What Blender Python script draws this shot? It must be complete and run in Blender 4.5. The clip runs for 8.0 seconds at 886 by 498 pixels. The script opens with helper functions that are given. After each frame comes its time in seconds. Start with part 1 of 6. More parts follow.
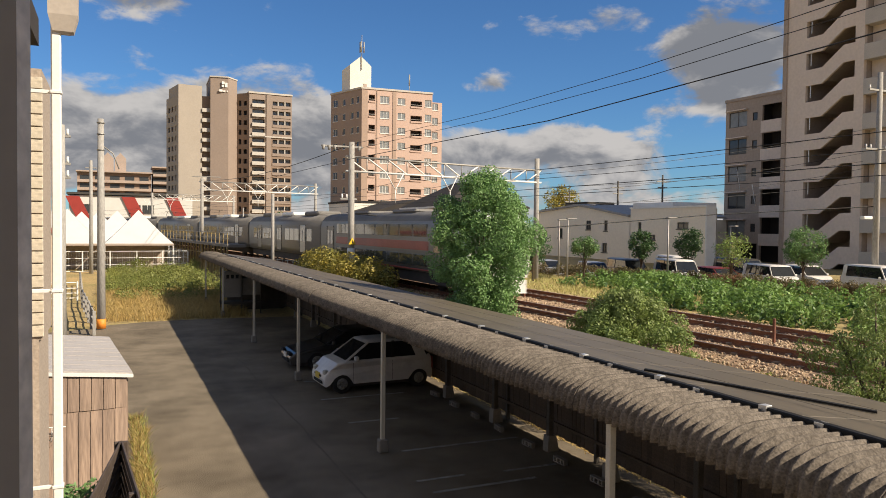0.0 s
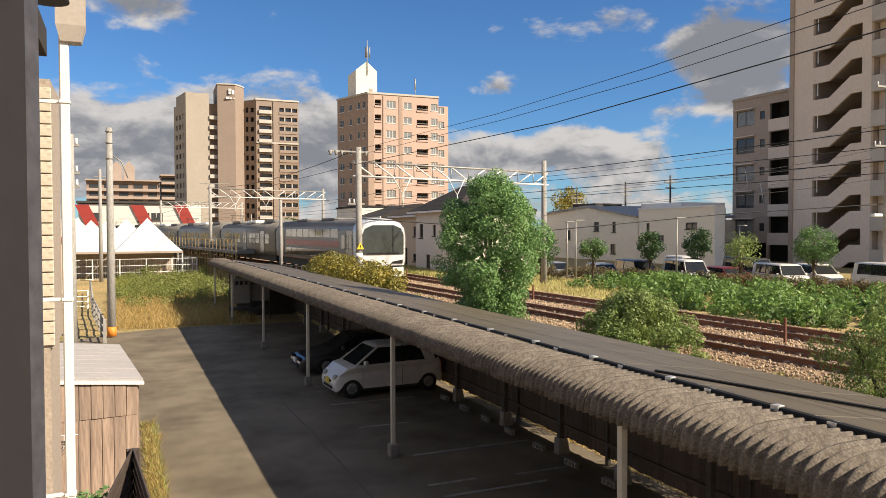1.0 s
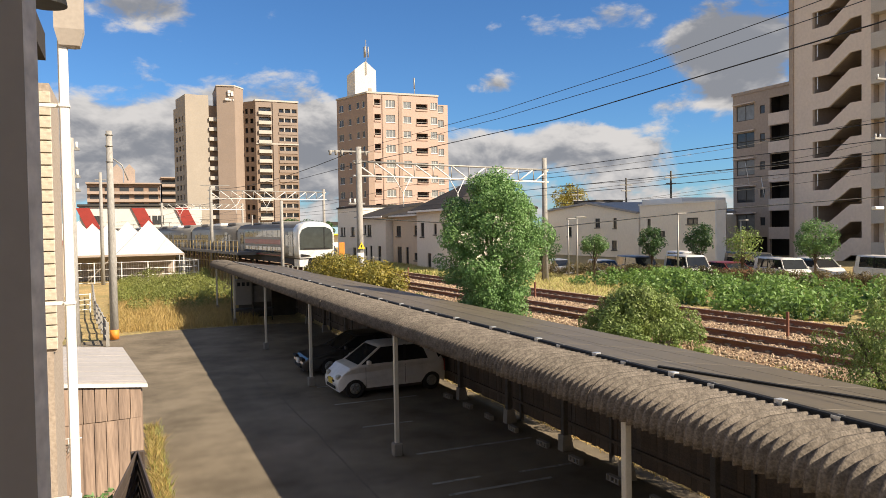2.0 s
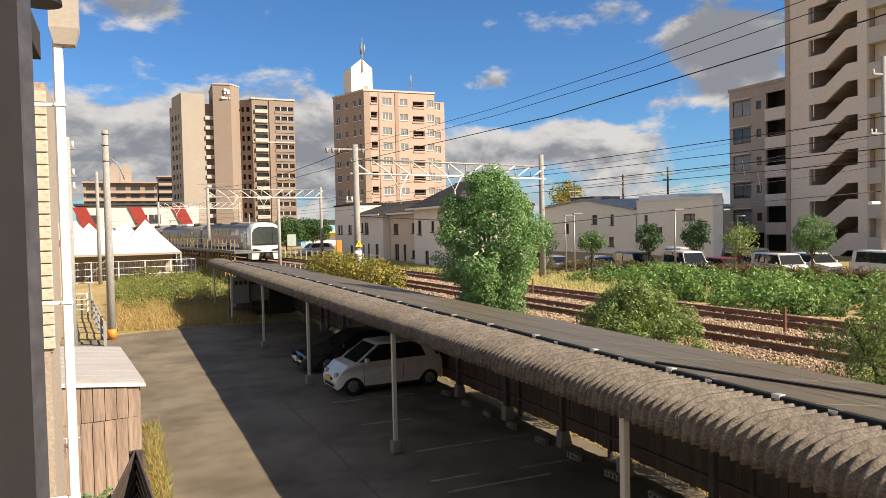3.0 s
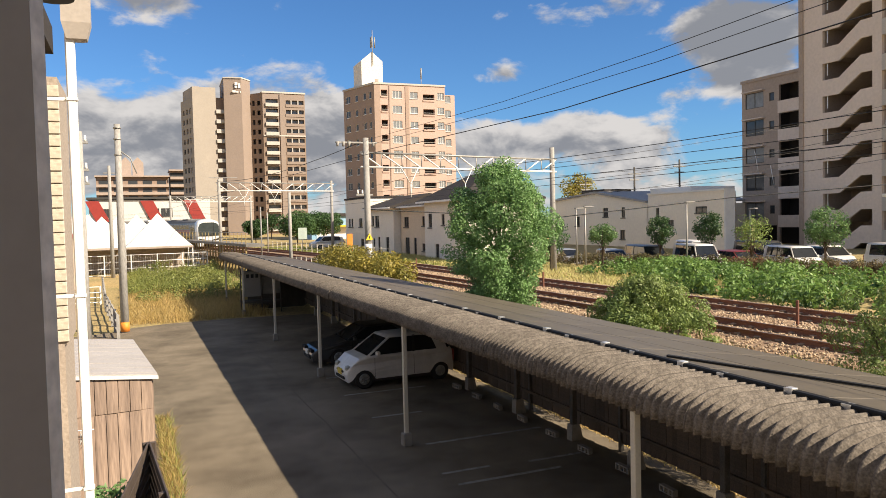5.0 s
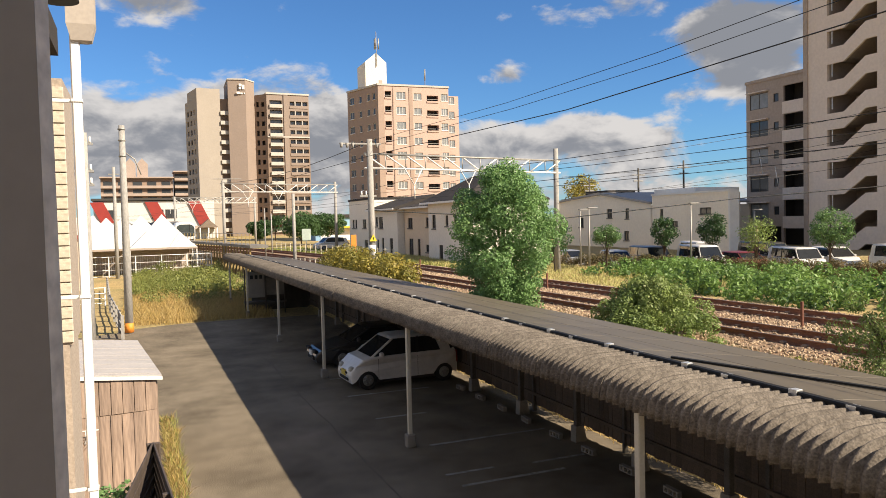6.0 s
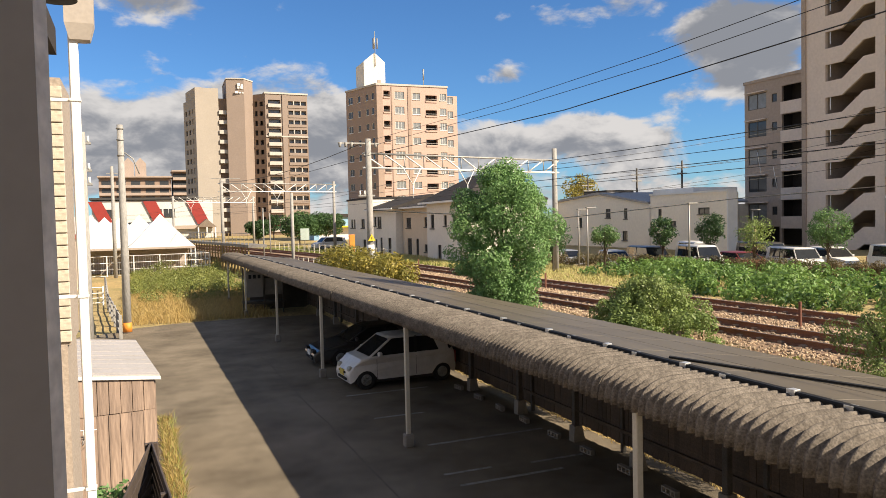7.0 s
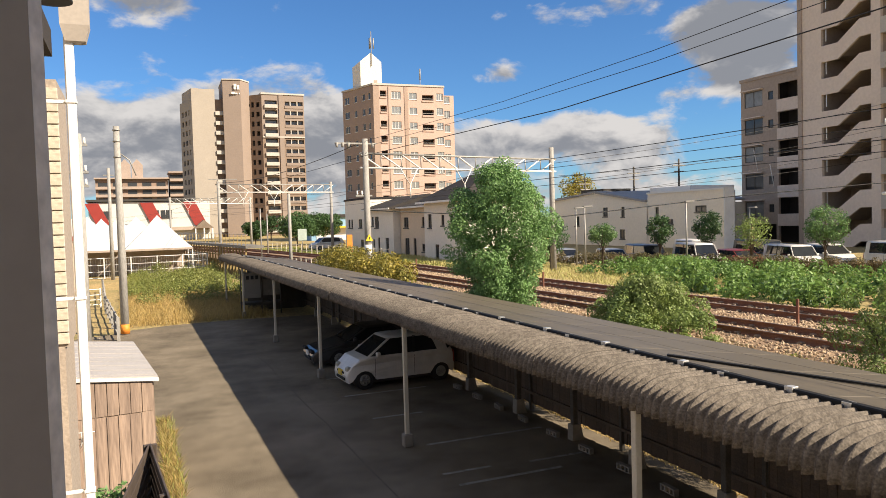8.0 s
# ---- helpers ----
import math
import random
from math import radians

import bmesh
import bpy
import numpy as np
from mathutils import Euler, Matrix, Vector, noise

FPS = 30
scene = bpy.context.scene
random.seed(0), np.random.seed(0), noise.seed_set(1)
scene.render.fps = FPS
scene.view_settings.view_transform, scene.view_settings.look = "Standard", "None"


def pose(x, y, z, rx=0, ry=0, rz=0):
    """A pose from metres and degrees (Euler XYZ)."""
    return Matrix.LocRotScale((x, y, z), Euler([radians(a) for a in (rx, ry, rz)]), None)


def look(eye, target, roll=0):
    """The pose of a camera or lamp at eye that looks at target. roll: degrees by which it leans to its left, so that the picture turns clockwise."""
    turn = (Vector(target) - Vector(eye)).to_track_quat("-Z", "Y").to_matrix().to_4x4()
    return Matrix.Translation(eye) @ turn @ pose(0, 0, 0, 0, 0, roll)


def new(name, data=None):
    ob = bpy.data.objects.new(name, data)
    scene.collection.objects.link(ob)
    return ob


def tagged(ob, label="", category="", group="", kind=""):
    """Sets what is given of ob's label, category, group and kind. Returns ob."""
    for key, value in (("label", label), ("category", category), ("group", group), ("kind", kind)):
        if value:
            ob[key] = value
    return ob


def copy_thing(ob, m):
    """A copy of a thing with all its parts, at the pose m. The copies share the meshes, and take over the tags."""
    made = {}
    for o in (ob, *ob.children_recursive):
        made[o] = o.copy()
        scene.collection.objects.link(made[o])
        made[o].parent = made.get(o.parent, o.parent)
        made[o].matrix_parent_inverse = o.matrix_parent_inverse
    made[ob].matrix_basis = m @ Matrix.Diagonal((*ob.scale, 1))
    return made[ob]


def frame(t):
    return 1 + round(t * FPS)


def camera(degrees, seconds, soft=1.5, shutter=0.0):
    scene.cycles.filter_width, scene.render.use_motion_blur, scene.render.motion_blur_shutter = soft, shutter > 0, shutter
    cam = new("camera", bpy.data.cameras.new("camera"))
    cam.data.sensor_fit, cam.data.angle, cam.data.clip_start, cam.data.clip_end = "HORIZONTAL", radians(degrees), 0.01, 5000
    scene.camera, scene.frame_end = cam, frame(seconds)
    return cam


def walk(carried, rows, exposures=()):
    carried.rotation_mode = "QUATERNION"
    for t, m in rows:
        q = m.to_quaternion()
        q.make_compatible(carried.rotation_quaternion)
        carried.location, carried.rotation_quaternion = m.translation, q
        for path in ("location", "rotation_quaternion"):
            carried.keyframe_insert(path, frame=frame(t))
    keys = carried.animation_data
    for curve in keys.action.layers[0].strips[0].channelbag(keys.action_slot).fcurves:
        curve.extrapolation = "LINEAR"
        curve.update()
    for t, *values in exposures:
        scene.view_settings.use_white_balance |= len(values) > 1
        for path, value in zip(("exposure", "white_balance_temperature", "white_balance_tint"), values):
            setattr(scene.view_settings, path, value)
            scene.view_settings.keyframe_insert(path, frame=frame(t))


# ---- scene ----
# ---------- camera ----------
EYE = (0.0, 0.0, 4.8)
cam = camera(62, 8.0, soft=0.85, shutter=0.5)
walk(cam, [
    (0, pose(*EYE, 88.225, -0.635, -24.084)),
    (0.5, pose(*EYE, 88.399, -0.255, -23.597)),
    (1, pose(*EYE, 88.501, 0.166, -23.486)),
    (1.5, pose(*EYE, 88.464, 0.630, -23.369)),
    (3, pose(*EYE, 88.186, 1.268, -23.619)),
    (3.5, pose(*EYE, 87.893, 1.346, -23.551)),
    (4, pose(*EYE, 87.631, 1.347, -23.318)),
    (4.5, pose(*EYE, 87.619, 1.348, -23.054)),
    (6, pose(*EYE, 87.768, 1.359, -22.512)),
    (6.5, pose(*EYE, 87.765, 1.350, -22.511)),
    (7, pose(*EYE, 87.747, 1.299, -22.629)),
    (7.5, pose(*EYE, 87.711, 1.337, -22.740)),
    (8, pose(*EYE, 87.710, 1.658, -22.829)),
], exposures=[(0, 0.60, 6650, 10), (0.5, 0.64, 6650, 10), (1, 0.80, 6650, 10), (1.6, 0.89, 6650, 10), (3, 0.92, 6650, 10), (8, 0.95, 6650, 10)])

# ---------- light ----------
SUN_AZ = radians(-46)      # from +x towards -y
SUN_EL = radians(36.1)
# clouds: bearing from +y, height, half widths (degrees), weight, greyness
CLOUDS = [(-6, 6.2, 8, 2.9, 1.2, 0.1), (7.5, 7.8, 5.2, 3.3, 1.2, 0.2), (14, 6.6, 4.2, 2.8, 1.1, 0.15), (28.0, 5.9, 6.0, 1.7, 1.0, 0.0),
          (33.5, 6.7, 3.2, 1.4, 0.95, 0.0), (37.5, 5.6, 3.0, 2.2, 1.1, -0.2), (27.7, 10.9, 2.4, 1.1, 0.85, 0.0), (31.5, 14.9, 4.5, 1.7, 0.85, 0.1),
          (37.5, 15.6, 3.0, 1.3, 0.75, 0.2), (44.8, 13.2, 4.8, 2.7, 1.2, 1.0), (45.0, 9.7, 3.4, 1.5, 1.0, 0.1), (1, 15.8, 4.2, 1.4, 0.95, 0.2), (40.0, 8.6, 1.8, 0.9, 0.6, 0.0),
          (1.5, 7.2, 4.0, 2.3, 0.75, 0.0)]
SUN_DIR = Vector((math.cos(SUN_AZ) * math.cos(SUN_EL), math.sin(SUN_AZ) * math.cos(SUN_EL), math.sin(SUN_EL)))


def build_light():
    w = bpy.data.worlds.new("sky")
    scene.world = w
    w.use_nodes = True
    nt = w.node_tree
    nt.nodes.clear()
    N, L = nt.nodes.new, nt.links.new
    out, bg = N("ShaderNodeOutputWorld"), N("ShaderNodeBackground")
    bg.inputs["Strength"].default_value = 0.06
    sky = N("ShaderNodeTexSky")
    sky.sky_type, sky.sun_disc = "NISHITA", False
    sky.sun_elevation, sky.sun_rotation = SUN_EL, math.pi / 2 - SUN_AZ
    sky.altitude, sky.air_density, sky.dust_density, sky.ozone_density = 200, 1.0, 0.25, 3.0
    tint = N("ShaderNodeMix")
    tint.data_type, tint.blend_type = "RGBA", "MULTIPLY"
    tint.inputs[0].default_value = 1.0
    tint.inputs[7].default_value = (0.51, 0.84, 1.18, 1)
    L(sky.outputs[0], tint.inputs[6])
    co = N("ShaderNodeTexCoord")
    sep = N("ShaderNodeSeparateXYZ")
    L(co.outputs["Generated"], sep.inputs[0])

    def op(kind, a, b=None, c=None):
        n = N("ShaderNodeMath")
        n.operation = kind
        for i, v in enumerate((a, b, c)):
            if v is None:
                continue
            if isinstance(v, (int, float)):
                n.inputs[i].default_value = v
            else:
                L(v, n.inputs[i])
        return n.outputs[0]

    def ranged(v, a, b, c, d, smooth=False):
        n = N("ShaderNodeMapRange")
        if smooth:
            n.interpolation_type = "SMOOTHSTEP"
        for i, q in enumerate((a, b, c, d)):
            n.inputs[i + 1].default_value = q
        L(v, n.inputs[0])
        return n.outputs[0]

    # bearing and height of the direction, in degrees
    az = op("MULTIPLY", op("ARCTAN2", sep.outputs[0], sep.outputs[1]), 57.2958)
    el = op("MULTIPLY", op("ARCSINE", sep.outputs[2]), 57.2958)

    def lumps(shift, scale, detail):
        mp = N("ShaderNodeMapping")
        mp.inputs["Scale"].default_value, mp.inputs["Location"].default_value = (1, 1, 1.9), (0.35, 0.1, 0.2 + shift)
        L(co.outputs["Generated"], mp.inputs[0])
        n = N("ShaderNodeTexNoise")
        n.inputs["Scale"].default_value, n.inputs["Detail"].default_value, n.inputs["Roughness"].default_value = scale, detail, 0.56
        n.inputs["Lacunarity"].default_value, n.inputs["Distortion"].default_value = 2.1, 0.25
        L(mp.outputs[0], n.inputs[0])
        return n.outputs[0]
    puff, puff_up, wide = lumps(0, 11, 9), lumps(0.035, 11, 4), lumps(0, 3.2, 3)
    cover, belly = 0.0, 0.0
    for a0, e0, sa, se, w, grey in CLOUDS:
        da, de = op("MULTIPLY", op("SUBTRACT", az, a0), 1 / sa), op("MULTIPLY", op("SUBTRACT", el, e0), 1 / se)
        g = op("MULTIPLY", op("EXPONENT", op("MULTIPLY", op("ADD", op("MULTIPLY", da, da), op("MULTIPLY", de, de)), -1.0)), w)
        cover = op("ADD", g, cover)
        belly = op("ADD", op("MULTIPLY", g, op("SUBTRACT", grey, op("MULTIPLY", de, 0.45))), belly)
    # scattered low cloud along the horizon
    cover = op("ADD", cover, ranged(el, 2.0, 6.5, 0.62, 0.0))
    # open cloud fields in the unseen quarters, added for brighter neutral fill
    cover = op("ADD", cover, ranged(op("ABSOLUTE", op("SUBTRACT", az, 23)), 36, 55, 0.0, 0.6))
    dens = op("ADD", op("ADD", cover, op("MULTIPLY", op("SUBTRACT", puff, 0.5), 2.3)), op("MULTIPLY", op("SUBTRACT", wide, 0.5), 0.7))
    veil = ranged(dens, 0.36, 0.78, 0.0, 1.0, True)
    # bright tops and grey bellies
    grey = op("ADD", op("MULTIPLY", op("SUBTRACT", puff_up, puff), 3.0), belly)
    grey = ranged(op("ADD", grey, op("MULTIPLY", dens, 0.25)), -0.25, 0.85, 0.0, 1.0, True)
    cc = N("ShaderNodeMix"); cc.data_type = "RGBA"
    cc.inputs[6].default_value, cc.inputs[7].default_value = (6.2, 6.05, 6.0, 1), (2.35, 2.5, 2.85, 1)
    L(grey, cc.inputs[0])
    mix = N("ShaderNodeMix"); mix.data_type = "RGBA"
    L(veil, mix.inputs[0]); L(tint.outputs[2], mix.inputs[6]); L(cc.outputs[2], mix.inputs[7])
    L(mix.outputs[2], bg.inputs["Color"]); L(bg.outputs[0], out.inputs[0])
    sun = new("sun", bpy.data.lights.new("sun", "SUN"))
    sun.data.energy, sun.data.angle, sun.data.color = 5.0, radians(0.5), (1.0, 0.87, 0.69)
    sun.matrix_world = look(SUN_DIR * 50, (0, 0, 0))


build_light()


# ---------- materials ----------
def mat(name, c1, c2=None, scale=6.0, rough=0.8, bump=0.0, metal=0.0, fine=40.0, finemix=0.25, stretch=(1, 1, 1), rnd=0.0, coat=0.0, spec=0.5):
    """A surface with stains at one scale and grain at a finer one. rnd: change of value from piece to piece."""
    m = bpy.data.materials.new(name)
    m.use_nodes = True
    nt = m.node_tree
    N, L = nt.nodes.new, nt.links.new
    b = nt.nodes["Principled BSDF"]
    b.inputs["Roughness"].default_value, b.inputs["Metallic"].default_value = rough, metal
    b.inputs["Specular IOR Level"].default_value = spec
    b.inputs["Coat Weight"].default_value = coat
    c2 = c2 or tuple(v * 0.75 for v in c1)
    co, mp = N("ShaderNodeTexCoord"), N("ShaderNodeMapping")
    mp.inputs["Scale"].default_value = stretch
    L(co.outputs["Object"], mp.inputs[0])
    n1, n2 = N("ShaderNodeTexNoise"), N("ShaderNodeTexNoise")
    n1.inputs["Scale"].default_value, n1.inputs["Detail"].default_value, n1.inputs["Roughness"].default_value = scale, 9, 0.66
    n2.inputs["Scale"].default_value, n2.inputs["Detail"].default_value = fine, 3
    L(mp.outputs[0], n1.inputs[0]); L(mp.outputs[0], n2.inputs[0])
    r = N("ShaderNodeMapRange")
    r.inputs[1].default_value, r.inputs[2].default_value = 0.32, 0.68
    L(n1.outputs[0], r.inputs[0])
    a = N("ShaderNodeMix"); a.data_type = "RGBA"
    a.inputs[6].default_value, a.inputs[7].default_value = (*c1, 1), (*c2, 1)
    L(r.outputs[0], a.inputs[0])
    v = N("ShaderNodeMapRange")
    v.inputs[1].default_value, v.inputs[2].default_value = 0.25, 0.75
    v.inputs[3].default_value, v.inputs[4].default_value = 1 - finemix, 1 + finemix
    L(n2.outputs[0], v.inputs[0])
    mul = N("ShaderNodeVectorMath"); mul.operation = "SCALE"
    L(a.outputs[2], mul.inputs[0]); L(v.outputs[0], mul.inputs["Scale"])
    last = mul.outputs[0]
    if rnd:
        oi, gi = N("ShaderNodeObjectInfo"), N("ShaderNodeNewGeometry")
        sm = N("ShaderNodeMath"); sm.operation = "ADD"
        L(oi.outputs["Random"], sm.inputs[0]); L(gi.outputs["Random Per Island"], sm.inputs[1])
        rr = N("ShaderNodeMapRange")
        rr.inputs[1].default_value, rr.inputs[2].default_value = 0, 2
        rr.inputs[3].default_value, rr.inputs[4].default_value = 1 - rnd, 1 + rnd
        L(sm.outputs[0], rr.inputs[0])
        m2 = N("ShaderNodeVectorMath"); m2.operation = "SCALE"
        L(last, m2.inputs[0]); L(rr.outputs[0], m2.inputs["Scale"])
        last = m2.outputs[0]
    L(last, b.inputs["Base Color"])
    if bump:
        bp = N("ShaderNodeBump")
        bp.inputs["Strength"].default_value, bp.inputs["Distance"].default_value = bump, 0.02
        L(n2.outputs[0], bp.inputs["Height"]); L(bp.outputs[0], b.inputs["Normal"])
    return m


def leafmat(name, c1, c2, trans=0.35):
    """Leaves: colour from leaf to leaf, a little light through them."""
    m = mat(name, c1, c2, 0.9, 0.55, 0, fine=6, finemix=0.3, rnd=0.45)
    nt = m.node_tree
    b = nt.nodes["Principled BSDF"]
    tr, mx = nt.nodes.new("ShaderNodeBsdfTranslucent"), nt.nodes.new("ShaderNodeMixShader")
    src = b.inputs["Base Color"].links[0].from_socket
    nt.links.new(src, tr.inputs[0])
    mx.inputs[0].default_value = trans
    nt.links.new(b.outputs[0], mx.inputs[1]); nt.links.new(tr.outputs[0], mx.inputs[2])
    nt.links.new(mx.outputs[0], nt.nodes["Material Output"].inputs[0])
    return m


def glassmat(name, tint, rough=0.05):
    """Dark window glass seen from outside: a glossy sheet over a dim room."""
    return mat(name, tint, None, 2.0, rough, 0, fine=3, finemix=0.1, spec=0.55)


ASPHALT = mat("asphalt", (0.24, 0.20, 0.148), (0.10, 0.083, 0.061), 0.4, 0.95, 0.5, fine=60, finemix=0.6, spec=0.08)
CONCRETE = mat("concrete", (0.27, 0.245, 0.21), (0.17, 0.155, 0.135), 1.6, 0.9, 0.3, fine=30, finemix=0.15)
POLE_C = mat("pole_concrete", (0.36, 0.345, 0.32), (0.27, 0.258, 0.238), 1.5, 0.85, 0.2, fine=25, stretch=(1, 1, 0.25))
SLATE = mat("slate_cement", (0.19, 0.164, 0.137), (0.10, 0.086, 0.072), 7.0, 0.95, 0.5, fine=45, finemix=0.42, spec=0.1, rnd=0.18)
PANEL = mat("solar_glass", (0.115, 0.096, 0.07), (0.095, 0.08, 0.058), 0.8, 0.5, 0, fine=8, finemix=0.1, rnd=0.1, spec=0.3)
BLACK = mat("black_rail", (0.018, 0.018, 0.018), None, 3, 0.65, 0, spec=0.2)
ALU = mat("aluminium", (0.75, 0.75, 0.73), None, 5, 0.35, 0, metal=0.6)
GALV = mat("galvanised_steel", (0.36, 0.35, 0.33), (0.26, 0.25, 0.23), 4, 0.55, 0.1, metal=0.4)
DKSTEEL = mat("weathered_steel", (0.10, 0.09, 0.075), (0.06, 0.05, 0.04), 3, 0.8, 0.3)
CREAM = mat("cream_paint", (0.55, 0.51, 0.42), (0.48, 0.44, 0.36), 2, 0.6, 0.05, finemix=0.07)
WHITE = mat("white_paint", (0.78, 0.77, 0.74), (0.68, 0.67, 0.64), 1.2, 0.5, 0.05, finemix=0.06)
GRASS_G = mat("ground_earth", (0.40, 0.28, 0.12), (0.24, 0.20, 0.075), 0.25, 1.0, 0.6, fine=7, finemix=0.5)
BALLAST = mat("ballast", (0.34, 0.235, 0.145), (0.19, 0.12, 0.072), 1.6, 1.0, 1.0, fine=18, finemix=0.7)
STONE = mat("ballast_stone", (0.52, 0.395, 0.27), (0.29, 0.20, 0.125), 2, 0.95, 0.2, rnd=0.5)
RAILM = mat("rusty_rail", (0.27, 0.12, 0.07), (0.18, 0.078, 0.046), 3, 0.8, 0.2)
RAILTOP = mat("rail_head", (0.30, 0.24, 0.19), None, 3, 0.4, 0, metal=0.7)
SLEEPER = mat("sleeper", (0.17, 0.105, 0.065), (0.11, 0.068, 0.045), 2, 0.95, 0.4, rnd=0.3)
WOODSIDE = mat("weathered_boards", (0.37, 0.27, 0.205), (0.22, 0.16, 0.125), 3, 0.9, 0.4, fine=25, stretch=(1, 1, 0.12), rnd=0.35)
DARKWOOD = mat("dark_boards", (0.075, 0.055, 0.042), (0.05, 0.037, 0.029), 3, 0.7, 0.2, stretch=(1, 1, 0.2), rnd=0.3)
ROOFSHEET = mat("pale_sheet_roof", (0.43, 0.40, 0.38), (0.37, 0.345, 0.325), 1.5, 0.6, 0.1)
FENCEWOOD = mat("old_fence_slats", (0.115, 0.085, 0.06), (0.07, 0.052, 0.038), 2, 0.95, 0.3, rnd=0.3)
TRUNK = mat("bark", (0.12, 0.09, 0.065), (0.07, 0.05, 0.04), 6, 0.95, 0.6)
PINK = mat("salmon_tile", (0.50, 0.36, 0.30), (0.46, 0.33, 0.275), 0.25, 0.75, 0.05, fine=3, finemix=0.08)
# browner and darker than the front tile, with shade mixed into the colour
PINKDK = mat("darkened_salmon_tile", (0.36, 0.265, 0.21), (0.33, 0.24, 0.19), 0.25, 0.75, 0.05, fine=3, finemix=0.08)
TAUPE = mat("taupe_tile", (0.275, 0.215, 0.178), (0.25, 0.195, 0.16), 0.25, 0.75, 0.05, fine=3, finemix=0.08)
TAUPEDK = mat("umber_tile", (0.24, 0.17, 0.125), (0.21, 0.15, 0.11), 0.25, 0.75, 0.05, fine=3, finemix=0.08)
BEIGE = mat("beige_render", (0.37, 0.325, 0.275), (0.335, 0.295, 0.25), 0.2, 0.8, 0.05, fine=3, finemix=0.06)
PALEBAL = mat("pale_balcony", (0.50, 0.465, 0.42), (0.43, 0.40, 0.36), 0.5, 0.6, 0)
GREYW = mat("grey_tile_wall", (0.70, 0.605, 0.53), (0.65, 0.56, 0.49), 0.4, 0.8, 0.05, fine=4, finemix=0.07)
# tile of the wing; also used to paint shade into the stairwell walls
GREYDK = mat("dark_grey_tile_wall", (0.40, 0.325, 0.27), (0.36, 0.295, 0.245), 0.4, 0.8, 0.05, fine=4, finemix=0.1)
HOUSEW = mat("house_siding", (0.82, 0.76, 0.66), (0.77, 0.71, 0.61), 0.4, 0.8, 0.05, fine=5, finemix=0.06)
SALMONH = mat("buff_siding", (0.70, 0.56, 0.41), (0.63, 0.51, 0.37), 0.4, 0.8, 0.05, fine=5, finemix=0.06)
WAREH = mat("warehouse_wall", (0.86, 0.775, 0.645), (0.82, 0.74, 0.61), 0.3, 0.8, 0.03, fine=4, finemix=0.05)
ROOFTILE = mat("dark_roof_tile", (0.055, 0.048, 0.044), (0.04, 0.036, 0.034), 0.8, 0.85, 0.3, spec=0.2)
GLASS = glassmat("window_glass", (0.05, 0.055, 0.06))
GLASSL = glassmat("curtained_glass", (0.25, 0.26, 0.26), 0.12)
# near-black that paints in the shade inside rooms, recesses and balconies
SHADEIN = mat("interior_shade", (0.035, 0.03, 0.028), None, 2, 0.9, 0)
RED = mat("red_cladding", (0.30, 0.03, 0.022), (0.24, 0.025, 0.018), 1, 0.6, 0)
MEMBRANE = mat("white_membrane", (0.58, 0.575, 0.56), (0.53, 0.525, 0.51), 0.5, 0.6, 0, finemix=0.03)
WHITECAR = mat("white_car_paint", (0.74, 0.71, 0.67), None, 2, 0.35, 0, finemix=0.02, coat=0.25)
BLACKCAR = mat("black_car_paint", (0.04, 0.038, 0.036), None, 2, 0.3, 0, finemix=0.02, coat=0.25)
SILVERCAR = mat("silver_car_paint", (0.45, 0.45, 0.45), None, 2, 0.3, 0, metal=0.5, finemix=0.03)
REDCAR = mat("dark_red_car_paint", (0.20, 0.03, 0.025), None, 2, 0.3, 0, finemix=0.03)
CARGLASS = glassmat("car_glass", (0.02, 0.022, 0.024), 0.04)
RUBBER = mat("tyre_rubber", (0.022, 0.021, 0.02), None, 8, 0.85, 0.2)
HUB = mat("wheel_cover", (0.33, 0.33, 0.32), (0.25, 0.25, 0.24), 3, 0.4, 0, metal=0.6)
LAMPGL = mat("lamp_glass", (0.4, 0.39, 0.33), None, 3, 0.4, 0)
ORANGE = mat("orange_paint", (0.75, 0.27, 0.03), (0.6, 0.2, 0.03), 3, 0.6, 0)
YELLOW = mat("yellow_paint", (0.80, 0.55, 0.03), None, 3, 0.6, 0)
PLATE = mat("yellow_plate", (0.75, 0.55, 0.08), None, 3, 0.5, 0)
STEELTR = mat("stainless_body", (0.26, 0.238, 0.205), (0.21, 0.195, 0.17), 0.4, 0.45, 0.03, metal=0.45, fine=12, finemix=0.06, stretch=(1, 0.1, 1))
TRROOF = mat("train_roof", (0.20, 0.19, 0.175), (0.14, 0.13, 0.12), 0.8, 0.8, 0.1)
TRGLASS = glassmat("train_glass", (0.05, 0.06, 0.06), 0.06)
TRWHITE = mat("train_white_nose", (0.78, 0.78, 0.76), None, 1, 0.3, 0, finemix=0.03, coat=0.5)
TRRED = mat("train_red_band", (0.36, 0.07, 0.055), None, 1, 0.4, 0)
UNDER = mat("underframe", (0.035, 0.032, 0.03), (0.06, 0.05, 0.045), 2, 0.85, 0.2)
OCHRE = mat("ochre_steel", (0.34, 0.25, 0.10), (0.25, 0.17, 0.07), 2, 0.8, 0.1)
WIRE = mat("cable", (0.02, 0.02, 0.02), None, 5, 0.6, 0)
FRAMEB = mat("bronze_window_frame", (0.33, 0.295, 0.265), (0.31, 0.275, 0.25), 2, 0.55, 0, finemix=0.04)
# pale colour that paints daylight onto the frame's edge
FRAMEL = mat("lit_frame_edge", (0.8, 0.72, 0.65), None, 3, 0.5, 0)
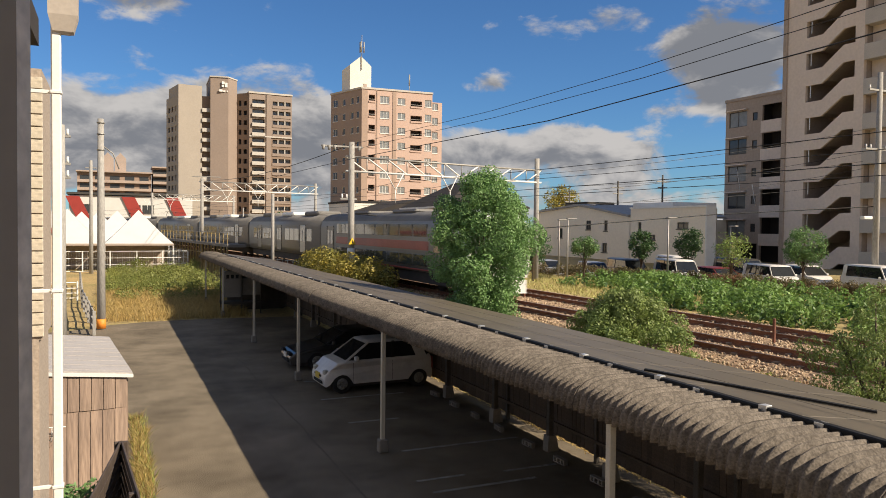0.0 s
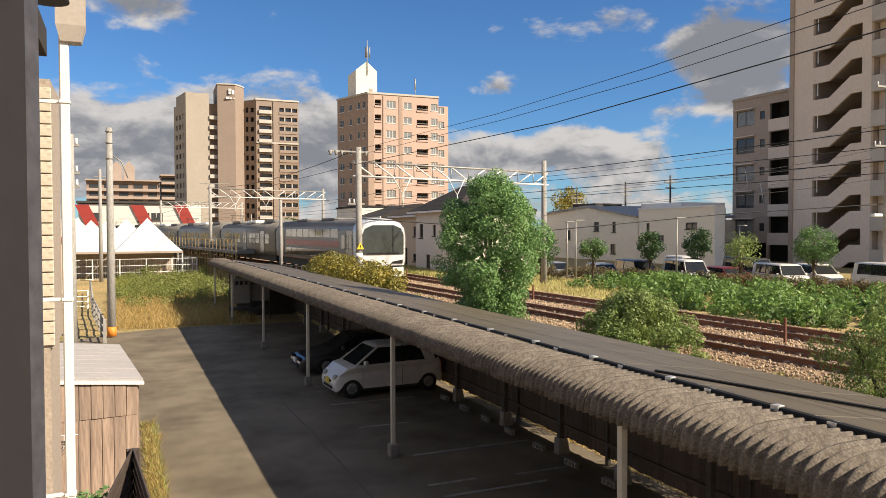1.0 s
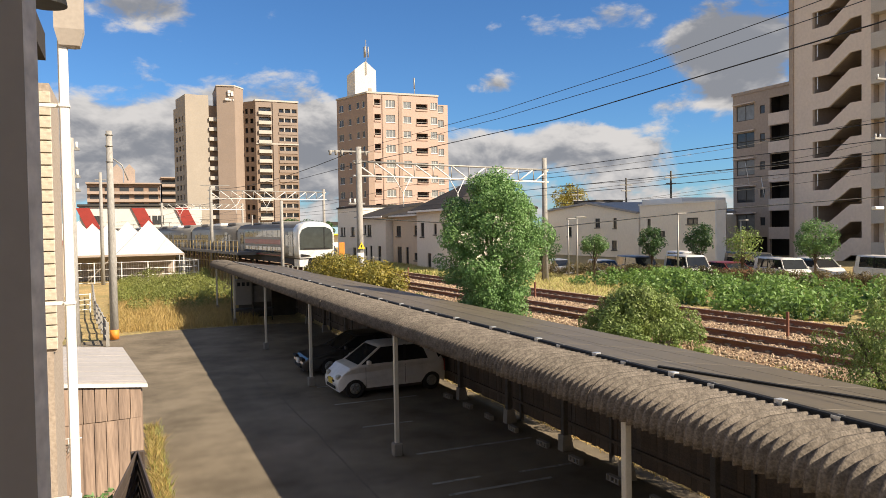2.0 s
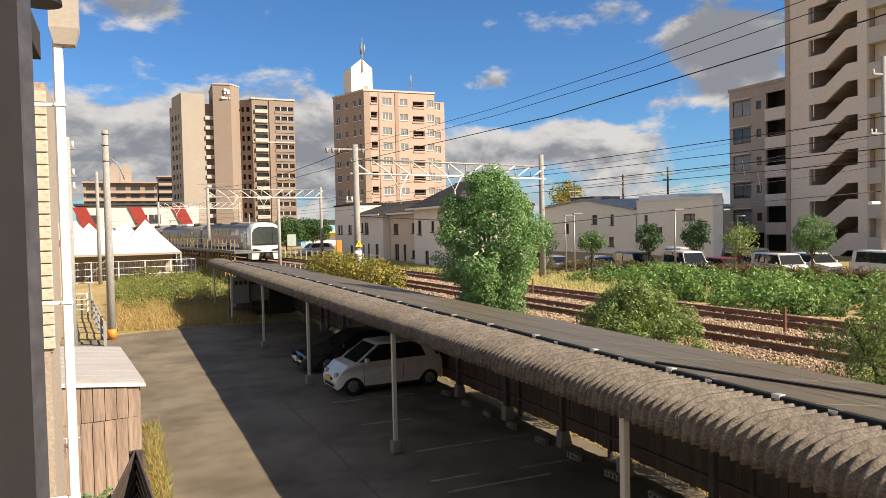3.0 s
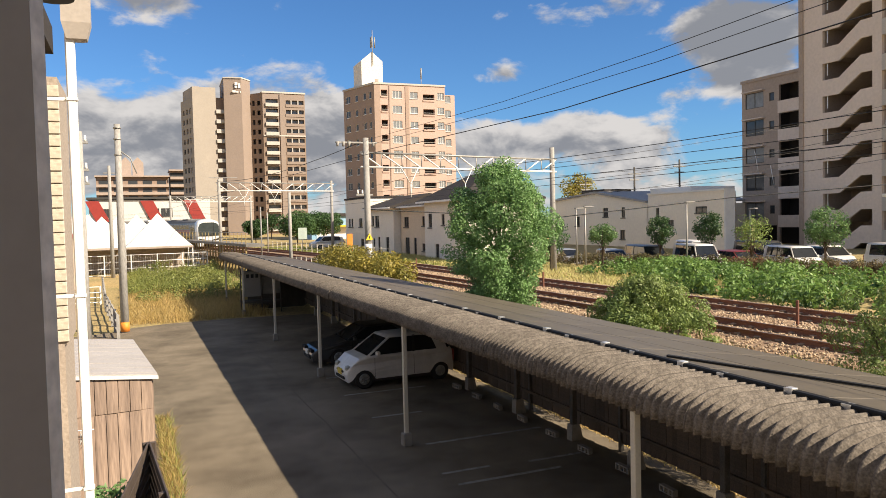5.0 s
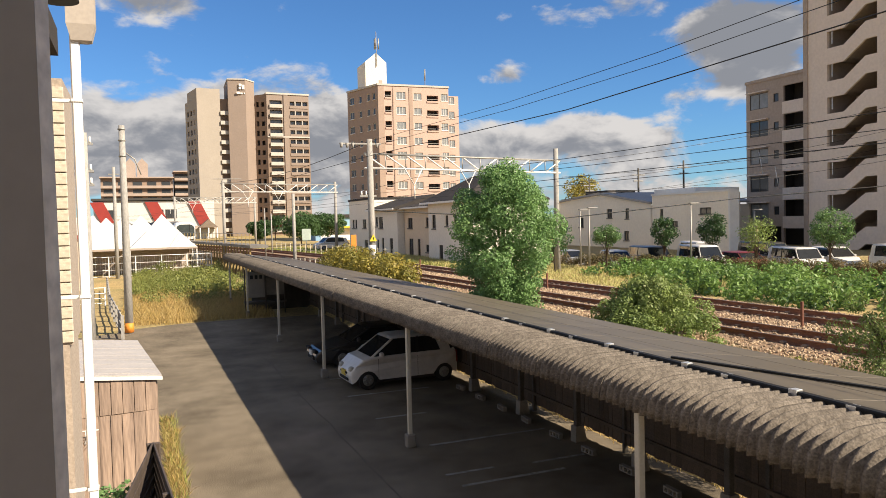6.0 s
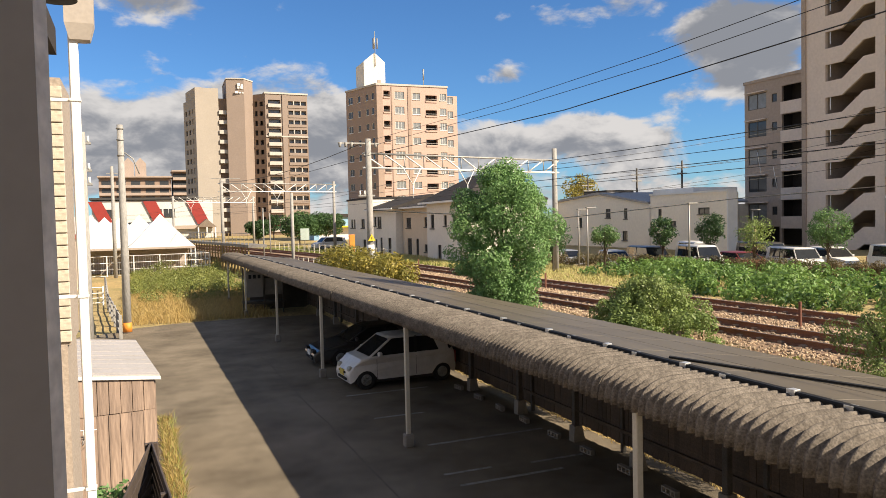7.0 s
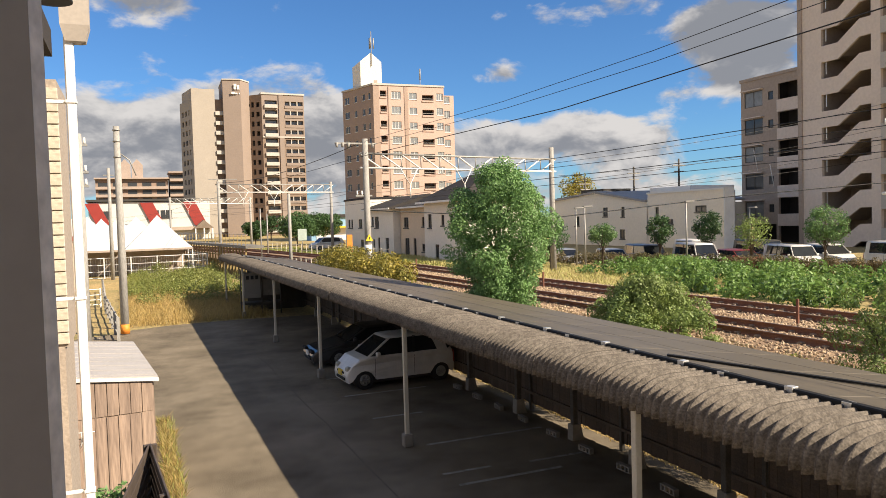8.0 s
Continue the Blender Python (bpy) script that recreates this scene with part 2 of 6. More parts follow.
TILEC = mat("cream_wall_tile", (0.50, 0.45, 0.36), (0.46, 0.41, 0.33), 3, 0.75, 0.1, rnd=0.06)
BASEW = mat("buff_render", (0.36, 0.30, 0.245), (0.33, 0.275, 0.225), 1.5, 0.85, 0.2)
LINEP = mat("worn_line_paint", (0.34, 0.33, 0.30), (0.13, 0.125, 0.11), 5, 0.9, 0.3, fine=30, finemix=0.6)
LEAF = leafmat("tree_leaf", (0.14, 0.26, 0.09), (0.20, 0.33, 0.11))
# colour of dark trees; also puts shade low in the vine bank
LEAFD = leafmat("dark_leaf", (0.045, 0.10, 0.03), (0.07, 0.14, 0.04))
LEAFY = leafmat("yellowing_leaf", (0.36, 0.27, 0.04), (0.19, 0.20, 0.045))
LEAFV = leafmat("vine_leaf", (0.17, 0.27, 0.06), (0.10, 0.19, 0.045))
LEAFO = leafmat("olive_leaf", (0.26, 0.32, 0.09), (0.17, 0.25, 0.07))
HEDGE = leafmat("reddish_hedge_leaf", (0.19, 0.125, 0.06), (0.12, 0.12, 0.045))
WEED = leafmat("green_weed", (0.17, 0.22, 0.05), (0.26, 0.26, 0.07))
DRY = leafmat("dry_grass", (0.56, 0.39, 0.15), (0.44, 0.34, 0.12))


# ---------- building blocks ----------
def thing(name, at=(0, 0, 0), rz=0.0, label="", category="", group="", kind=""):
    e = new(name)
    e.empty_display_size = 0.2
    e.matrix_basis = pose(*at, 0, 0, rz)
    return tagged(e, label, category, group, kind)


def mesh_of(name, bm, materials, smooth=False):
    me = bpy.data.meshes.new(name)
    bmesh.ops.recalc_face_normals(bm, faces=bm.faces[:])
    bm.to_mesh(me)
    bm.free()
    for m in materials if isinstance(materials, (list, tuple)) else [materials]:
        me.materials.append(m)
    if smooth:
        for p in me.polygons:
            p.use_smooth = True
    return me


def part(name, bm, material, parent=None, label="", smooth=False):
    ob = new(name, mesh_of(name, bm, material, smooth))
    ob.parent = parent
    return tagged(ob, label)


def piece(name, me, parent, m):
    """One more object on a shared mesh."""
    ob = new(name, me)
    ob.parent = parent
    ob.matrix_basis = m
    return ob


def solo(name, bm, material, label="", category="", group="", kind="", smooth=False):
    return tagged(new(name, mesh_of(name, bm, material, smooth)), label, category, group, kind)


def box(bm, x0, x1, y0, y1, z0, z1, mi=0, m=None):
    vs = [bm.verts.new(Vector(p) if m is None else m @ Vector(p)) for p in
          ((x0, y0, z0), (x1, y0, z0), (x1, y1, z0), (x0, y1, z0), (x0, y0, z1), (x1, y0, z1), (x1, y1, z1), (x0, y1, z1))]
    for f in ((0, 3, 2, 1), (4, 5, 6, 7), (0, 1, 5, 4), (1, 2, 6, 5), (2, 3, 7, 6), (3, 0, 4, 7)):
        bm.faces.new([vs[i] for i in f]).material_index = mi
    return bm


def bbox(bm, x0, x1, y0, y1, z0, z1, b=0.02, mi=0):
    """A box with chamfered edges."""
    t = bmesh.new()
    box(t, x0, x1, y0, y1, z0, z1, mi)
    bmesh.ops.bevel(t, geom=t.edges[:], offset=b, segments=1, affect="EDGES", profile=0.5)
    join(bm, t)
    return bm


def join(bm, other, m=None):
    idx = {v: bm.verts.new(v.co if m is None else m @ v.co) for v in other.verts}
    for f in other.faces:
        try:
            bm.faces.new([idx[v] for v in f.verts]).material_index = f.material_index
        except ValueError:
            pass
    other.free()


def tube(bm, pts, r, seg=8, r1=None, mi=0, cap=True):
    """A round bar through points, tapering from r to r1."""
    pts = [Vector(p) for p in pts]
    rings = []
    n = len(pts)
    for i, p in enumerate(pts):
        d = (pts[min(i + 1, n - 1)] - pts[max(i - 1, 0)]).normalized()
        a = d.cross(Vector((0, 0, 1)) if abs(d.z) < 0.95 else Vector((1, 0, 0))).normalized()
        b = d.cross(a)
        rr = r if r1 is None else r + (r1 - r) * i / (n - 1)
        rings.append([bm.verts.new(p + (a * math.cos(2 * math.pi * k / seg) + b * math.sin(2 * math.pi * k / seg)) * rr) for k in range(seg)])
    for q, w in zip(rings, rings[1:]):
        for k in range(seg):
            f = bm.faces.new((q[k], q[(k + 1) % seg], w[(k + 1) % seg], w[k]))
            f.material_index, f.smooth = mi, True
    if cap:
        bm.faces.new(rings[0]).material_index = mi
        bm.faces.new(rings[-1][::-1]).material_index = mi
    return bm


def prism(bm, outline, axis, a, b, mi=0):
    """An outline in the plane across axis ('x': (y, z), 'y': (x, z), 'z': (x, y)), drawn out from a to b."""
    def at(p, t):
        return {"x": (t, p[0], p[1]), "y": (p[0], t, p[1]), "z": (p[0], p[1], t)}[axis]
    r0 = [bm.verts.new(at(p, a)) for p in outline]
    r1 = [bm.verts.new(at(p, b)) for p in outline]
    n = len(outline)
    for k in range(n):
        bm.faces.new((r0[k], r0[(k + 1) % n], r1[(k + 1) % n], r1[k])).material_index = mi
    bm.faces.new(r0).material_index = mi
    bm.faces.new(r1[::-1]).material_index = mi
    return bm


def B(*a, **k):
    return box(bmesh.new(), *a, **k)


def leaf_cloud(bm, rng, centres, count, size, flat=0.0, mi=0, droop=0.0):
    """Many small bent leaves in clumps. centres: (place, radius) pairs."""
    weights = [r ** 2 for _, r in centres]
    for c, r in rng.choices(centres, weights, k=count):
        while True:
            d = Vector((rng.uniform(-1, 1), rng.uniform(-1, 1), rng.uniform(-1, 1)))
            if 0.05 < d.length < 1:
                break
        d = d.normalized() * (d.length ** 0.45)
        p = Vector(c) + d * r
        nrm = (d + Vector((rng.gauss(0, 0.6), rng.gauss(0, 0.6), rng.gauss(0.25, 0.5)))).normalized()
        u = nrm.cross(Vector((rng.gauss(0, 1), rng.gauss(0, 1), rng.gauss(0, 1)))).normalized()
        w = nrm.cross(u)
        s = size * rng.uniform(0.6, 1.35)
        tip = p + u * s - Vector((0, 0, droop * s))
        f = bm.faces.new([bm.verts.new(q) for q in (p - u * s * 0.6, p + w * s * 0.42, tip, p - w * s * 0.42)])
        f.material_index = mi
    return bm


def clumps(rng, c, rx, ry, rz, n, r0, r1):
    """Clump centres in an uneven rounded form."""
    out = []
    while len(out) < n:
        d = Vector((rng.uniform(-1, 1), rng.uniform(-1, 1), rng.uniform(-1, 1)))
        if d.length < 1:
            out.append(((c[0] + d.x * rx, c[1] + d.y * ry, c[2] + d.z * rz), rng.uniform(r0, r1)))
    return out


def tree(name, at, height, crown, leaf, count, size, seed, label, category="tree", group="", stems=5, low=0.3):
    """A tapered trunk with limbs and a crown of leaves. crown: half widths x, y and half height."""
    rng = random.Random(seed)
    t = thing(name, at, 0, label, category, group)
    bm = bmesh.new()
    tr = 0.018 * height + 0.02
    cz = height - crown[2]
    tube(bm, [(0, 0, -0.1), (0.04 * height * rng.uniform(-1, 1) * 0.4, 0.02 * height, cz * 0.55), (0, 0, cz + crown[2] * 0.35)], tr, 7, tr * 0.35)
    cen = clumps(rng, (0, 0, cz), crown[0] * 0.82, crown[1] * 0.82, crown[2] * 0.88, 80, 0.12 * crown[0], 0.27 * crown[0])
    for c, r in cen[:stems + 6]:
        tube(bm, [(0, 0, max(0.1, cz * low + rng.uniform(0, 0.4) * crown[2])), (c[0] * 0.5, c[1] * 0.5, (c[2] + cz * low) * 0.52), c], tr * 0.4, 5, tr * 0.1)
    part("trunk", bm, TRUNK, t)
    part("crown", leaf_cloud(bmesh.new(), rng, cen, count, size), leaf, t)
    return t


def crown_clumps(rng, profile, n, r0, r1, lean=(0, 0), squash=1.0):
    """Clump centres inside an outline. profile: (height, half width) from the foot up; most lie near the outside."""
    out = []
    zs = [p[0] for p in profile]
    for _ in range(n):
        z = rng.uniform(zs[0], zs[-1])
        for (za, wa), (zb, wb) in zip(profile, profile[1:]):
            if za <= z <= zb:
                w = wa + (wb - wa) * (z - za) / (zb - za)
                break
        a = rng.uniform(0, 6.2832)
        k = (z - zs[0]) / (zs[-1] - zs[0])
        bulge = 1 + 0.28 * noise.noise((math.cos(a) * 1.7, math.sin(a) * 1.7, z * 1.3))
        d = max(0.0, w * bulge - 0.2) * rng.random() ** 0.35
        out.append(((d * math.cos(a) + lean[0] * k, d * math.sin(a) * squash + lean[1] * k, z), rng.uniform(r0, r1)))
    return out


# ---------- the lie of the land ----------
RAIL_Z = 1.9


def xc(y):
    """The middle of the near track: straight, then a wide bend to the left, then straight again."""
    x = 14.85 - 0.03 * y
    if y > 45:
        x -= (min(y, 130.0) - 45) ** 2 / 800
    if y > 130:
        x -= 0.2125 * (y - 130)
    return x


def ground_z(x, y):
    u = x - xc(min(max(y, -200.0), 330.0))
    far = min(1.0, max(0.0, (y - 45) / 25))
    k = min(1.0, max(0.0, (u + 4.7 - 1.8 * far) / (1.7 - 0.7 * far)))
    z = 1.45 * k * k * (3 - 2 * k)
    # the lot behind the hedge lies a little lower
    hx = 33.4 - 0.008 * (y - 20) ** 2
    if 8 < y < 56 and x > hx + 0.6 and x < 47.5:
        z -= 0.42 * min(1.0, (x - hx - 0.6) / 0.8, (47.5 - x) / 0.8)
    return z


def build_ground():
    rng = random.Random(3)
    xs = [-3000, -1200, -500, -200, -80, -40, -20, -12] + [-8 + 0.8 * i for i in range(75)] + [56, 70, 100, 180, 400, 1000, 3000]
    ys = [-900, -300, -100, -40, -15] + [-6 + 1.2 * i for i in range(110)] + [130, 145, 165, 190, 230, 290, 400, 700, 1500, 4000]
    verts = [(x, y, ground_z(x, y) - 0.02 + (0.05 * noise.noise((x * 0.4, y * 0.4, 0)) if -8 < x < 52 and -6 < y < 126 and not (-3 < x < 9.4 and y < 38.5) else 0) - (0.05 if -3 < x < 9.4 and y < 38.5 else 0)) for y in ys for x in xs]
    n = len(xs)
    faces = [(j * n + i, j * n + i + 1, (j + 1) * n + i + 1, (j + 1) * n + i) for j in range(len(ys) - 1) for i in range(n - 1)]
    me = bpy.data.meshes.new("ground")
    me.from_pydata(verts, [], faces)
    me.materials.append(GRASS_G)
    for p in me.polygons:
        p.use_smooth = True
    tagged(new("ground", me), "dry earth and grass of the waste ground", "ground", kind="structure")
    # the asphalt of the car park
    bm = bmesh.new()
    prism(bm, [(-2.6, -8), (9.25, -8), (9.25, 38.2), (4.4, 38.6), (1.5, 38.4), (-0.2, 37.7), (-1.1, 36.6), (-2.6, 36.0)], "z", -0.12, 0.0)
    solo("pavement", bm, ASPHALT, "worn grey asphalt of the car park", "pavement", kind="structure")
    bm = bmesh.new()
    rects = [(5.25, 7.4, 12.0, 12.09), (5.2, 6.2, 12.66, 12.74), (7.0, 8.2, 12.55, 12.63), (5.6, 8.4, 14.5, 14.59), (5.2, 6.5, 17.08, 17.16), (5.2, 7.6, 19.66, 19.74), (5.3, 8.0, 22.1, 22.18), (5.4, 8.2, 9.5, 9.59), (5.4, 8.2, 7.0, 7.09)]
    for x0, x1, y0, y1 in rects:
        box(bm, x0, x1, y0, y1, 0.0, 0.004)
    solo("bay_lines", bm, LINEP, "worn pale paint lines of parking bays on asphalt", "road marking", kind="structure")
    # long repaired crack in the asphalt
    bm = bmesh.new()
    pts = [(4.05 + 0.02 * math.sin(i * 1.7) + 0.03 * rng.uniform(-1, 1), 4 + i * 1.1) for i in range(22)]
    for (xa, ya), (xb, yb) in zip(pts, pts[1:]):
        vs = [bm.verts.new(p) for p in ((xa - 0.018, ya, 0.003), (xa + 0.018, ya, 0.003), (xb + 0.018, yb, 0.003), (xb - 0.018, yb, 0.003))]
        bm.faces.new(vs)
    solo("asphalt_seam", bm, mat("tar_seam", (0.11, 0.092, 0.07), (0.17, 0.14, 0.105), 4, 0.9, 0.2, spec=0.1), "dark tar seam along the asphalt", "pavement", kind="structure")
    # ballast beds
    for off, nm in ((0.0, "near"), (3.2, "far")):
        bm = bmesh.new()
        prof = [(-2.6, 1.35), (-1.75, 1.71), (-0.9, 1.74), (0, 1.73), (0.9, 1.74), (1.75, 1.71), (2.6, 1.35)]
        rows = []
        y = -15.0
        while y < 320:
            rows.append([bm.verts.new((xc(y) + off + u, y, z + 0.03 * noise.noise((u * 2, y * 2, off)))) for u, z in prof])
            y += 0.5 if y < 60 else 4.0
        for a, b in zip(rows, rows[1:]):
            for i in range(len(prof) - 1):
                bm.faces.new((a[i], a[i + 1], b[i + 1], b[i])).smooth = True
        solo("ballast_bed", bm, BALLAST, "rust-stained stone ballast bed under the rails", "ballast", kind="structure")
    # loose stones on the beds
    ico = bmesh.new()
    bmesh.ops.create_icosphere(ico, subdivisions=1, radius=1.0)
    iv = [v.co.copy() for v in ico.verts]
    fi = [[v.index for v in f.verts] for f in ico.faces]
    ico.free()
    verts, faces = [], []
    for i in range(24000):
        y = 4 + 46 * rng.random() ** 1.3
        u = rng.uniform(-2.7, 5.6)
        w = u if u < 1.6 else u - 3.2
        if abs(abs(w) - 0.58) < 0.1:
            continue
        z = 1.74 if abs(w) < 1.75 else 1.74 - (abs(w) - 1.75) * 0.42
        s = rng.uniform(0.022, 0.055)
        o = len(verts)
        rot = Euler((rng.random() * 6, rng.random() * 6, rng.random() * 6)).to_matrix() @ Matrix.Diagonal((s, s * rng.uniform(0.6, 1), s * rng.uniform(0.5, 0.8)))
        verts += [tuple(rot @ v + Vector((xc(y) + u, y, z))) for v in iv]
        faces += [[o + k for k in f] for f in fi]
    me = bpy.data.meshes.new("ballast_stones")
    me.from_pydata(verts, [], faces)
    me.materials.append(STONE)
    tagged(new("ballast_stones", me), "loose rust-stained ballast stones along the track", "stones", kind="stuff")


def build_tracks():
    prof = [(-0.064, 0), (0.064, 0), (0.064, 0.014), (0.012, 0.035), (0.012, 0.115), (0.034, 0.128), (0.034, 0.158), (-0.034, 0.158), (-0.034, 0.128), (-0.012, 0.115), (-0.012, 0.035), (-0.064, 0.014)]
    sl = mesh_of("sleeper", bbox(bmesh.new(), -1.05, 1.05, -0.11, 0.11, -0.1, 0.05, 0.015), SLEEPER)
    fast = bmesh.new()
    bbox(fast, -0.125, 0.125, -0.065, 0.065, 0.045, 0.10, 0.015)
    fastm = mesh_of("fastening", fast, mat("rusty_plate", (0.33, 0.24, 0.17), (0.2, 0.13, 0.09), 6, 0.85, 0.1))
    for off, lab in ((0.0, "rusty railway track on wooden sleepers behind the carport"), (3.2, "rusty second railway track beside the bank of vines")):
        t = thing("railway_track", (0, 0, 0), 0, lab, "railway track", "railway tracks")
        for g in (-0.58, 0.58):
            bm = bmesh.new()
            ring = []
            y = -15.0
            while y < 320:
                ring.append([bm.verts.new((xc(y) + off + g + p[0], y, RAIL_Z - 0.158 + p[1])) for p in prof])
                y += 2.0 if 40 < y < 135 else 5.0
            for a, b in zip(ring, ring[1:]):
                for k in range(12):
                    f = bm.faces.new((a[k], a[(k + 1) % 12], b[(k + 1) % 12], b[k]))
                    f.material_index = 1 if k == 6 else 0
            part("rail", bm, [RAILM, RAILTOP], t)
        y = 6.0
        while y < 70:
            m = pose(xc(y) + off, y, RAIL_Z - 0.20, 0, 0, 1.7)
            s = piece("sleeper", sl, t, m)
            if y < 48:
                for g in (-0.58, 0.58):
                    piece("fastening", fastm, s, pose(g, 0, 0))
            y += 0.62
    # short rusty marker posts beside the line
    for x, y in ((16.35, 14.5), (16.35, 27.8), (16.2, 43.0)):
        bm = bmesh.new()
        bbox(bm, x - 0.035, x + 0.035, y - 0.035, y + 0.035, 1.5, 2.4, 0.01)
        solo("marker_post", bm, mat("rust_red_post", (0.19, 0.075, 0.045), (0.13, 0.05, 0.03), 4, 0.8, 0.2), "short rust-red marker post between the tracks", "post", "trackside marker posts")


# ---------- carport ----------
CP0, CP1 = -5.0, 50.5
# ends of the black bar that draws a shadow on the panels
BAR_ENDS = Vector((6.2, 7.5, 2.985)), Vector((7.75, 5.45, 2.775))
POSTS = [-0.95, 6.85, 14.65, 22.45, 30.3, 39.6, 47.4]


def build_carport():
    t = thing("carport", (5.2, 14.65, 0), 0, "long carport with corrugated cement eaves and solar panels on its roof", "carport")
    inv = Matrix.Translation((-5.2, -14.65, 0))

    def P(name, bm, m, par=t, label=""):
        bm.transform(inv)
        return part(name, bm, m, par, label)

    for y in POSTS:
        bm = bmesh.new()
        bbox(bm, 5.155, 5.245, y - 0.045, y + 0.045, 0.2, 2.74, 0.01)
        p = P("post", bm, CREAM, t, "cream-painted square steel post")
        bm = bmesh.new()
        bbox(bm, 5.10, 5.30, y - 0.10, y + 0.10, 0, 0.28, 0.02)
        P("footing", bm, CONCRETE, p)
    # eaves beam and rafters
    P("eaves_beam", B(5.26, 5.38, CP0, CP1, 2.62, 2.74), DKSTEEL)
    for i, y in enumerate(range(-4, 50, 2)):
        P("rafter", B(5.5, 9.1, y, y + 0.08, 2.42, 2.52), DKSTEEL)
    for x in (6.6, 7.8, 9.0):
        P("purlin", B(x, x + 0.07, CP0, CP1, 2.52, 2.58), DKSTEEL)
    # corrugated sheets bent down at the eaves
    pitch, waves, W = 0.13, 6, 0.78
    prof = [(6.2, 2.925), (5.85, 2.945), (5.58, 2.945), (5.4, 2.925), (5.28, 2.885), (5.19, 2.82), (5.145, 2.74), (5.125, 2.66), (5.12, 2.575)]
    nor = []
    for i, p in enumerate(prof):
        a, b = prof[max(i - 1, 0)], prof[min(i + 1, len(prof) - 1)]
        d = Vector((b[0] - a[0], b[1] - a[1])).normalized()
        nor.append((d.y, -d.x))
    meshes = []
    for variant in range(3):
        rng = random.Random(variant)
        bm = bmesh.new()
        S = 8
        grid = []
        n = len(prof)
        for j in range(waves * S + 1):
            y = j * pitch / S
            a = 0.035 * math.cos(2 * math.pi * j / S)
            outer, inner = [], []
            for i, p in enumerate(prof):
                amp = a * (0.7, 0.85, 1, 1, 1, 1, 1, 1, 1)[i]
                drop = rng.uniform(-0.004, 0.004) + 0.006 * math.cos(2 * math.pi * j / S) if i == n - 1 else 0.0
                for row, off in ((outer, 0.0), (inner, -0.009)):
                    row.append(bm.verts.new((p[0] + nor[i][0] * (amp + off), y, p[1] + nor[i][1] * (amp + off) - drop)))
            grid.append(outer + inner[::-1])
        for r, s in zip(grid, grid[1:]):
            for i in range(2 * n):
                f = bm.faces.new((r[i], r[(i + 1) % (2 * n)], s[(i + 1) % (2 * n)], s[i]))
                f.smooth = i not in (n - 1, 2 * n - 1)
        bm.faces.new(grid[0]); bm.faces.new(grid[-1][::-1])
        bm.transform(Matrix.Translation((-5.2, 0, 0)))
        meshes.append(mesh_of("roof_sheet", bm, SLATE))
    y, k = CP0, 0
    rng = random.Random(8)
    while y < CP1 - 0.2:
        piece("roof_sheet", meshes[k % 3], t, pose(rng.uniform(-0.008, 0.008), y - 14.65, (0.004 if k % 2 else 0.0) + rng.uniform(-0.002, 0.002), 0, rng.uniform(-0.2, 0.2), 0))
        y += W
        k += 1
    # solar panels, two rows, falling to the back
    x0, z0, x1, z1 = 6.16, 2.985, 9.2, 2.56
    tilt = math.degrees(math.atan2(z0 - z1, x1 - x0))
    lng = math.hypot(x1 - x0, z0 - z1)
    half = lng / 3 - 0.02
    pm = bmesh.new()
    bbox(pm, 0, half, 0, 1.58, -0.035, 0.0, 0.006)
    pme = mesh_of("solar_panel", pm, PANEL)
    y = CP0 + 0.5
    while y < 46.6:
        for r in range(3):
            piece("solar_panel", pme, t, pose(x0 - 5.2, y - 14.65, z0, 0, tilt, 0) @ pose(r * lng / 3, 0, 0))
        y += 1.6
    # roof sheets under the panels
    bm = bmesh.new()
    prism(bm, [(6.13, 2.86), (9.2, 2.44), (9.2, 2.47), (6.13, 2.89)], "y", CP0, CP1)
    P("roof_deck", bm, DKSTEEL, t, "dark roof sheets under the panels")
    # black edge rail with bright clips
    bm = bmesh.new()
    bbox(bm, 6.065, 6.145, CP0 + 0.5, 46.6, 2.9, 2.99, 0.012)
    P("edge_rail", bm, BLACK, t, "black edge rail of the solar panels")
    clip = bmesh.new()
    bbox(clip, -0.02, 0.06, -0.045, 0.045, -0.01, 0.012, 0.004)
    box(clip, -0.034, -0.022, -0.05, 0.05, -0.05, 0.012)
    cme = mesh_of("clip", clip, ALU)
    y, k = CP0 + 0.9, 0
    while y < 46.5:
        piece("clip", cme, t, pose(6.095 - 5.2, y - 14.65, 2.993 if k % 2 == 0 else 2.975))
        y += 0.66 if k % 2 else 0.94
        k += 1
    # thin black bar laid where a shadow crosses the panels
    bm = bmesh.new()
    a, b = BAR_ENDS
    d = (b - a).normalized()
    q = d.cross(Vector((0, 0, 1))).normalized() * 0.032
    vs = [bm.verts.new(p + o + Vector((0, 0, h))) for h in (0.0, 0.025) for p in (a, b) for o in (-q, q)]
    for f in ((0, 1, 3, 2), (4, 5, 7, 6), (0, 1, 5, 4), (2, 3, 7, 6), (0, 2, 6, 4), (1, 3, 7, 5)):
        bm.faces.new([vs[i] for i in f])
    P("panel_shadow", bm, BLACK, t, "black bar standing in for a shadow across the panels")
    # back posts, each on a concrete foot, with a slanted brace
    for i, y in enumerate([3.2, 6.0, 9.0, 11.3, 13.4, 15.9, 18.7, 21.4, 24.2, 27.2, 30.3, 34.0, 37.5]):
        bm = bmesh.new()
        bbox(bm, 8.5, 8.62, y - 0.06, y + 0.06, 0.3, 2.45, 0.01)
        p = P("back_post", bm, DKSTEEL)
        bm = bmesh.new()
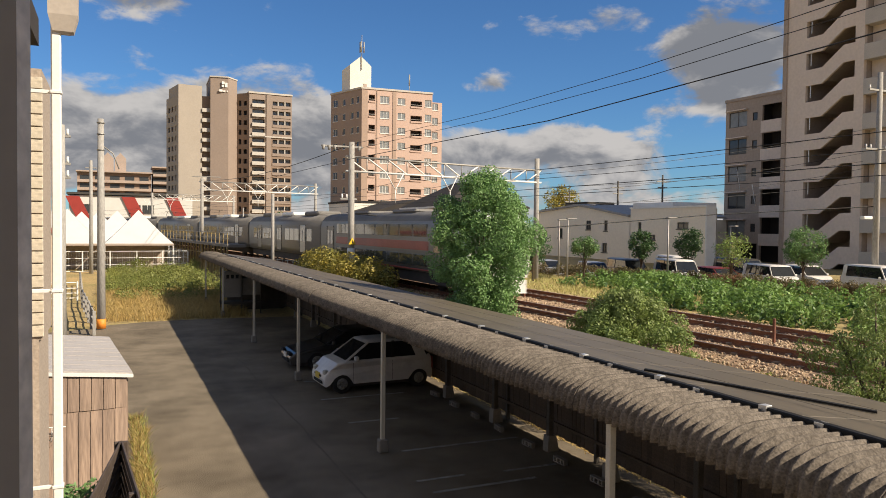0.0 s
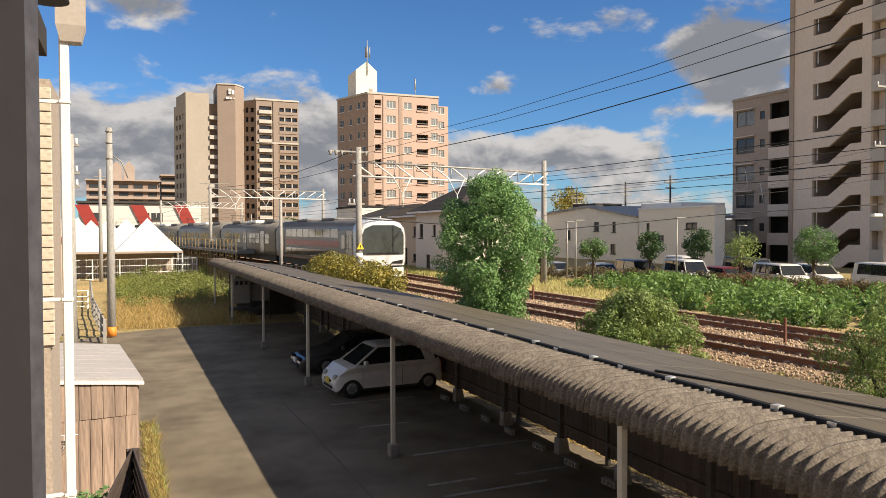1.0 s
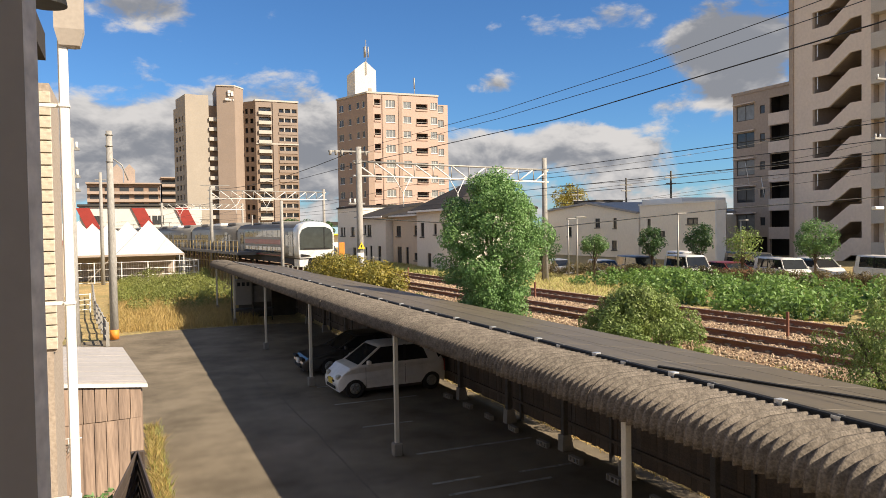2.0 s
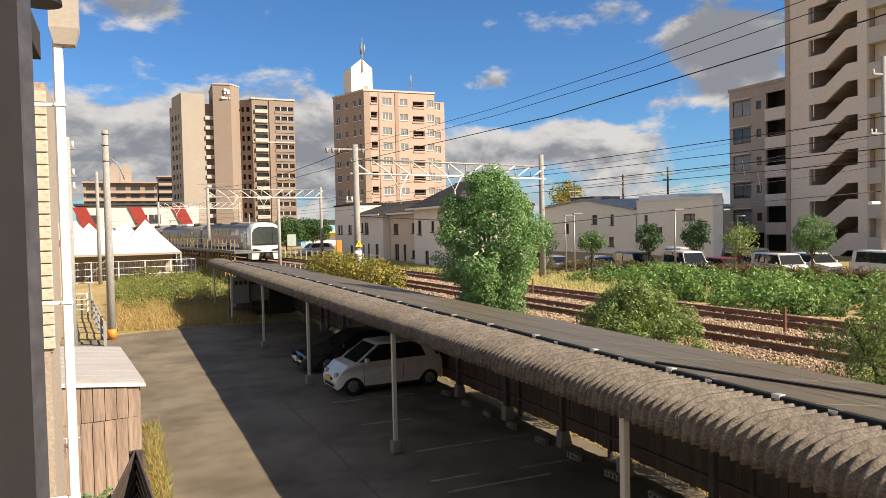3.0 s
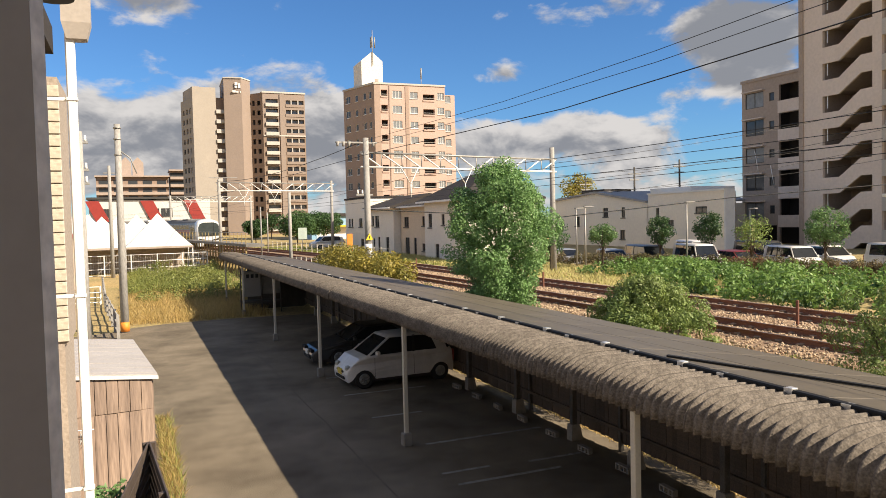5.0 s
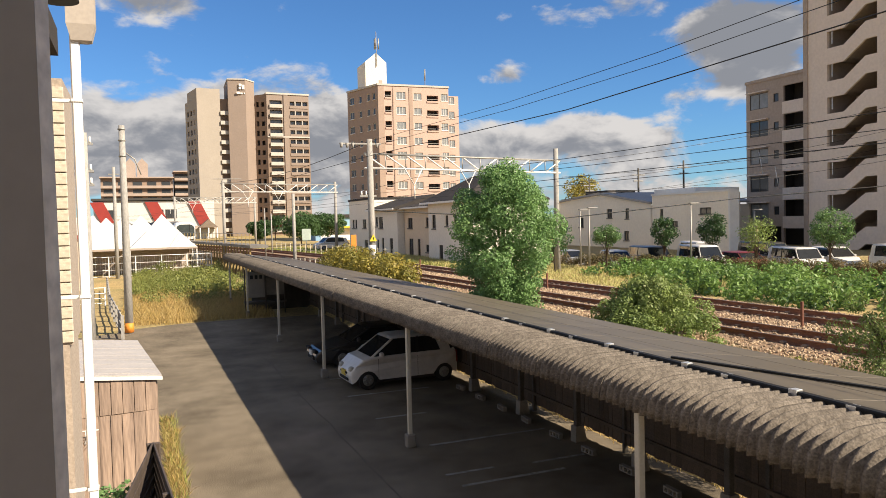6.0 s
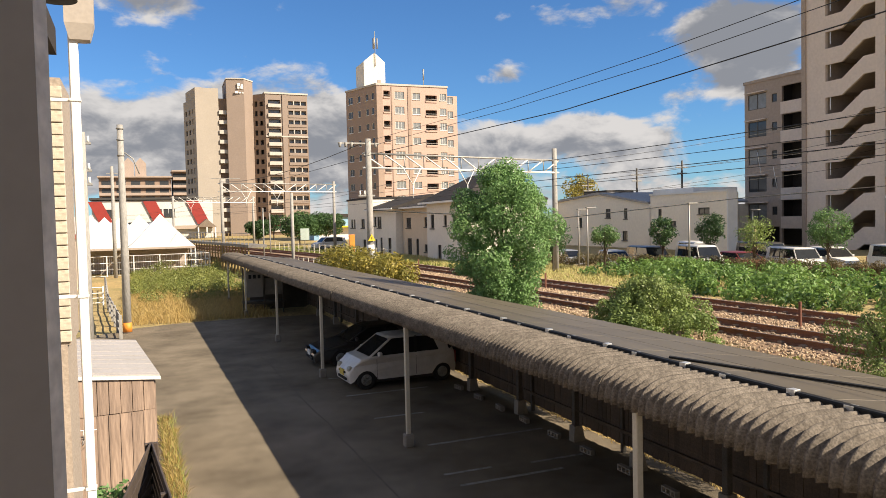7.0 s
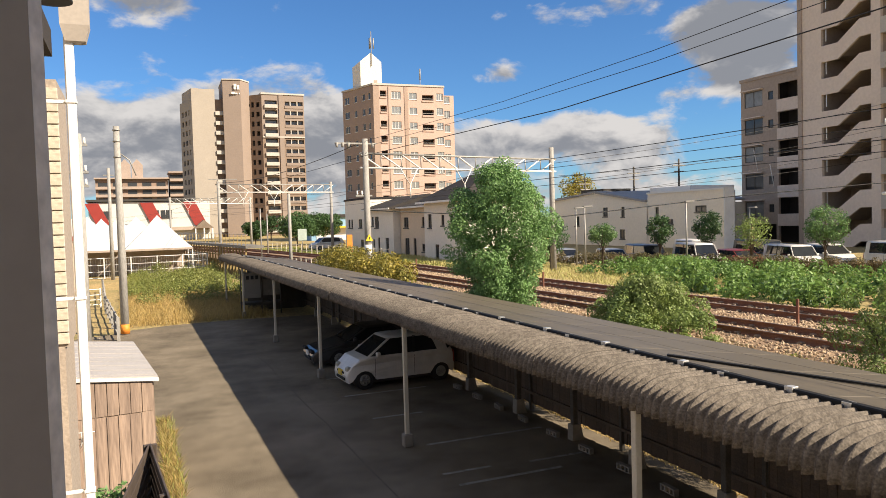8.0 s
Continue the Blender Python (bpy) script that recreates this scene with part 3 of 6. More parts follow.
        prism(bm, [(8.45, 0), (8.74, 0), (8.66, 0.34), (8.47, 0.34)], "y", y - 0.1, y + 0.1)
        P("footing", bm, CONCRETE, p)
    P("end_wall", B(5.75, 9.0, 42.0, 42.06, 0.02, 2.48), DKSTEEL, t, "dark sheet wall closing the end bay")
    # fence along the back: upright slats on two rails
    f = thing("back_fence", (9.0, 14.65, 0), 0, "weathered brown slat fence behind the parking bays", "fence")
    sm = mesh_of("slat", B(-0.012, 0.012, -0.073, 0.073, 0, 2.35), FENCEWOOD)
    rng = random.Random(5)
    y = 2.0
    n = 0
    while y < 48 and n < 306:
        piece("slat", sm, f, pose(rng.uniform(-0.008, 0.008), y - 14.65, 0.17 + rng.uniform(-0.02, 0.02), 0, 0, rng.uniform(-4, 4)))
        y += 0.15
        n += 1
    for z in (0.42, 0.95, 1.75):
        b = bmesh.new()
        bbox(b, -0.09, -0.03, -14, 33, z, z + 0.07, 0.008)
        part("fence_rail", b, FENCEWOOD if z < 0.6 else DKSTEEL, f)
    for i in range(13):
        b = bmesh.new()
        bbox(b, -0.07, 0.03, -13.5 + i * 3.7, -13.42 + i * 3.7, 0, 2.3, 0.008)
        part("fence_post", b, DKSTEEL, f)
    # hollow concrete wheel stops
    bm = bmesh.new()
    for a, b in ((-0.19, -0.15), (-0.085, -0.045), (0.045, 0.085), (0.15, 0.19)):
        box(bm, -0.05, 0.05, a, b, 0.02, 0.1)
    bbox(bm, -0.05, 0.05, -0.195, 0.195, 0.0, 0.022, 0.004)
    bbox(bm, -0.05, 0.05, -0.195, 0.195, 0.098, 0.12, 0.004)
    wm = mesh_of("wheel_stop", bm, CONCRETE)
    rng = random.Random(2)
    for y in (19.0, 17.7, 16.45, 15.2, 13.85, 12.58, 11.3, 10.05, 8.8, 7.5, 20.6, 22.2, 24.0):
        w = new("wheel_stop", wm)
        w.matrix_basis = pose(8.3, y, 0.0, 0, 0, rng.uniform(-5, 5))
        tagged(w, "small hollow concrete block used as wheel stop", "wheel stop", "wheel stops of the bays")


build_ground()
build_tracks()
build_carport()


# ---------- buildings ----------
def facade(bm, mo, length, height, openings, depth=0.25, mi=0, mir=None):
    """A wall face with openings cut through it. mo maps (along, out, up) to the building. openings: (u0, u1, v0, v1)."""
    us = sorted({0.0, length, *[round(v, 4) for o in openings for v in o[:2]]})
    vs = sorted({0.0, height, *[round(v, 4) for o in openings for v in o[2:4]]})
    us = [u for u in us if 0 <= u <= length]
    vs = [v for v in vs if 0 <= v <= height]

    def open_at(i, j):
        if not (0 <= i < len(us) - 1 and 0 <= j < len(vs) - 1):
            return False
        u, v = (us[i] + us[i + 1]) / 2, (vs[j] + vs[j + 1]) / 2
        return any(o[0] < u < o[1] and o[2] < v < o[3] for o in openings)

    def quad(a, b, c, d):
        bm.faces.new([bm.verts.new(mo @ Vector(p)) for p in (a, b, c, d)]).material_index = mi
    for i in range(len(us) - 1):
        for j in range(len(vs) - 1):
            u0, u1, v0, v1 = us[i], us[i + 1], vs[j], vs[j + 1]
            if not open_at(i, j):
                quad((u0, 0, v0), (u1, 0, v0), (u1, 0, v1), (u0, 0, v1))
                continue
            if not open_at(i - 1, j):
                quad((u0, 0, v0), (u0, -depth, v0), (u0, -depth, v1), (u0, 0, v1))
            if not open_at(i + 1, j):
                quad((u1, 0, v0), (u1, -depth, v0), (u1, -depth, v1), (u1, 0, v1))
            if not open_at(i, j - 1):
                quad((u0, 0, v0), (u1, 0, v0), (u1, -depth, v0), (u0, -depth, v0))
            if not open_at(i, j + 1):
                quad((u0, 0, v1), (u1, 0, v1), (u1, -depth, v1), (u0, -depth, v1))


def face_matrix(corner, ang):
    """Local frame of a wall: u runs along ang (degrees), the outside is to its right."""
    a = radians(ang)
    u, o = Vector((math.cos(a), math.sin(a), 0)), Vector((math.sin(a), -math.cos(a), 0))
    return Matrix(((u.x, o.x, 0, corner[0]), (u.y, o.y, 0, corner[1]), (0, 0, 1, corner[2]), (0, 0, 0, 1)))


def window(t, mo, u0, u1, v0, v1, glass=None, frame=None, bars=1, sill=True, depth=0.12, label=""):
    """A window in an opening: frame, panes and sill."""
    frame = frame or ALU
    w = 0.06
    bm = bmesh.new()
    out = [(u0, v0), (u1, v0), (u1, v1), (u0, v1)]
    inn = [(u0 + w, v0 + w), (u1 - w, v0 + w), (u1 - w, v1 - w), (u0 + w, v1 - w)]
    ring = [[bm.verts.new((u, -depth + d, v)) for u, v in loop] for loop, d in ((out, 0.0), (out, 0.05), (inn, 0.05), (inn, 0.0))]
    for a, b in zip(ring, ring[1:]):
        for k in range(4):
            bm.faces.new((a[k], a[(k + 1) % 4], b[(k + 1) % 4], b[k]))
    bm.transform(mo)
    ob = part("window", bm, frame, t, label)
    for k in range(bars):
        c = u0 + (u1 - u0) * (k + 1) / (bars + 1)
        b = B(c - w / 2, c + w / 2, -depth, -depth + 0.045, v0 + w, v1 - w)
        b.transform(mo)
        part("mullion", b, frame, ob)
    if sill:
        b = B(u0 - 0.08, u1 + 0.08, 0.003, 0.09, v0 - 0.1, v0 - 0.01)
        b.transform(mo)
        part("sill", b, frame, ob)
    g = box(bmesh.new(), u0 + 0.01, u1 - 0.01, -depth - 0.02, -depth + 0.01, v0 + 0.01, v1 - 0.01)
    g.transform(mo)
    part("pane", g, glass or GLASS, ob)
    return ob


def build_pink():
    t = thing("apartment_tower", (43.75, 136.9, 1.5), 0, "eleven-storey salmon-tiled apartment tower with a white stair turret", "apartment building")
    Wd, Dp, Ht, fl = 14.6, 10.6, 29.6, 2.9
    f1 = face_matrix((0, 0, 0), -2)
    side = face_matrix((Dp * math.cos(radians(108)), Dp * math.sin(radians(108)), 0), -72)
    op1, op2, wins1, bal, wins2 = [], [], [], [], []
    for k in range(10):
        v = 0.9 + k * fl
        bal.append((1.4, 2.7, v + 0.2, v + 1.6))
        wins1 += [(3.7, 5.6, v + 0.05, v + 1.5, 2), (7.3, 8.9, v + 0.05, v + 1.35, 1), (13.0, 14.4, v, v + 1.4, 2)]
        bal.append((10.0, 12.4, v - 0.3, v + 1.0))
        wins2 += [(0.8, 2.4, v, v + 1.4, 1), (4.2, 5.1, v, v + 1.3, 0), (7.0, 7.9, v, v + 1.3, 0), (8.9, 9.7, v, v + 1.3, 0)]
    op1 = [w[:4] for w in wins1] + bal
    op2 = [w[:4] for w in wins2]
    bm = bmesh.new()
    facade(bm, f1, Wd, Ht, op1, 0.9)
    part("front_wall", bm, PINK, t)
    # the side turned from the sun gets the darkened tile colour
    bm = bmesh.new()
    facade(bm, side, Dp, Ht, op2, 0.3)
    part("side_wall", bm, PINKDK, t, "side wall with its shade put into browner tiles")
    # piers between the bays, alternately browner to paint in bands of shade
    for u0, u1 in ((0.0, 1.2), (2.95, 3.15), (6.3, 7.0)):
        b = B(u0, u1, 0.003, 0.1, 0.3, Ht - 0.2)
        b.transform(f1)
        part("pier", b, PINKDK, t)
    # core behind the faces, near-black so the openings look shaded inside
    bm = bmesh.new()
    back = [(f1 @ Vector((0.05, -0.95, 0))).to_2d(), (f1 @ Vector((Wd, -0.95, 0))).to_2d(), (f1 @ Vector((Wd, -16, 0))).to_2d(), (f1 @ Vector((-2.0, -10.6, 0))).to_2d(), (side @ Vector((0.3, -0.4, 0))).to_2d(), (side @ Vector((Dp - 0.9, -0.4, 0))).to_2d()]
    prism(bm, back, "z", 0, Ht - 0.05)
    part("core", bm, SHADEIN, t)
    bm = bmesh.new()
    roof = [(f1 @ Vector((-0.12, 0.15, 0))).to_2d(), (f1 @ Vector((Wd + 0.12, 0.15, 0))).to_2d(), (f1 @ Vector((Wd + 0.12, -16, 0))).to_2d(), (side @ Vector((-0.1, 0.15, 0))).to_2d()]
    prism(bm, roof, "z", Ht, Ht + 0.35)
    part("parapet", bm, PALEBAL, t)
    for u0, u1, v0, v1, nb in wins1:
        window(t, f1, u0, u1, v0, v1, GLASSL, WHITE, nb)
    for u0, u1, v0, v1, nb in wins2:
        window(t, side, u0, u1, v0, v1, GLASS, WHITE, nb)
    for u0, u1, v0, v1 in bal:
        b = B(u0 - 0.02, u1 + 0.02, 0.003, 0.14, v0 - 0.12, v0 + 0.22)
        b.transform(f1)
        bp = part("balcony", b, PINK, t)
        b = B(u0, u1, 0.02, 0.06, v0 + 0.5, v0 + 0.58)
        b.transform(f1)
        part("balcony_rail", b, GALV, bp)
    # set-back bay at the end
    b = bmesh.new()
    fb = face_matrix(tuple(f1 @ Vector((Wd, -2.0, 0))), -2)
    o3 = [(0.5, 2.0, 0.7 + k * fl, 2.1 + k * fl) for k in range(10)]
    facade(b, fb, 2.9, Ht - 1.2, o3, 0.3)
    part("end_bay", b, PINK, t)
    for o in o3:
        window(t, fb, *o, GLASSL, WHITE, 1)
    # end core coloured with the same painted interior shade
    b = B(0.0, 2.9, -8, -0.35, 0, Ht - 1.3)
    b.transform(fb)
    part("end_core", b, SHADEIN, t)
    # turret with a pitched roof
    b = bmesh.new()
    prism(b, [(-2.4, Ht + 0.3), (1.9, Ht + 0.3), (1.9, Ht + 5.1), (-0.2, Ht + 6.9), (-2.4, Ht + 5.1)], "y", 3.2, 9.5)
    b.transform(pose(0, 0, 0, 0, 0, -2) @ pose(0.9, 0, 0))
    tur = part("turret", b, mat("turret_white", (0.74, 0.70, 0.62), (0.68, 0.64, 0.56), 0.5, 0.7, 0.03), t, "white stair turret")
    b = B(1.3, 2.0, 3.1, 3.2, Ht + 0.4, Ht + 1.6)
    part("turret_door", b, GREYDK, tur)
    b = bmesh.new()
    tube(b, [(0.9, 3.0, Ht + 4.2), (0.9, 3.0, Ht + 11.0)], 0.07, 6)
    for a in range(3):
        tube(b, [(0.9 + 0.45 * math.cos(a * 2.1), 3.0 + 0.45 * math.sin(a * 2.1), Ht + 7.6), (0.9 + 0.45 * math.cos(a * 2.1), 3.0 + 0.45 * math.sin(a * 2.1), Ht + 9.7)], 0.13, 6)
        tube(b, [(0.9, 3.0, Ht + 8.6), (0.9 + 0.45 * math.cos(a * 2.1), 3.0 + 0.45 * math.sin(a * 2.1), Ht + 8.6)], 0.04, 5)
    part("antenna", b, GALV, t, "mobile phone antenna mast")
    b = bmesh.new()
    tube(b, [(10.4, 1.5, Ht + 0.2), (10.4, 1.5, Ht + 2.4)], 0.07, 6); tube(b, [(10.4, 1.5, Ht + 1.7), (10.4, 1.5, Ht + 3.9)], 0.15, 6)
    part("roof_aerial", b, GALV, t)


def build_far_left():
    """The taupe slab blocks beyond the station."""
    fl = 2.9
    t = thing("apartment_block", (34.6, 227.0, 1.5), 0, "tall taupe apartment block with pale balconies and a lettered tower", "apartment building", "apartment blocks beyond the station")
    f = face_matrix((2.75, 0, 0), 1)
    s = face_matrix((-0.3, 3.1, 0), -45.5)
    Ht = 42.6
    ops, bays = [], []
    for k in range(14):
        v = 1.2 + k * fl
        ops.append((0.9, 4.6, v, v + 1.95, 0))
        ops.append((7.0, 12.5, v, v + 1.75, 1))
    bm = bmesh.new()
    facade(bm, f, 12.85, 29.6, [o[:4] for o in ops if o[3] < 29.6], 1.3)
    part("front_wall", bm, TAUPEDK, t, "browner tiles of the lower storeys")
    bm = bmesh.new()
    facade(bm, f @ Matrix.Translation((0, 0, 29.6)), 12.85, Ht - 29.6, [(o[0], o[1], o[2] - 29.6, o[3] - 29.6) for o in ops if o[2] > 29.6], 1.3)
    part("front_wall", bm, TAUPE, t)
    b = B(5.1, 6.5, 0.003, 0.3, 0.5, Ht - 0.2); b.transform(f)
    part("pier", b, TAUPE, t)
    b = B(0.0, 12.85, 0.003, 0.34, 29.6, 30.0); b.transform(f)
    part("string_course", b, PALEBAL, t)
    sops = [(0.5, 1.5, 1.2 + k * fl, 2.8 + k * fl) for k in range(14)] + [(2.3, 3.5, 1.2 + k * fl, 2.6 + k * fl) for k in range(14)]
    bm = bmesh.new()
    facade(bm, s, 4.32, Ht, sops, 0.5)
    part("side_wall", bm, TAUPEDK, t)
    # dark core puts shade behind the balconies and side windows
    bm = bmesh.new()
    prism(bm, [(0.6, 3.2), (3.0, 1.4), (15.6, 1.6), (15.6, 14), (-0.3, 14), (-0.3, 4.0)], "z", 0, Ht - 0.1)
    part("core", bm, SHADEIN, t)
    b = B(-0.2, 13.05, -8, 0.25, Ht, Ht + 0.5); b.transform(f)
    part("parapet", b, PALEBAL, t)
    for u0, u1, v0, v1, kind in ops:
        b = B(u0 - 0.1, u1 + 0.1, 0.02, 0.55 if kind == 0 else 0.16, v0 - 0.35, v0 + (0.7 if kind == 0 else 0.5)); b.transform(f)
        bp = part("balcony", b, PALEBAL if kind == 0 else TAUPE, t)
        b = B(u0 + 0.1, u1 - 0.1, -1.2, -1.15, v0 + 0.1, v1 - 0.1); b.transform(f)
        part("balcony_door", b, GLASSL, bp)
        if kind == 1:
            for c in (u0 + 1.5, u0 + 3.6):
                b = B(c, c + 0.3, -0.1, 0.05, v0 + 0.4, v1); b.transform(f)
                part("mullion", b, PALEBAL, bp)
    # lettered tower slab
    tw = bmesh.new()
    prism(tw, [(-8.4, 0.3), (-3.4, -0.6), (-0.35, 3.2), (-0.6, 15), (-7.9, 15)], "z", 0, 46.4)
    part("tower_slab", tw, TAUPE, t, "windowless tower slab with a white emblem")
    b = bmesh.new()
    prism(b, [(-8.6, 0.1), (-3.4, -0.85), (-0.2, 3.1), (-0.5, 15), (-8.0, 15)], "z", 46.4, 46.75)
    part("slab_coping", b, PALEBAL, t)
    for x0, x1, z0, z1 in ((-5.3, -4.5, 44.4, 45.2), (-4.3, -3.7, 44.4, 44.9), (-5.3, -4.7, 43.6, 44.2), (-4.4, -3.7, 43.6, 44.4), (-6.0, -5.1, 42.2, 42.8), (-4.9, -4.3, 42.2, 42.6), (-3.9, -3.6, 42.2, 42.6)):
        b = B(x0, x1, -0.72, -0.5, z0, z1)
        part("emblem_bar", b, WHITE, t)
    # pale neighbour
    t2 = thing("apartment_block", (17.4, 228.5, 1.5), 0, "tall beige apartment block with a blank end wall", "apartment building", "apartment blocks beyond the station")
    s2 = face_matrix((-2.65, 10.2, 0), -75.4)
    sops = [(1.6 + c * 2.9, 3.2 + c * 2.9, 1.4 + k * fl, 2.9 + k * fl) for k in range(13) for c in range(3)]
    bm = bmesh.new()
    facade(bm, s2, 10.5, 40.6, sops, 0.5)
    part("side_wall", bm, BEIGE, t2)
    for o in sops:
        window(t2, s2, *o, GLASS, TAUPE, 1, False, 0.3)
    bm = bmesh.new()
    prism(bm, [(0, 0), (6.6, 0.3), (6.6, 11), (-1.9, 11)], "z", 0, 43.8)
    part("end_wall", bm, BEIGE, t2)
    b = B(5.2, 9.6, 1.2, 12, 0, 41.0)
    part("balcony_core", b, TAUPEDK, t2)
    for k in range(13):
        b = B(6.62, 9.9, -0.2, 1.6, 1.4 + k * fl, 2.5 + k * fl)
        part("balcony", b, PALEBAL, t2)
    b = B(0.9, 2.2, 3, 8, 43.8, 44.4)
    part("roof_box", b, GREYDK, t2)


def build_right_block():
    """Grey block with an open zigzag stair and a lower wing; its long faces look towards the line."""
    t = thing("apartment_block", (56.7, 50.0, 1.3), 0, "grey-tiled apartment block with an open zigzag stair", "apartment building")
    f = face_matrix((0, 0, 0), -90)
    fl, H = 2.86, 30.0
    W = 8.1
    ops = []
    # each storey: a landing opening and a sloped flight opening, cut as polygons in the face
    def pt(u, v, d=0.0):
        return f @ Vector((u, -d, v))

    # build the face as horizontal strips between the stair openings
    n = 10
    u_a, u_b, u_c, u_d = 2.48, 4.12, 6.2, 7.25
    for k in range(-1, n):
        bm, stairs = bmesh.new(), bmesh.new()
        b0 = 0.63 + k * fl
        top = [(u_a, b0 + 1.45), (u_b, b0 + 1.45), (u_c, b0 + 2.87), (u_d, b0 + 2.87)]   # head line
        nxt = [(u_a, b0 + fl), (u_b, b0 + fl), (u_c, b0 + fl + 1.49), (u_d, b0 + fl + 1.49)]
        for i in range(3):
            for d in (0.0, 0.22):
                q = [pt(*top[i], d), pt(*top[i + 1], d), pt(*nxt[i + 1], d), pt(*nxt[i], d)]
                bm.faces.new([bm.verts.new(p) for p in q])
            for line in (top, nxt):
                q = [pt(*line[i], 0), pt(*line[i + 1], 0), pt(*line[i + 1], 0.22), pt(*line[i], 0.22)]
                bm.faces.new([bm.verts.new(p) for p in q])
            # flight slab running in
            box_pts = [pt(nxt[i][0], nxt[i][1] - 1.1, 0.22), pt(nxt[i + 1][0], nxt[i + 1][1] - 1.1, 0.22), pt(nxt[i + 1][0], nxt[i + 1][1] - 1.1, 3.6), pt(nxt[i][0], nxt[i][1] - 1.1, 3.6)]
            stairs.faces.new([stairs.verts.new(p) for p in box_pts])
        bmesh.ops.remove_doubles(bm, verts=bm.verts[:], dist=0.001)
        bmesh.ops.remove_doubles(stairs, verts=stairs.verts[:], dist=0.001)
        part("stair_parapet", bm, GREYW, t)
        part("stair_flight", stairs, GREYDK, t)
    for u0, u1 in ((0, u_a), (u_d, W)):
        b = B(u0, u1, -0.3, 0.0, 0, H); b.transform(f)
        part("wall_pier", b, GREYW, t)
    b = B(0.05, 0.5, 0.003, 0.12, 0, H); b.transform(f)
    part("corner_pilaster", b, GREYDK, t)
    # recess walls take the darker grey to put the stairwell's shade in
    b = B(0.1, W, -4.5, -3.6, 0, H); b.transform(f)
    part("shaded_stair_back", b, GREYDK, t)
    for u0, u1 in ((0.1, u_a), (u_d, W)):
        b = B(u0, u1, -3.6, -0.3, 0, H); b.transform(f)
        part("shaded_stair_side", b, GREYDK, t)
    for k in range(10):
        b = B(u_a + 0.35, u_a + 0.42, -0.2, -0.14, 1.0 + k * fl, 2.8 + k * fl); b.transform(f)
        part("down_pipe", b, ALU, t)
    b = B(0.1, W, -12, -4.5, 0, H); b.transform(f)
    part("core", b, GREYW, t)
    # body further along, with balconies catching the sun
    b = B(8.15, 20, -12, -0.9, 0, H); b.transform(f)
    body = part("main_wall", b, GREYW, t)
    for k in range(10):
        b = B(8.15, 12.2, -0.9, 0.1, 0.45 + k * fl, 1.75 + k * fl); b.transform(f)
        part("balcony", b, PALEBAL, t)
    # lower wing
    w = thing("apartment_wing", (61.0, 61.2, 1.3), 0, "five-storey dark grey apartment wing with square windows", "apartment building")
    Wf, Hf = 11.0, 17.2
    ops, bal = [], []
    for k in range(5):
        v = 2.81 + k * 2.9
        ops.append((0.5, 2.95, v, v + 1.62))
        ops.append((3.68, 4.33, v + 0.44, v + 1.3))
        bal.append((4.95, 9.2, v + 0.27, v + 1.9))
    bm = bmesh.new()
    facade(bm, f, Wf, Hf, ops + bal + [(0.6, 4.6, 0.0, 2.05), (4.95, 10.6, 0.0, 2.05)], 0.25)
    part("front_wall", bm, GREYDK, w)
    # near-black cores darken the rooms, balconies and open ground floor
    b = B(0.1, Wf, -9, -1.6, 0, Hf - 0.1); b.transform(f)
    part("core", b, SHADEIN, w)
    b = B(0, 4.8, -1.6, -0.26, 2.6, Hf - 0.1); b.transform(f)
    part("room_core", b, SHADEIN, w)
    b = B(-0.1, Wf, -9, 0.1, Hf, Hf + 0.3); b.transform(f)
    part("parapet", b, GREYDK, w)
    for i, o in enumerate(ops):
        window(w, f, *o, GLASSL if i % 4 == 0 else GLASS, DKSTEEL, 1 if i % 2 == 0 else 0, False, 0.1)
        if i % 2 == 0:
            b = B(o[0] - 0.2, o[1] + 0.15, 0.003, 0.4, o[3] + 0.1, o[3] + 0.2); b.transform(f)
            part("window_hood", b, GREYW, w)
    for o in bal:
        b = B(o[0] - 0.05, o[1] + 0.4, 0.0, 0.15, o[2] - 1.22, o[2]); b.transform(f)
        part("balcony", b, GREYW, w)
    # laundry pole
    for u, v in ((2.1, 9.9), (4.2, 8.2)):
        b = bmesh.new(); tube(b, [f @ Vector((u, 0.4, v)), f @ Vector((u + 0.5, 0.4, v - 2.3))], 0.04, 5)
        part("drying_pole", b, WHITE, w)


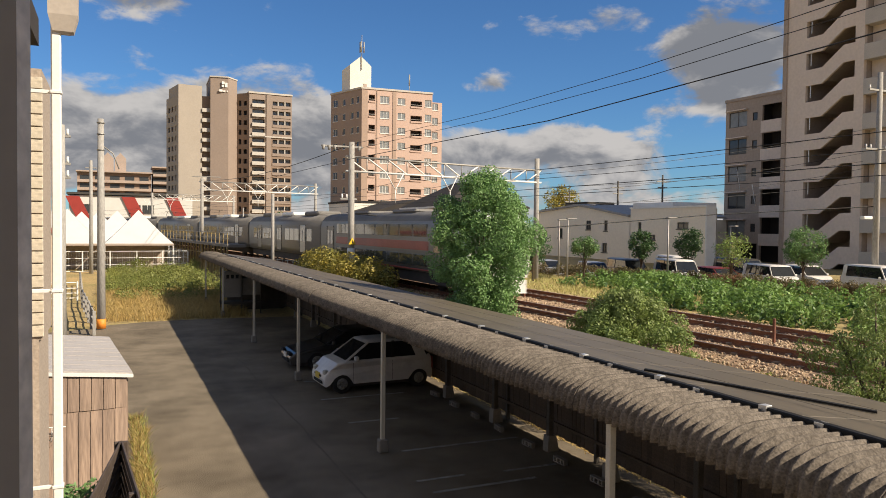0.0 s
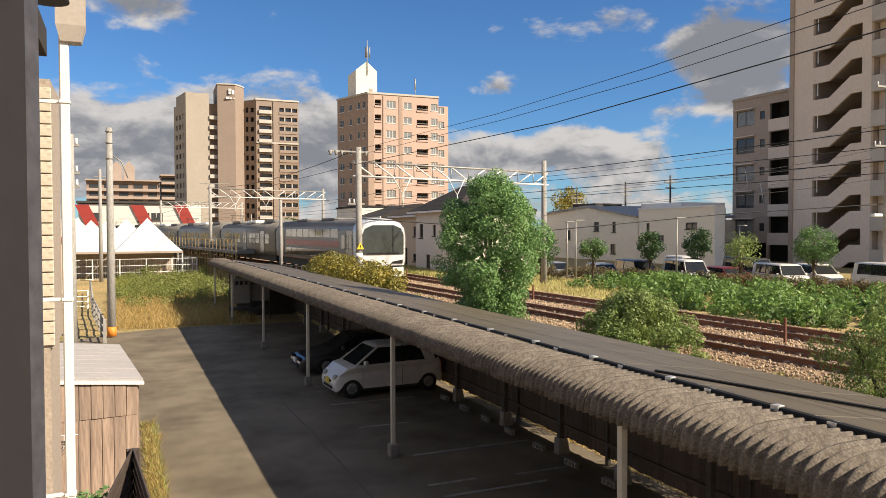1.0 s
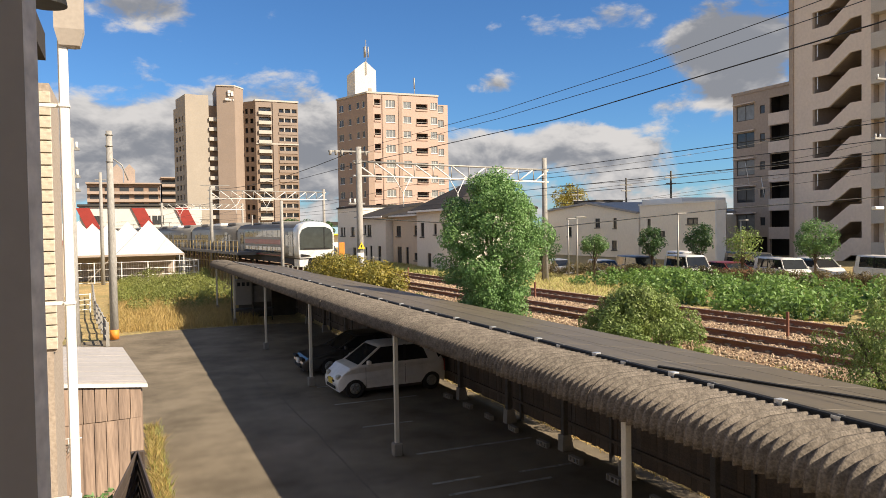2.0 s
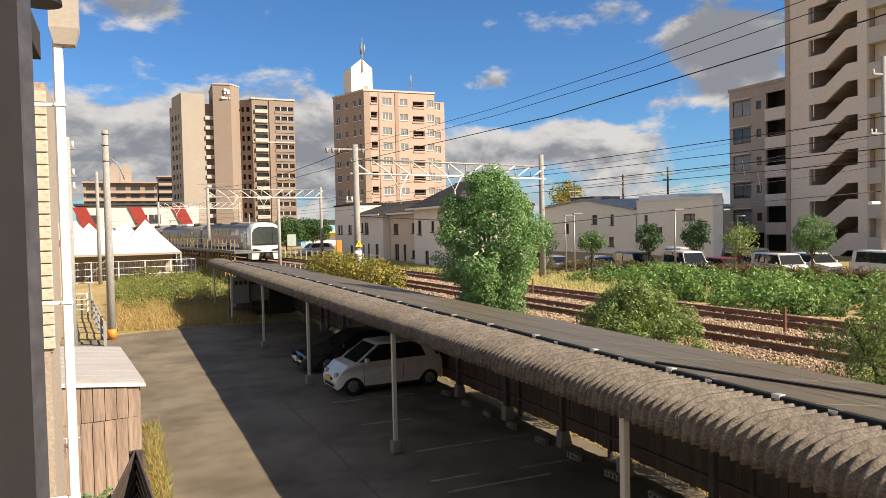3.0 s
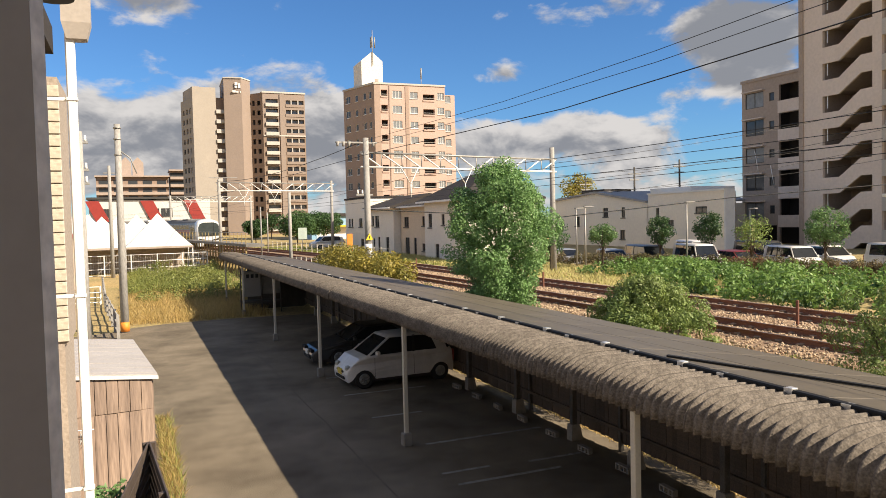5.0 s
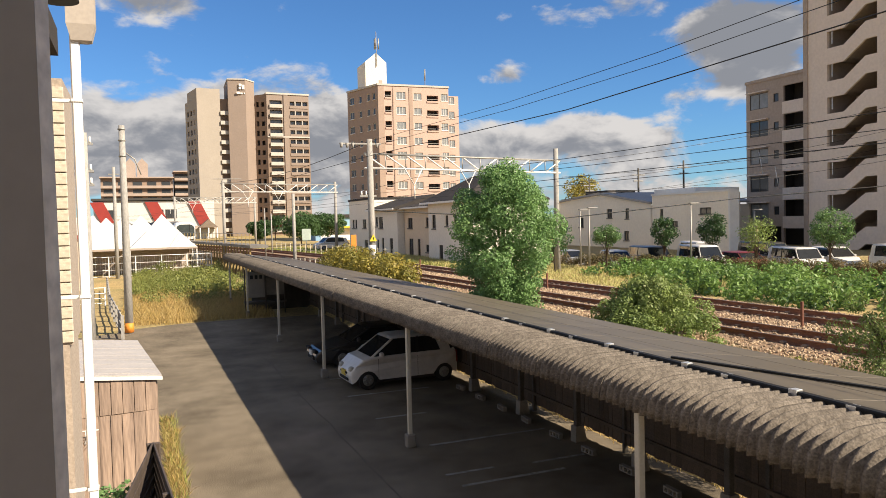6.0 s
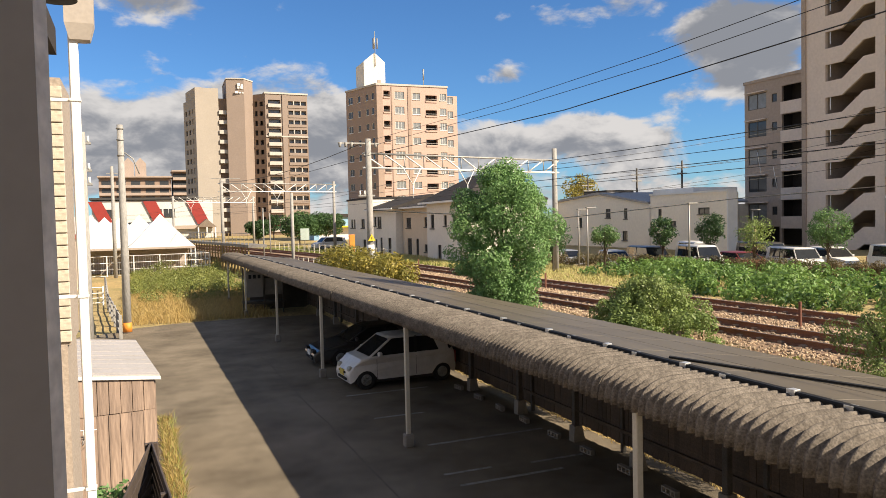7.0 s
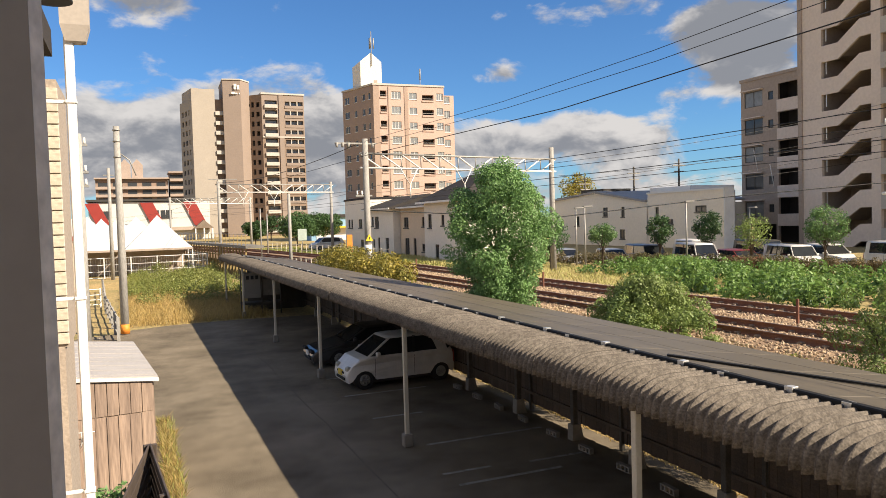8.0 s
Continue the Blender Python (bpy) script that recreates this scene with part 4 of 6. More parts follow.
def build_warehouse():
    t = thing("warehouse", (48.0, 79.0, 1.4), 0, "low cream warehouse with a shallow gabled roof", "warehouse")
    f = face_matrix((0, 0, 0), -90)
    L1 = 18.2
    H = [(0, 5.15), (9.2, 5.85), (L1, 4.55)]
    wins = [(5.0, 5.9, 2.2, 3.3), (10.6, 11.5, 3.2, 4.2), (13.6, 14.5, 0.8, 1.8), (13.9, 14.5, 3.1, 4.2)]
    bm = bmesh.new()
    facade(bm, f, L1, 4.5, wins, 0.2)
    up = [f @ Vector(p) for p in ((0, 0, 4.5), (L1, 0, 4.5), (L1, 0, 4.55), (9.2, 0, 5.85), (0, 0, 5.15))]
    bm.faces.new([bm.verts.new(p) for p in up])
    part("front_wall", bm, WAREH, t)
    b = B(0.05, L1 - 0.05, -14, -0.22, 0, 4.4); b.transform(f)
    part("core", b, WAREH, t)
    for o in wins:
        window(t, f, *o, GLASS, DKSTEEL, 1)
    b = bmesh.new()
    vs = [(0, 5.15), (9.2, 5.85), (L1, 4.55), (L1, 4.75), (9.2, 6.08), (-0.2, 5.36)]
    pts = [[f @ Vector((u, o, v)) for u, v in vs] for o in (0.25, -14)]
    r0, r1 = [[b.verts.new(p) for p in q] for q in pts]
    for k in range(6):
        b.faces.new((r0[k], r0[(k + 1) % 6], r1[(k + 1) % 6], r1[k]))
    b.faces.new(r0); b.faces.new(r1[::-1])
    part("roof", b, mat("pale_grey_roof", (0.33, 0.32, 0.31), (0.27, 0.26, 0.25), 1, 0.6, 0.1), t)
    b = B(4.6, 9.0, -5, -1.2, 5.8, 6.35); b.transform(f)
    part("roof_monitor", b, ROOFTILE, t)
    t2 = thing("office_building", (48.0, 60.7, 1.4), 0, "white two-storey office building with small windows", "office building")
    L2 = 10.4
    wins = [(1.2, 1.7, 2.6, 4.0), (3.0, 3.8, 2.3, 2.8), (6.8, 8.3, 3.4, 4.0), (6.8, 9.0, 0.4, 0.7), (0.8, 1.5, 0.6, 1.6)]
    bm = bmesh.new()
    facade(bm, f, L2, 5.35, wins, 0.2)
    part("front_wall", bm, WAREH, t2)
    foot = [(0.22, -0.05), (9, -0.05), (9, -2.6), (1.1, -10.2), (0.22, -10.35)]
    part("core", prism(bmesh.new(), foot, "z", 0, 5.3), WAREH, t2)
    b = B(L2, L2 + 0.15, -1.1, 0.0, 0, 5.45); b.transform(f)
    part("end_wall", b, WHITE, t2)
    part("coping", prism(bmesh.new(), [(-0.1, 0.05), (9, 0.05), (9, -2.6), (1.1, -10.3), (-0.1, -10.6)], "z", 5.35, 5.5), WHITE, t2)
    for o in wins:
        window(t2, f, *o, GLASS, DKSTEEL, 1)
    b = B(-1.5, 4.5, -7, -1.5, 5.5, 6.0); b.transform(f)
    part("roof_box", b, WHITE, t2)


def house(name, at, L, D, He, Hr, wall, wins, label, hip=0.0, base=1.4):
    """A two-storey house whose long face looks at the line; ridge along its length."""
    t = thing(name, (at[0], at[1], base), 0, label, "house", "houses across the line")
    f = face_matrix((0, 0, 0), -90)
    bm = bmesh.new()
    facade(bm, f, L, He, wins, 0.15)
    part("front_wall", bm, wall, t)
    b = B(0.02, L, -D, -0.18, 0, He - 0.03); b.transform(f)
    part("core", b, wall, t)
    e = B(L, L + 0.06, -D, -0.0, 0, He); e.transform(f)
    part("end_wall", e, wall, t)
    b = bmesh.new()
    o = 0.55
    lo = [f @ Vector(p) for p in ((-o, o, He - 0.1), (L + o, o, He - 0.1), (L + o, -D - o, He - 0.1), (-o, -D - o, He - 0.1))]
    hi = [f @ Vector(p) for p in ((-o + hip, -D / 2, Hr), (L + o - hip, -D / 2, Hr))]
    th = Vector((0, 0, 0.16))
    v = [b.verts.new(p) for p in lo] + [b.verts.new(p + th) for p in lo] + [b.verts.new(p + th) for p in hi]
    for q in ((0, 1, 2, 3), (0, 1, 5, 4), (1, 2, 6, 5), (2, 3, 7, 6), (3, 0, 4, 7), (4, 5, 9, 8), (6, 7, 8, 9), (5, 6, 9), (7, 4, 8)):
        b.faces.new([v[i] for i in q])
    part("roof", b, ROOFTILE, t)
    b = B(-o, L + o, o + 0.002, o + 0.09, He - 0.14, He + 0.02); b.transform(f)
    part("gutter", b, WHITE, t)
    for w in wins:
        window(t, f, *w, GLASS, DKSTEEL, 1)
    return t


def build_houses():
    house("house", (23.8, 77.7), 8.4, 7.5, 4.7, 5.9, HOUSEW, [(1.3, 2.0, 2.9, 3.9), (2.4, 3.8, 2.7, 3.9), (5.9, 6.9, 0.2, 1.7), (1.6, 2.2, 0.4, 1.5), (3.3, 4.0, 0.2, 1.7)], "two-storey pale house with a dark tiled roof", 0.0)
    house("house", (24.5, 69.1), 8.2, 7.0, 4.7, 5.4, SALMONH, [(1.0, 2.3, 2.7, 3.7), (5.9, 6.6, 2.8, 3.7), (1.2, 2.4, 0.0, 1.7), (3.6, 4.3, 0.0, 1.7), (5.8, 6.6, 0.5, 1.2)], "two-storey buff house with a dark tiled roof", 0.0)
    house("house", (23.8, 60.8), 8.6, 6.4, 4.95, 7.0, HOUSEW, [(0.9, 1.7, 2.7, 3.9), (3.9, 4.5, 2.9, 3.8), (5.7, 6.4, 2.8, 3.9), (2.4, 3.2, 0.0, 1.3), (7.2, 7.8, 2.8, 3.6)], "two-storey grey house with a dark hipped tile roof", 3.4)
    t = thing("house", (23.8, 87.0, 1.4), 0, "flat-roofed grey house with small paired windows", "house", "houses across the line")
    f = face_matrix((0, 0, 0), -90)
    wins = [(1.3, 2.1, 2.7, 3.7), (2.5, 3.2, 2.7, 3.7), (5.6, 7.0, 2.7, 3.7), (6.2, 7.4, 0.2, 1.4)]
    bm = bmesh.new(); facade(bm, f, 9.1, 5.9, wins, 0.15)
    part("front_wall", bm, HOUSEW, t)
    b = B(0.02, 9.1, -8, -0.18, 0, 5.88); b.transform(f)
    part("core", b, HOUSEW, t)
    b = B(-0.1, 9.2, -8, 0.12, 5.9, 6.1); b.transform(f)
    part("parapet", b, ROOFTILE, t)
    for w in wins:
        window(t, f, *w, GLASS, DKSTEEL, 1)


def build_station():
    Y = 204.0
    white = mat("station_cladding", (0.60, 0.59, 0.565), (0.54, 0.53, 0.51), 0.6, 0.6, 0.03, finemix=0.05)
    brown = mat("brown_brick_tile", (0.30, 0.215, 0.165), (0.25, 0.18, 0.14), 0.3, 0.8, 0.05, fine=3, finemix=0.1)
    rail = mat("pinkish_balcony", (0.40, 0.315, 0.265), (0.35, 0.275, 0.23), 0.4, 0.7, 0)
    t = thing("station_building", (2.0, Y, 1.5), 0, "white station building with slanted red panels", "station")
    def b3(name, x0, x1, y0, y1, z0, z1, m, lab=""):
        return part(name, B(x0 - 2, x1 - 2, y0 - Y, y1 - Y, z0 - 1.5, z1 - 1.5), m, t, lab)
    bm = bmesh.new()
    f = face_matrix((-12, 0, 3.4), 0)
    wins = [(13.6, 16.4, 2.2, 4.4), (16.8, 19.6, 2.2, 4.4), (2.4, 5.0, 2.2, 4.4)]
    facade(bm, f, 29.0, 6.6, wins, 0.4)
    part("front_wall", bm, white, t)
    for w in wins:
        window(t, f, *w, GLASS, DKSTEEL, 4)
    b3("core", -9.9, 19, Y + 0.5, Y + 14, 1.5, 11.4, white)
    b3("roof_edge", -10.5, 13, Y - 0.6, Y + 14, 11.7, 12.25, mat("dark_fascia", (0.05, 0.048, 0.045), None, 1, 0.7, 0))
    b3("lower_band", -10.2, 19.4, Y - 0.8, Y - 0.1, 4.0, 4.9, GREYDK)
    for x0 in (-11.2, 1.5, 11.9):
        bm = bmesh.new()
        prism(bm, [(x0 - 1.6, 11.3 - 1.5), (x0 + 1.5, 11.3 - 1.5), (x0 + 4.4, 5.2 - 1.5), (x0 + 1.2, 5.2 - 1.5)], "y", -0.4, -0.05)
        part("red_panel", bm, RED, t, "slanted red cladding panel")
    # small gabled porch
    bm = bmesh.new()
    prism(bm, [(12.6, 2.9), (17.4, 2.9), (15.0, 5.0)], "y", -5, -1.2)
    part("porch_roof", bm, mat("brown_porch_roof", (0.22, 0.17, 0.13), None, 1, 0.8, 0), t)
    for x in (12.9, 15, 17.1):
        part("porch_post", B(x - 0.15, x + 0.15, -4.9, -4.6, 0, 2.9), WHITE, t)
    # brown stepped flats behind
    t2 = thing("apartment_block", (0, 300, 1.5), 0, "low brown apartment block with long balconies", "apartment building", "apartment blocks beyond the station")
    for x0, x1, h in ((-12.0, 13.2, 21.8), (13.8, 29.8, 24.1)):
        part("body", B(x0, x1, 0.9, 12, 0, h), brown, t2)
        k = 0
        while 1.2 + k * 2.9 < h - 1:
            part("balcony", B(x0, x1, -0.4, 0.9, 0.6 + k * 2.9, 1.6 + k * 2.9), rail, t2)
            for q in range(5):
                c = x0 + (x1 - x0) * (q + 0.5) / 5
                part("balcony_door", B(c - 1.6, c + 1.6, 0.82, 0.89, 1.65 + k * 2.9, 3.1 + k * 2.9), GLASS, t2)
            k += 1
        part("roof_slab", B(x0 - 0.4, x1 + 0.4, -0.6, 12, h, h + 0.5), rail, t2)
    for x0 in (-3.7, 0.6):
        bm = bmesh.new()
        prism(bm, [(x0, 22), (x0 + 3.9, 22), (x0 + 3.9, 27.2), (x0 + 1.9, 29.4), (x0, 27.2)], "y", 2, 9)
        part("stair_head", bm, rail, t2)


build_pink()
build_far_left()
build_right_block()
build_warehouse()
build_houses()
build_station()


# ---------- beside the camera ----------
def build_own_building():
    t = thing("wall_own", (-0.6, 4, 0), 0, "cream block-tiled outside wall of the building", "wall", kind="structure")
    part("side_wall", B(-12.0, -0.16, -2.6, 2.5, 0, 6.0), BASEW, t)
    part("base_wall", B(-0.9, 0.07, 2.5, 3.4, 0, 3.88), BASEW, t)
    part("upper_wall", B(-0.9, 0.095, 2.512, 3.4, 3.88, 5.98), BASEW, t)
    tile = bmesh.new()
    bbox(tile, 0.004, 0.296, -0.012, 0.012, 0.004, 0.092, 0.004)
    tm = mesh_of("tile", tile, TILEC)
    k, z = 0, 3.9
    while z < 5.9:
        x = -0.193 - (0.0 if k % 2 else 0.15)
        while x < 0.1:
            piece("tile", tm, t, pose(min(x, -0.193), 2.5, z) if x > -0.193 else pose(x, 2.5, z))
            x += 0.3
        z += 0.096
        k += 1
    # sloping verge with a toothed drip edge
    verge = mat("brown_verge", (0.30, 0.265, 0.235), (0.24, 0.21, 0.185), 2, 0.7, 0.1)
    bm = bmesh.new()
    prism(bm, [(-0.207, 5.62), (-0.163, 5.62), (-0.173, 5.28), (-0.180, 5.13), (-0.194, 5.13)], "y", 2.3, 2.42)
    part("verge", bm, verge, t)
    bm = bmesh.new()
    prism(bm, [(-0.162, 5.62), (-0.150, 5.62), (-0.162, 5.29), (-0.171, 5.27)], "y", 2.24, 2.42)
    part("verge_board", bm, verge, t)
    for i in range(26):
        k = i / 25
        x, z = -0.196 + 0.009 * k, 5.58 - 0.44 * k
        part("drip_tooth", B(x, x + 0.006, 2.285, 2.299, z, z + 0.009), GALV, t)
    part("roof_slab", B(-6, 0.0, -2.6, 3.5, 6.36, 6.6), ROOFTILE, t)
    # unseen room around the camera, added to keep sun off the window frame
    r = thing("wall_room", (0, -1.5, 0), 0, "unseen cream walls added behind the window to shade its frame", "wall", kind="structure")
    part("sun_block_panel", B(0.72, 0.86, -1.5, 1.95, 0, 7.2), CREAM, r)
    part("back_panel", B(-2.5, 0.72, -1.5, -1.36, 0, 7.2), CREAM, r)
    part("floor_slab", B(-2.5, 0.72, -1.36, 1.7, 3.0, 3.2), CREAM, r)
    f = thing("window_1", (-0.4, 1.0, 4.8), 0, "dark bronze window frame close to the lens", "window", kind="structure")
    part("stile", B(-0.5, 0.303, -0.06, -0.035, -1.6, 1.6), FRAMEB, f, "dark bronze frame")
    # pale bevel strip stands for the outdoor light along the frame
    part("stile_edge", prism(bmesh.new(), [(0.3032, -0.06), (0.3032, -0.036), (0.3145, -0.036)], "z", -1.6, 1.6), FRAMEL, f, "edge of the frame, coloured pale as if lit")
    p = thing("drain_pipe", (-0.328, 5.3, 0), 0, "white rain pipe with a hopper on the wall", "drain pipe")
    bm = bmesh.new()
    bbox(bm, -0.029, 0.029, -0.027, 0.027, 0.0, 6.06, 0.008)
    part("pipe", bm, WHITE, p)
    bm = bmesh.new()
    vs = []
    for z, w in ((5.99, 0.03), (6.0, 0.06), (6.1, 0.085), (6.62, 0.088)):
        vs.append([bm.verts.new((x * w + 0.042, y * w * 0.8, z)) for x, y in ((-1, -1), (1, -1), (1, 1), (-1, 1))])
    for a, b in zip(vs, vs[1:]):
        for i in range(4):
            bm.faces.new((a[i], a[(i + 1) % 4], b[(i + 1) % 4], b[i]))
    bm.faces.new(vs[0]); bm.faces.new(vs[-1])
    part("hopper", bm, mat("grey_hopper", (0.42, 0.37, 0.32), (0.38, 0.335, 0.29), 2, 0.6, 0.03, finemix=0.08), p, "grey-brown rain hopper")
    for z in (5.62, 4.36, 3.1):
        bm = bmesh.new()
        bbox(bm, -0.25, -0.03, -0.01, 0.01, z - 0.012, z + 0.012, 0.003)
        bbox(bm, -0.034, 0.034, -0.034, 0.034, z - 0.01, z + 0.01, 0.003)
        part("bracket", bm, WHITE, p)
    bm = bmesh.new()
    bmesh.ops.create_cone(bm, cap_ends=True, segments=20, radius1=0.1, radius2=0.08, depth=0.12, matrix=Matrix.Translation((-0.33, 4.2, 6.01)))
    bbox(bm, -0.6, -0.33, 4.17, 4.23, 6.03, 6.07, 0.01)
    solo("wall_lamp", bm, BLACK, "black wall lamp under the eaves", "lamp")


def build_shed():
    t = thing("shed", (-1.25, 13.55, 0), 5.0, "weathered wooden shed with a pale sheet roof", "shed")
    W, D = 1.46, 4.35
    rng = random.Random(4)
    n = 8
    for i in range(n):
        x0 = i * W / n
        top = 2.34 - 0.16 * i / n
        for z0, z1, o in ((0.0, 1.66, 0.0), (1.64, top - 0.03, -0.014)):
            bm = bmesh.new()
            bbox(bm, x0 + 0.004, x0 + W / n - 0.004, o + rng.uniform(-0.006, 0.004), o + 0.022, z0, z1, 0.004)
            part("board", bm, WOODSIDE, t)
        bm = bmesh.new()
        box(bm, x0 - 0.014, x0 + 0.014, -0.012, 0.0, 0.0, 1.63)
        part("cover_strip", bm, WOODSIDE, t)
    part("inner_wall", B(0.02, W - 0.02, 0.03, D, 0, 2.12), DARKWOOD, t)
    for i in range(22):
        part("side_board", B(W, W + 0.02, 0.03 + i * 0.197, 0.222 + i * 0.197, 0, 2.12), WOODSIDE, t)
    bm = bmesh.new()
    prism(bm, [(-0.09, 2.375), (W + 0.09, 2.205), (W + 0.09, 2.235), (-0.09, 2.405)], "y", -0.03, D + 0.1)
    part("roof", bm, ROOFSHEET, t, "pale painted flat sheet roof")
    for i in range(9):
        bm = bmesh.new()
        prism(bm, [(-0.09, 2.406), (W + 0.09, 2.236), (W + 0.09, 2.243), (-0.09, 2.413)], "y", 0.1 + i * 0.5, 0.13 + i * 0.5)
        part("roof_seam", bm, ROOFSHEET, t)
    bm = bmesh.new()
    prism(bm, [(-0.1, 2.32), (W + 0.1, 2.15), (W + 0.1, 2.206), (-0.1, 2.376)], "y", -0.055, -0.032)
    part("fascia", bm, WHITE, t)
    bm = bmesh.new()
    bbox(bm, -0.14, -0.04, -0.08, 0.0, 0, 2.33, 0.01)
    part("corner_post", bm, CREAM, t)
    # hangers on a rail beside the post
    h = thing("clothes_hangers", (-1.02, 13.42, 1.15), 5, "white wire hangers on a rail by the shed", "hangers")
    bm = bmesh.new()
    tube(bm, [(-0.12, 0, 0.32), (0.3, 0, 0.3)], 0.01, 5)
    part("rail", bm, WHITE, h)
    for i in range(5):
        bm = bmesh.new()
        x = -0.02 + i * 0.06
        tube(bm, [(x, 0, 0.31), (x, 0.0, 0.26), (x - 0.02, -0.18, 0.12), (x + 0.02, 0.16, 0.12), (x, 0, 0.26)], 0.006, 4)
        part("hanger", bm, WHITE, h)
    # dark slatted screen, folded at a corner
    for nm, a, b in (("left", (0.09, 10.5), (-0.55, 6.2)), ("right", (0.09, 10.5), (0.36, 6.4))):
        va, vb = Vector((*a, 0)), Vector((*b, 0))
        d = vb - va
        f = thing("slat_screen", (a[0], a[1], 0), math.degrees(math.atan2(d.y, d.x)), "dark brown slatted garden screen", "fence", "garden screens")
        for i in range(13):
            bm = bmesh.new()
            bbox(bm, 0.05, d.length, -0.012, 0.012, 0.12 + i * 0.142, 0.242 + i * 0.142, 0.004)
            part("slat", bm, DARKWOOD, f)
        for u in (0.0, d.length / 2, d.length):
            bm = bmesh.new()
            bbox(bm, u - 0.035, u + 0.035, 0.014 if nm == "left" else -0.084, 0.084 if nm == "left" else -0.014, 0, 1.92, 0.006)
            part("screen_post", bm, DARKWOOD, f)


# ---------- cars ----------
def wheel(parent, x, y, r, w, hub=None):
    bm = bmesh.new()
    for a, b, c in ((-w / 2, w / 2, r),):
        tube(bm, [(0, a, 0), (0, a + 0.02, 0)], c * 0.93, 20, c, cap=True)
        tube(bm, [(0, a + 0.02, 0), (0, b - 0.02, 0)], c, 20, cap=False)
        tube(bm, [(0, b - 0.02, 0), (0, b, 0)], c, 20, c * 0.93, cap=True)
    ob = part("wheel", bm, RUBBER, parent)
    ob.matrix_basis = pose(x, y, r)
    s = -1 if y < 0 else 1
    bm = bmesh.new()
    tube(bm, [(0, s * (w / 2 - 0.01), 0), (0, s * (w / 2 + 0.008), 0)], r * 0.62, 18, r * 0.55)
    tube(bm, [(0, s * (w / 2), 0), (0, s * (w / 2 + 0.025), 0)], r * 0.16, 10)
    for k in range(6):
        a = k * math.pi / 3
        tube(bm, [(r * 0.2 * math.cos(a), s * (w / 2 + 0.012), r * 0.2 * math.sin(a)), (r * 0.52 * math.cos(a), s * (w / 2 + 0.01), r * 0.52 * math.sin(a))], 0.028, 5)
    part("rim", bm, hub or HUB, ob)


def car(name, at, rz, paint, L, W, H, wb, hood, belt, label, group="", kind="hatch", r=0.28, plate=True):
    """A car, nose along -x. hood: length of the bonnet; belt: height of the window line."""
    t = thing(name, at, rz, label, "car", group)
    half, hl = W / 2, L / 2
    fx, rx = -wb / 2, wb / 2
    z0 = 0.18
    hx = -hl + hood                       # foot of the windscreen
    nose = belt - 0.22 if kind != "van" else belt - 0.12

    def arch(cx):
        return [(cx - (r + 0.07) * math.cos(a), r + (r + 0.07) * math.sin(a) - 0.02) for a in [math.pi * k / 8 for k in range(9)]]
    tail = hl
    side = [(-hl + 0.05, z0 + 0.02), (-hl, 0.42), (-hl + 0.03, nose - 0.16), (-hl + 0.16, nose - 0.02), (hx - 0.25 if hood > 0.5 else hx, belt - 0.05), (hx, belt), (tail - 0.12, belt + 0.04), (tail - 0.03, belt - 0.1), (tail, 0.5), (tail - 0.05, z0 + 0.03)]
    if kind == "sedan":
        side = [(-hl + 0.05, z0 + 0.02), (-hl, 0.42), (-hl + 0.03, nose - 0.12), (-hl + 0.2, nose), (hx, belt), (hl - 0.85, belt + 0.02), (hl - 0.1, belt), (hl, belt - 0.15), (hl, 0.45), (hl - 0.05, z0 + 0.03)]
    ring = side + [p for p in reversed(arch(rx)) if p[1] > z0] + [p for p in reversed(arch(fx)) if p[1] > z0]
    ring = side + [(x, max(z, z0)) for x, z in reversed(arch(rx))] + [(x, max(z, z0)) for x, z in reversed(arch(fx))]
    bm = bmesh.new()
    prism(bm, ring, "y", -half, half)
    edges = [e for e in bm.edges if abs(e.verts[0].co.y) > half - 1e-4 and abs(e.verts[1].co.y) > half - 1e-4 and e.verts[0].co.y * e.verts[1].co.y > 0 and min(e.verts[0].co.z, e.verts[1].co.z) > 0.3]
    bmesh.ops.bevel(bm, geom=edges, offset=0.07, segments=3, affect="EDGES", profile=0.6)
    for v in bm.verts:          # nose and tail rounded in plan
        k = max(0.0, (abs(v.co.x) - (hl - 0.55)) / 0.55)
        v.co.y *= 1 - 0.16 * k * k
    body = part("body", bm, paint, t)
    part("underbody", B(-hl + 0.25, hl - 0.25, -half + 0.12, half - 0.12, 0.16, 0.55), UNDER, t)
    # cabin
    sl = {"hatch": (0.72, 0.28), "van": (0.5, 0.12), "sedan": (0.75, 0.6)}[kind]
    cx0, cx1 = hx, (hl - 0.1 if kind != "sedan" else hl - 0.75)
    tx0, tx1 = cx0 + sl[0], cx1 - sl[1]
    wb0, wt = half - 0.07, half - 0.2
    zb, zt = belt - 0.02, H
    bm = bmesh.new()
    mid = (zb + zt) / 2
    rings = []
    for z, x0, x1, w in ((zb, cx0, cx1, wb0), (zb + (zt - zb) * 0.85, cx0 + (tx0 - cx0) * 0.88, cx1 - (cx1 - tx1) * 0.8, wt + 0.035), (zt - 0.02, tx0 + 0.05, tx1 - 0.05, wt - 0.06)):
        rings.append([bm.verts.new(p) for p in ((x0, -w * 0.9, z), (x0 + 0.1, -w, z), (x1 - 0.1, -w, z), (x1, -w * 0.88, z), (x1, w * 0.88, z), (x1 - 0.1, w, z), (x0 + 0.1, w, z), (x0, w * 0.9, z))])
    for a, b in zip(rings, rings[1:]):
        for i in range(8):
            bm.faces.new((a[i], a[(i + 1) % 8], b[(i + 1) % 8], b[i]))
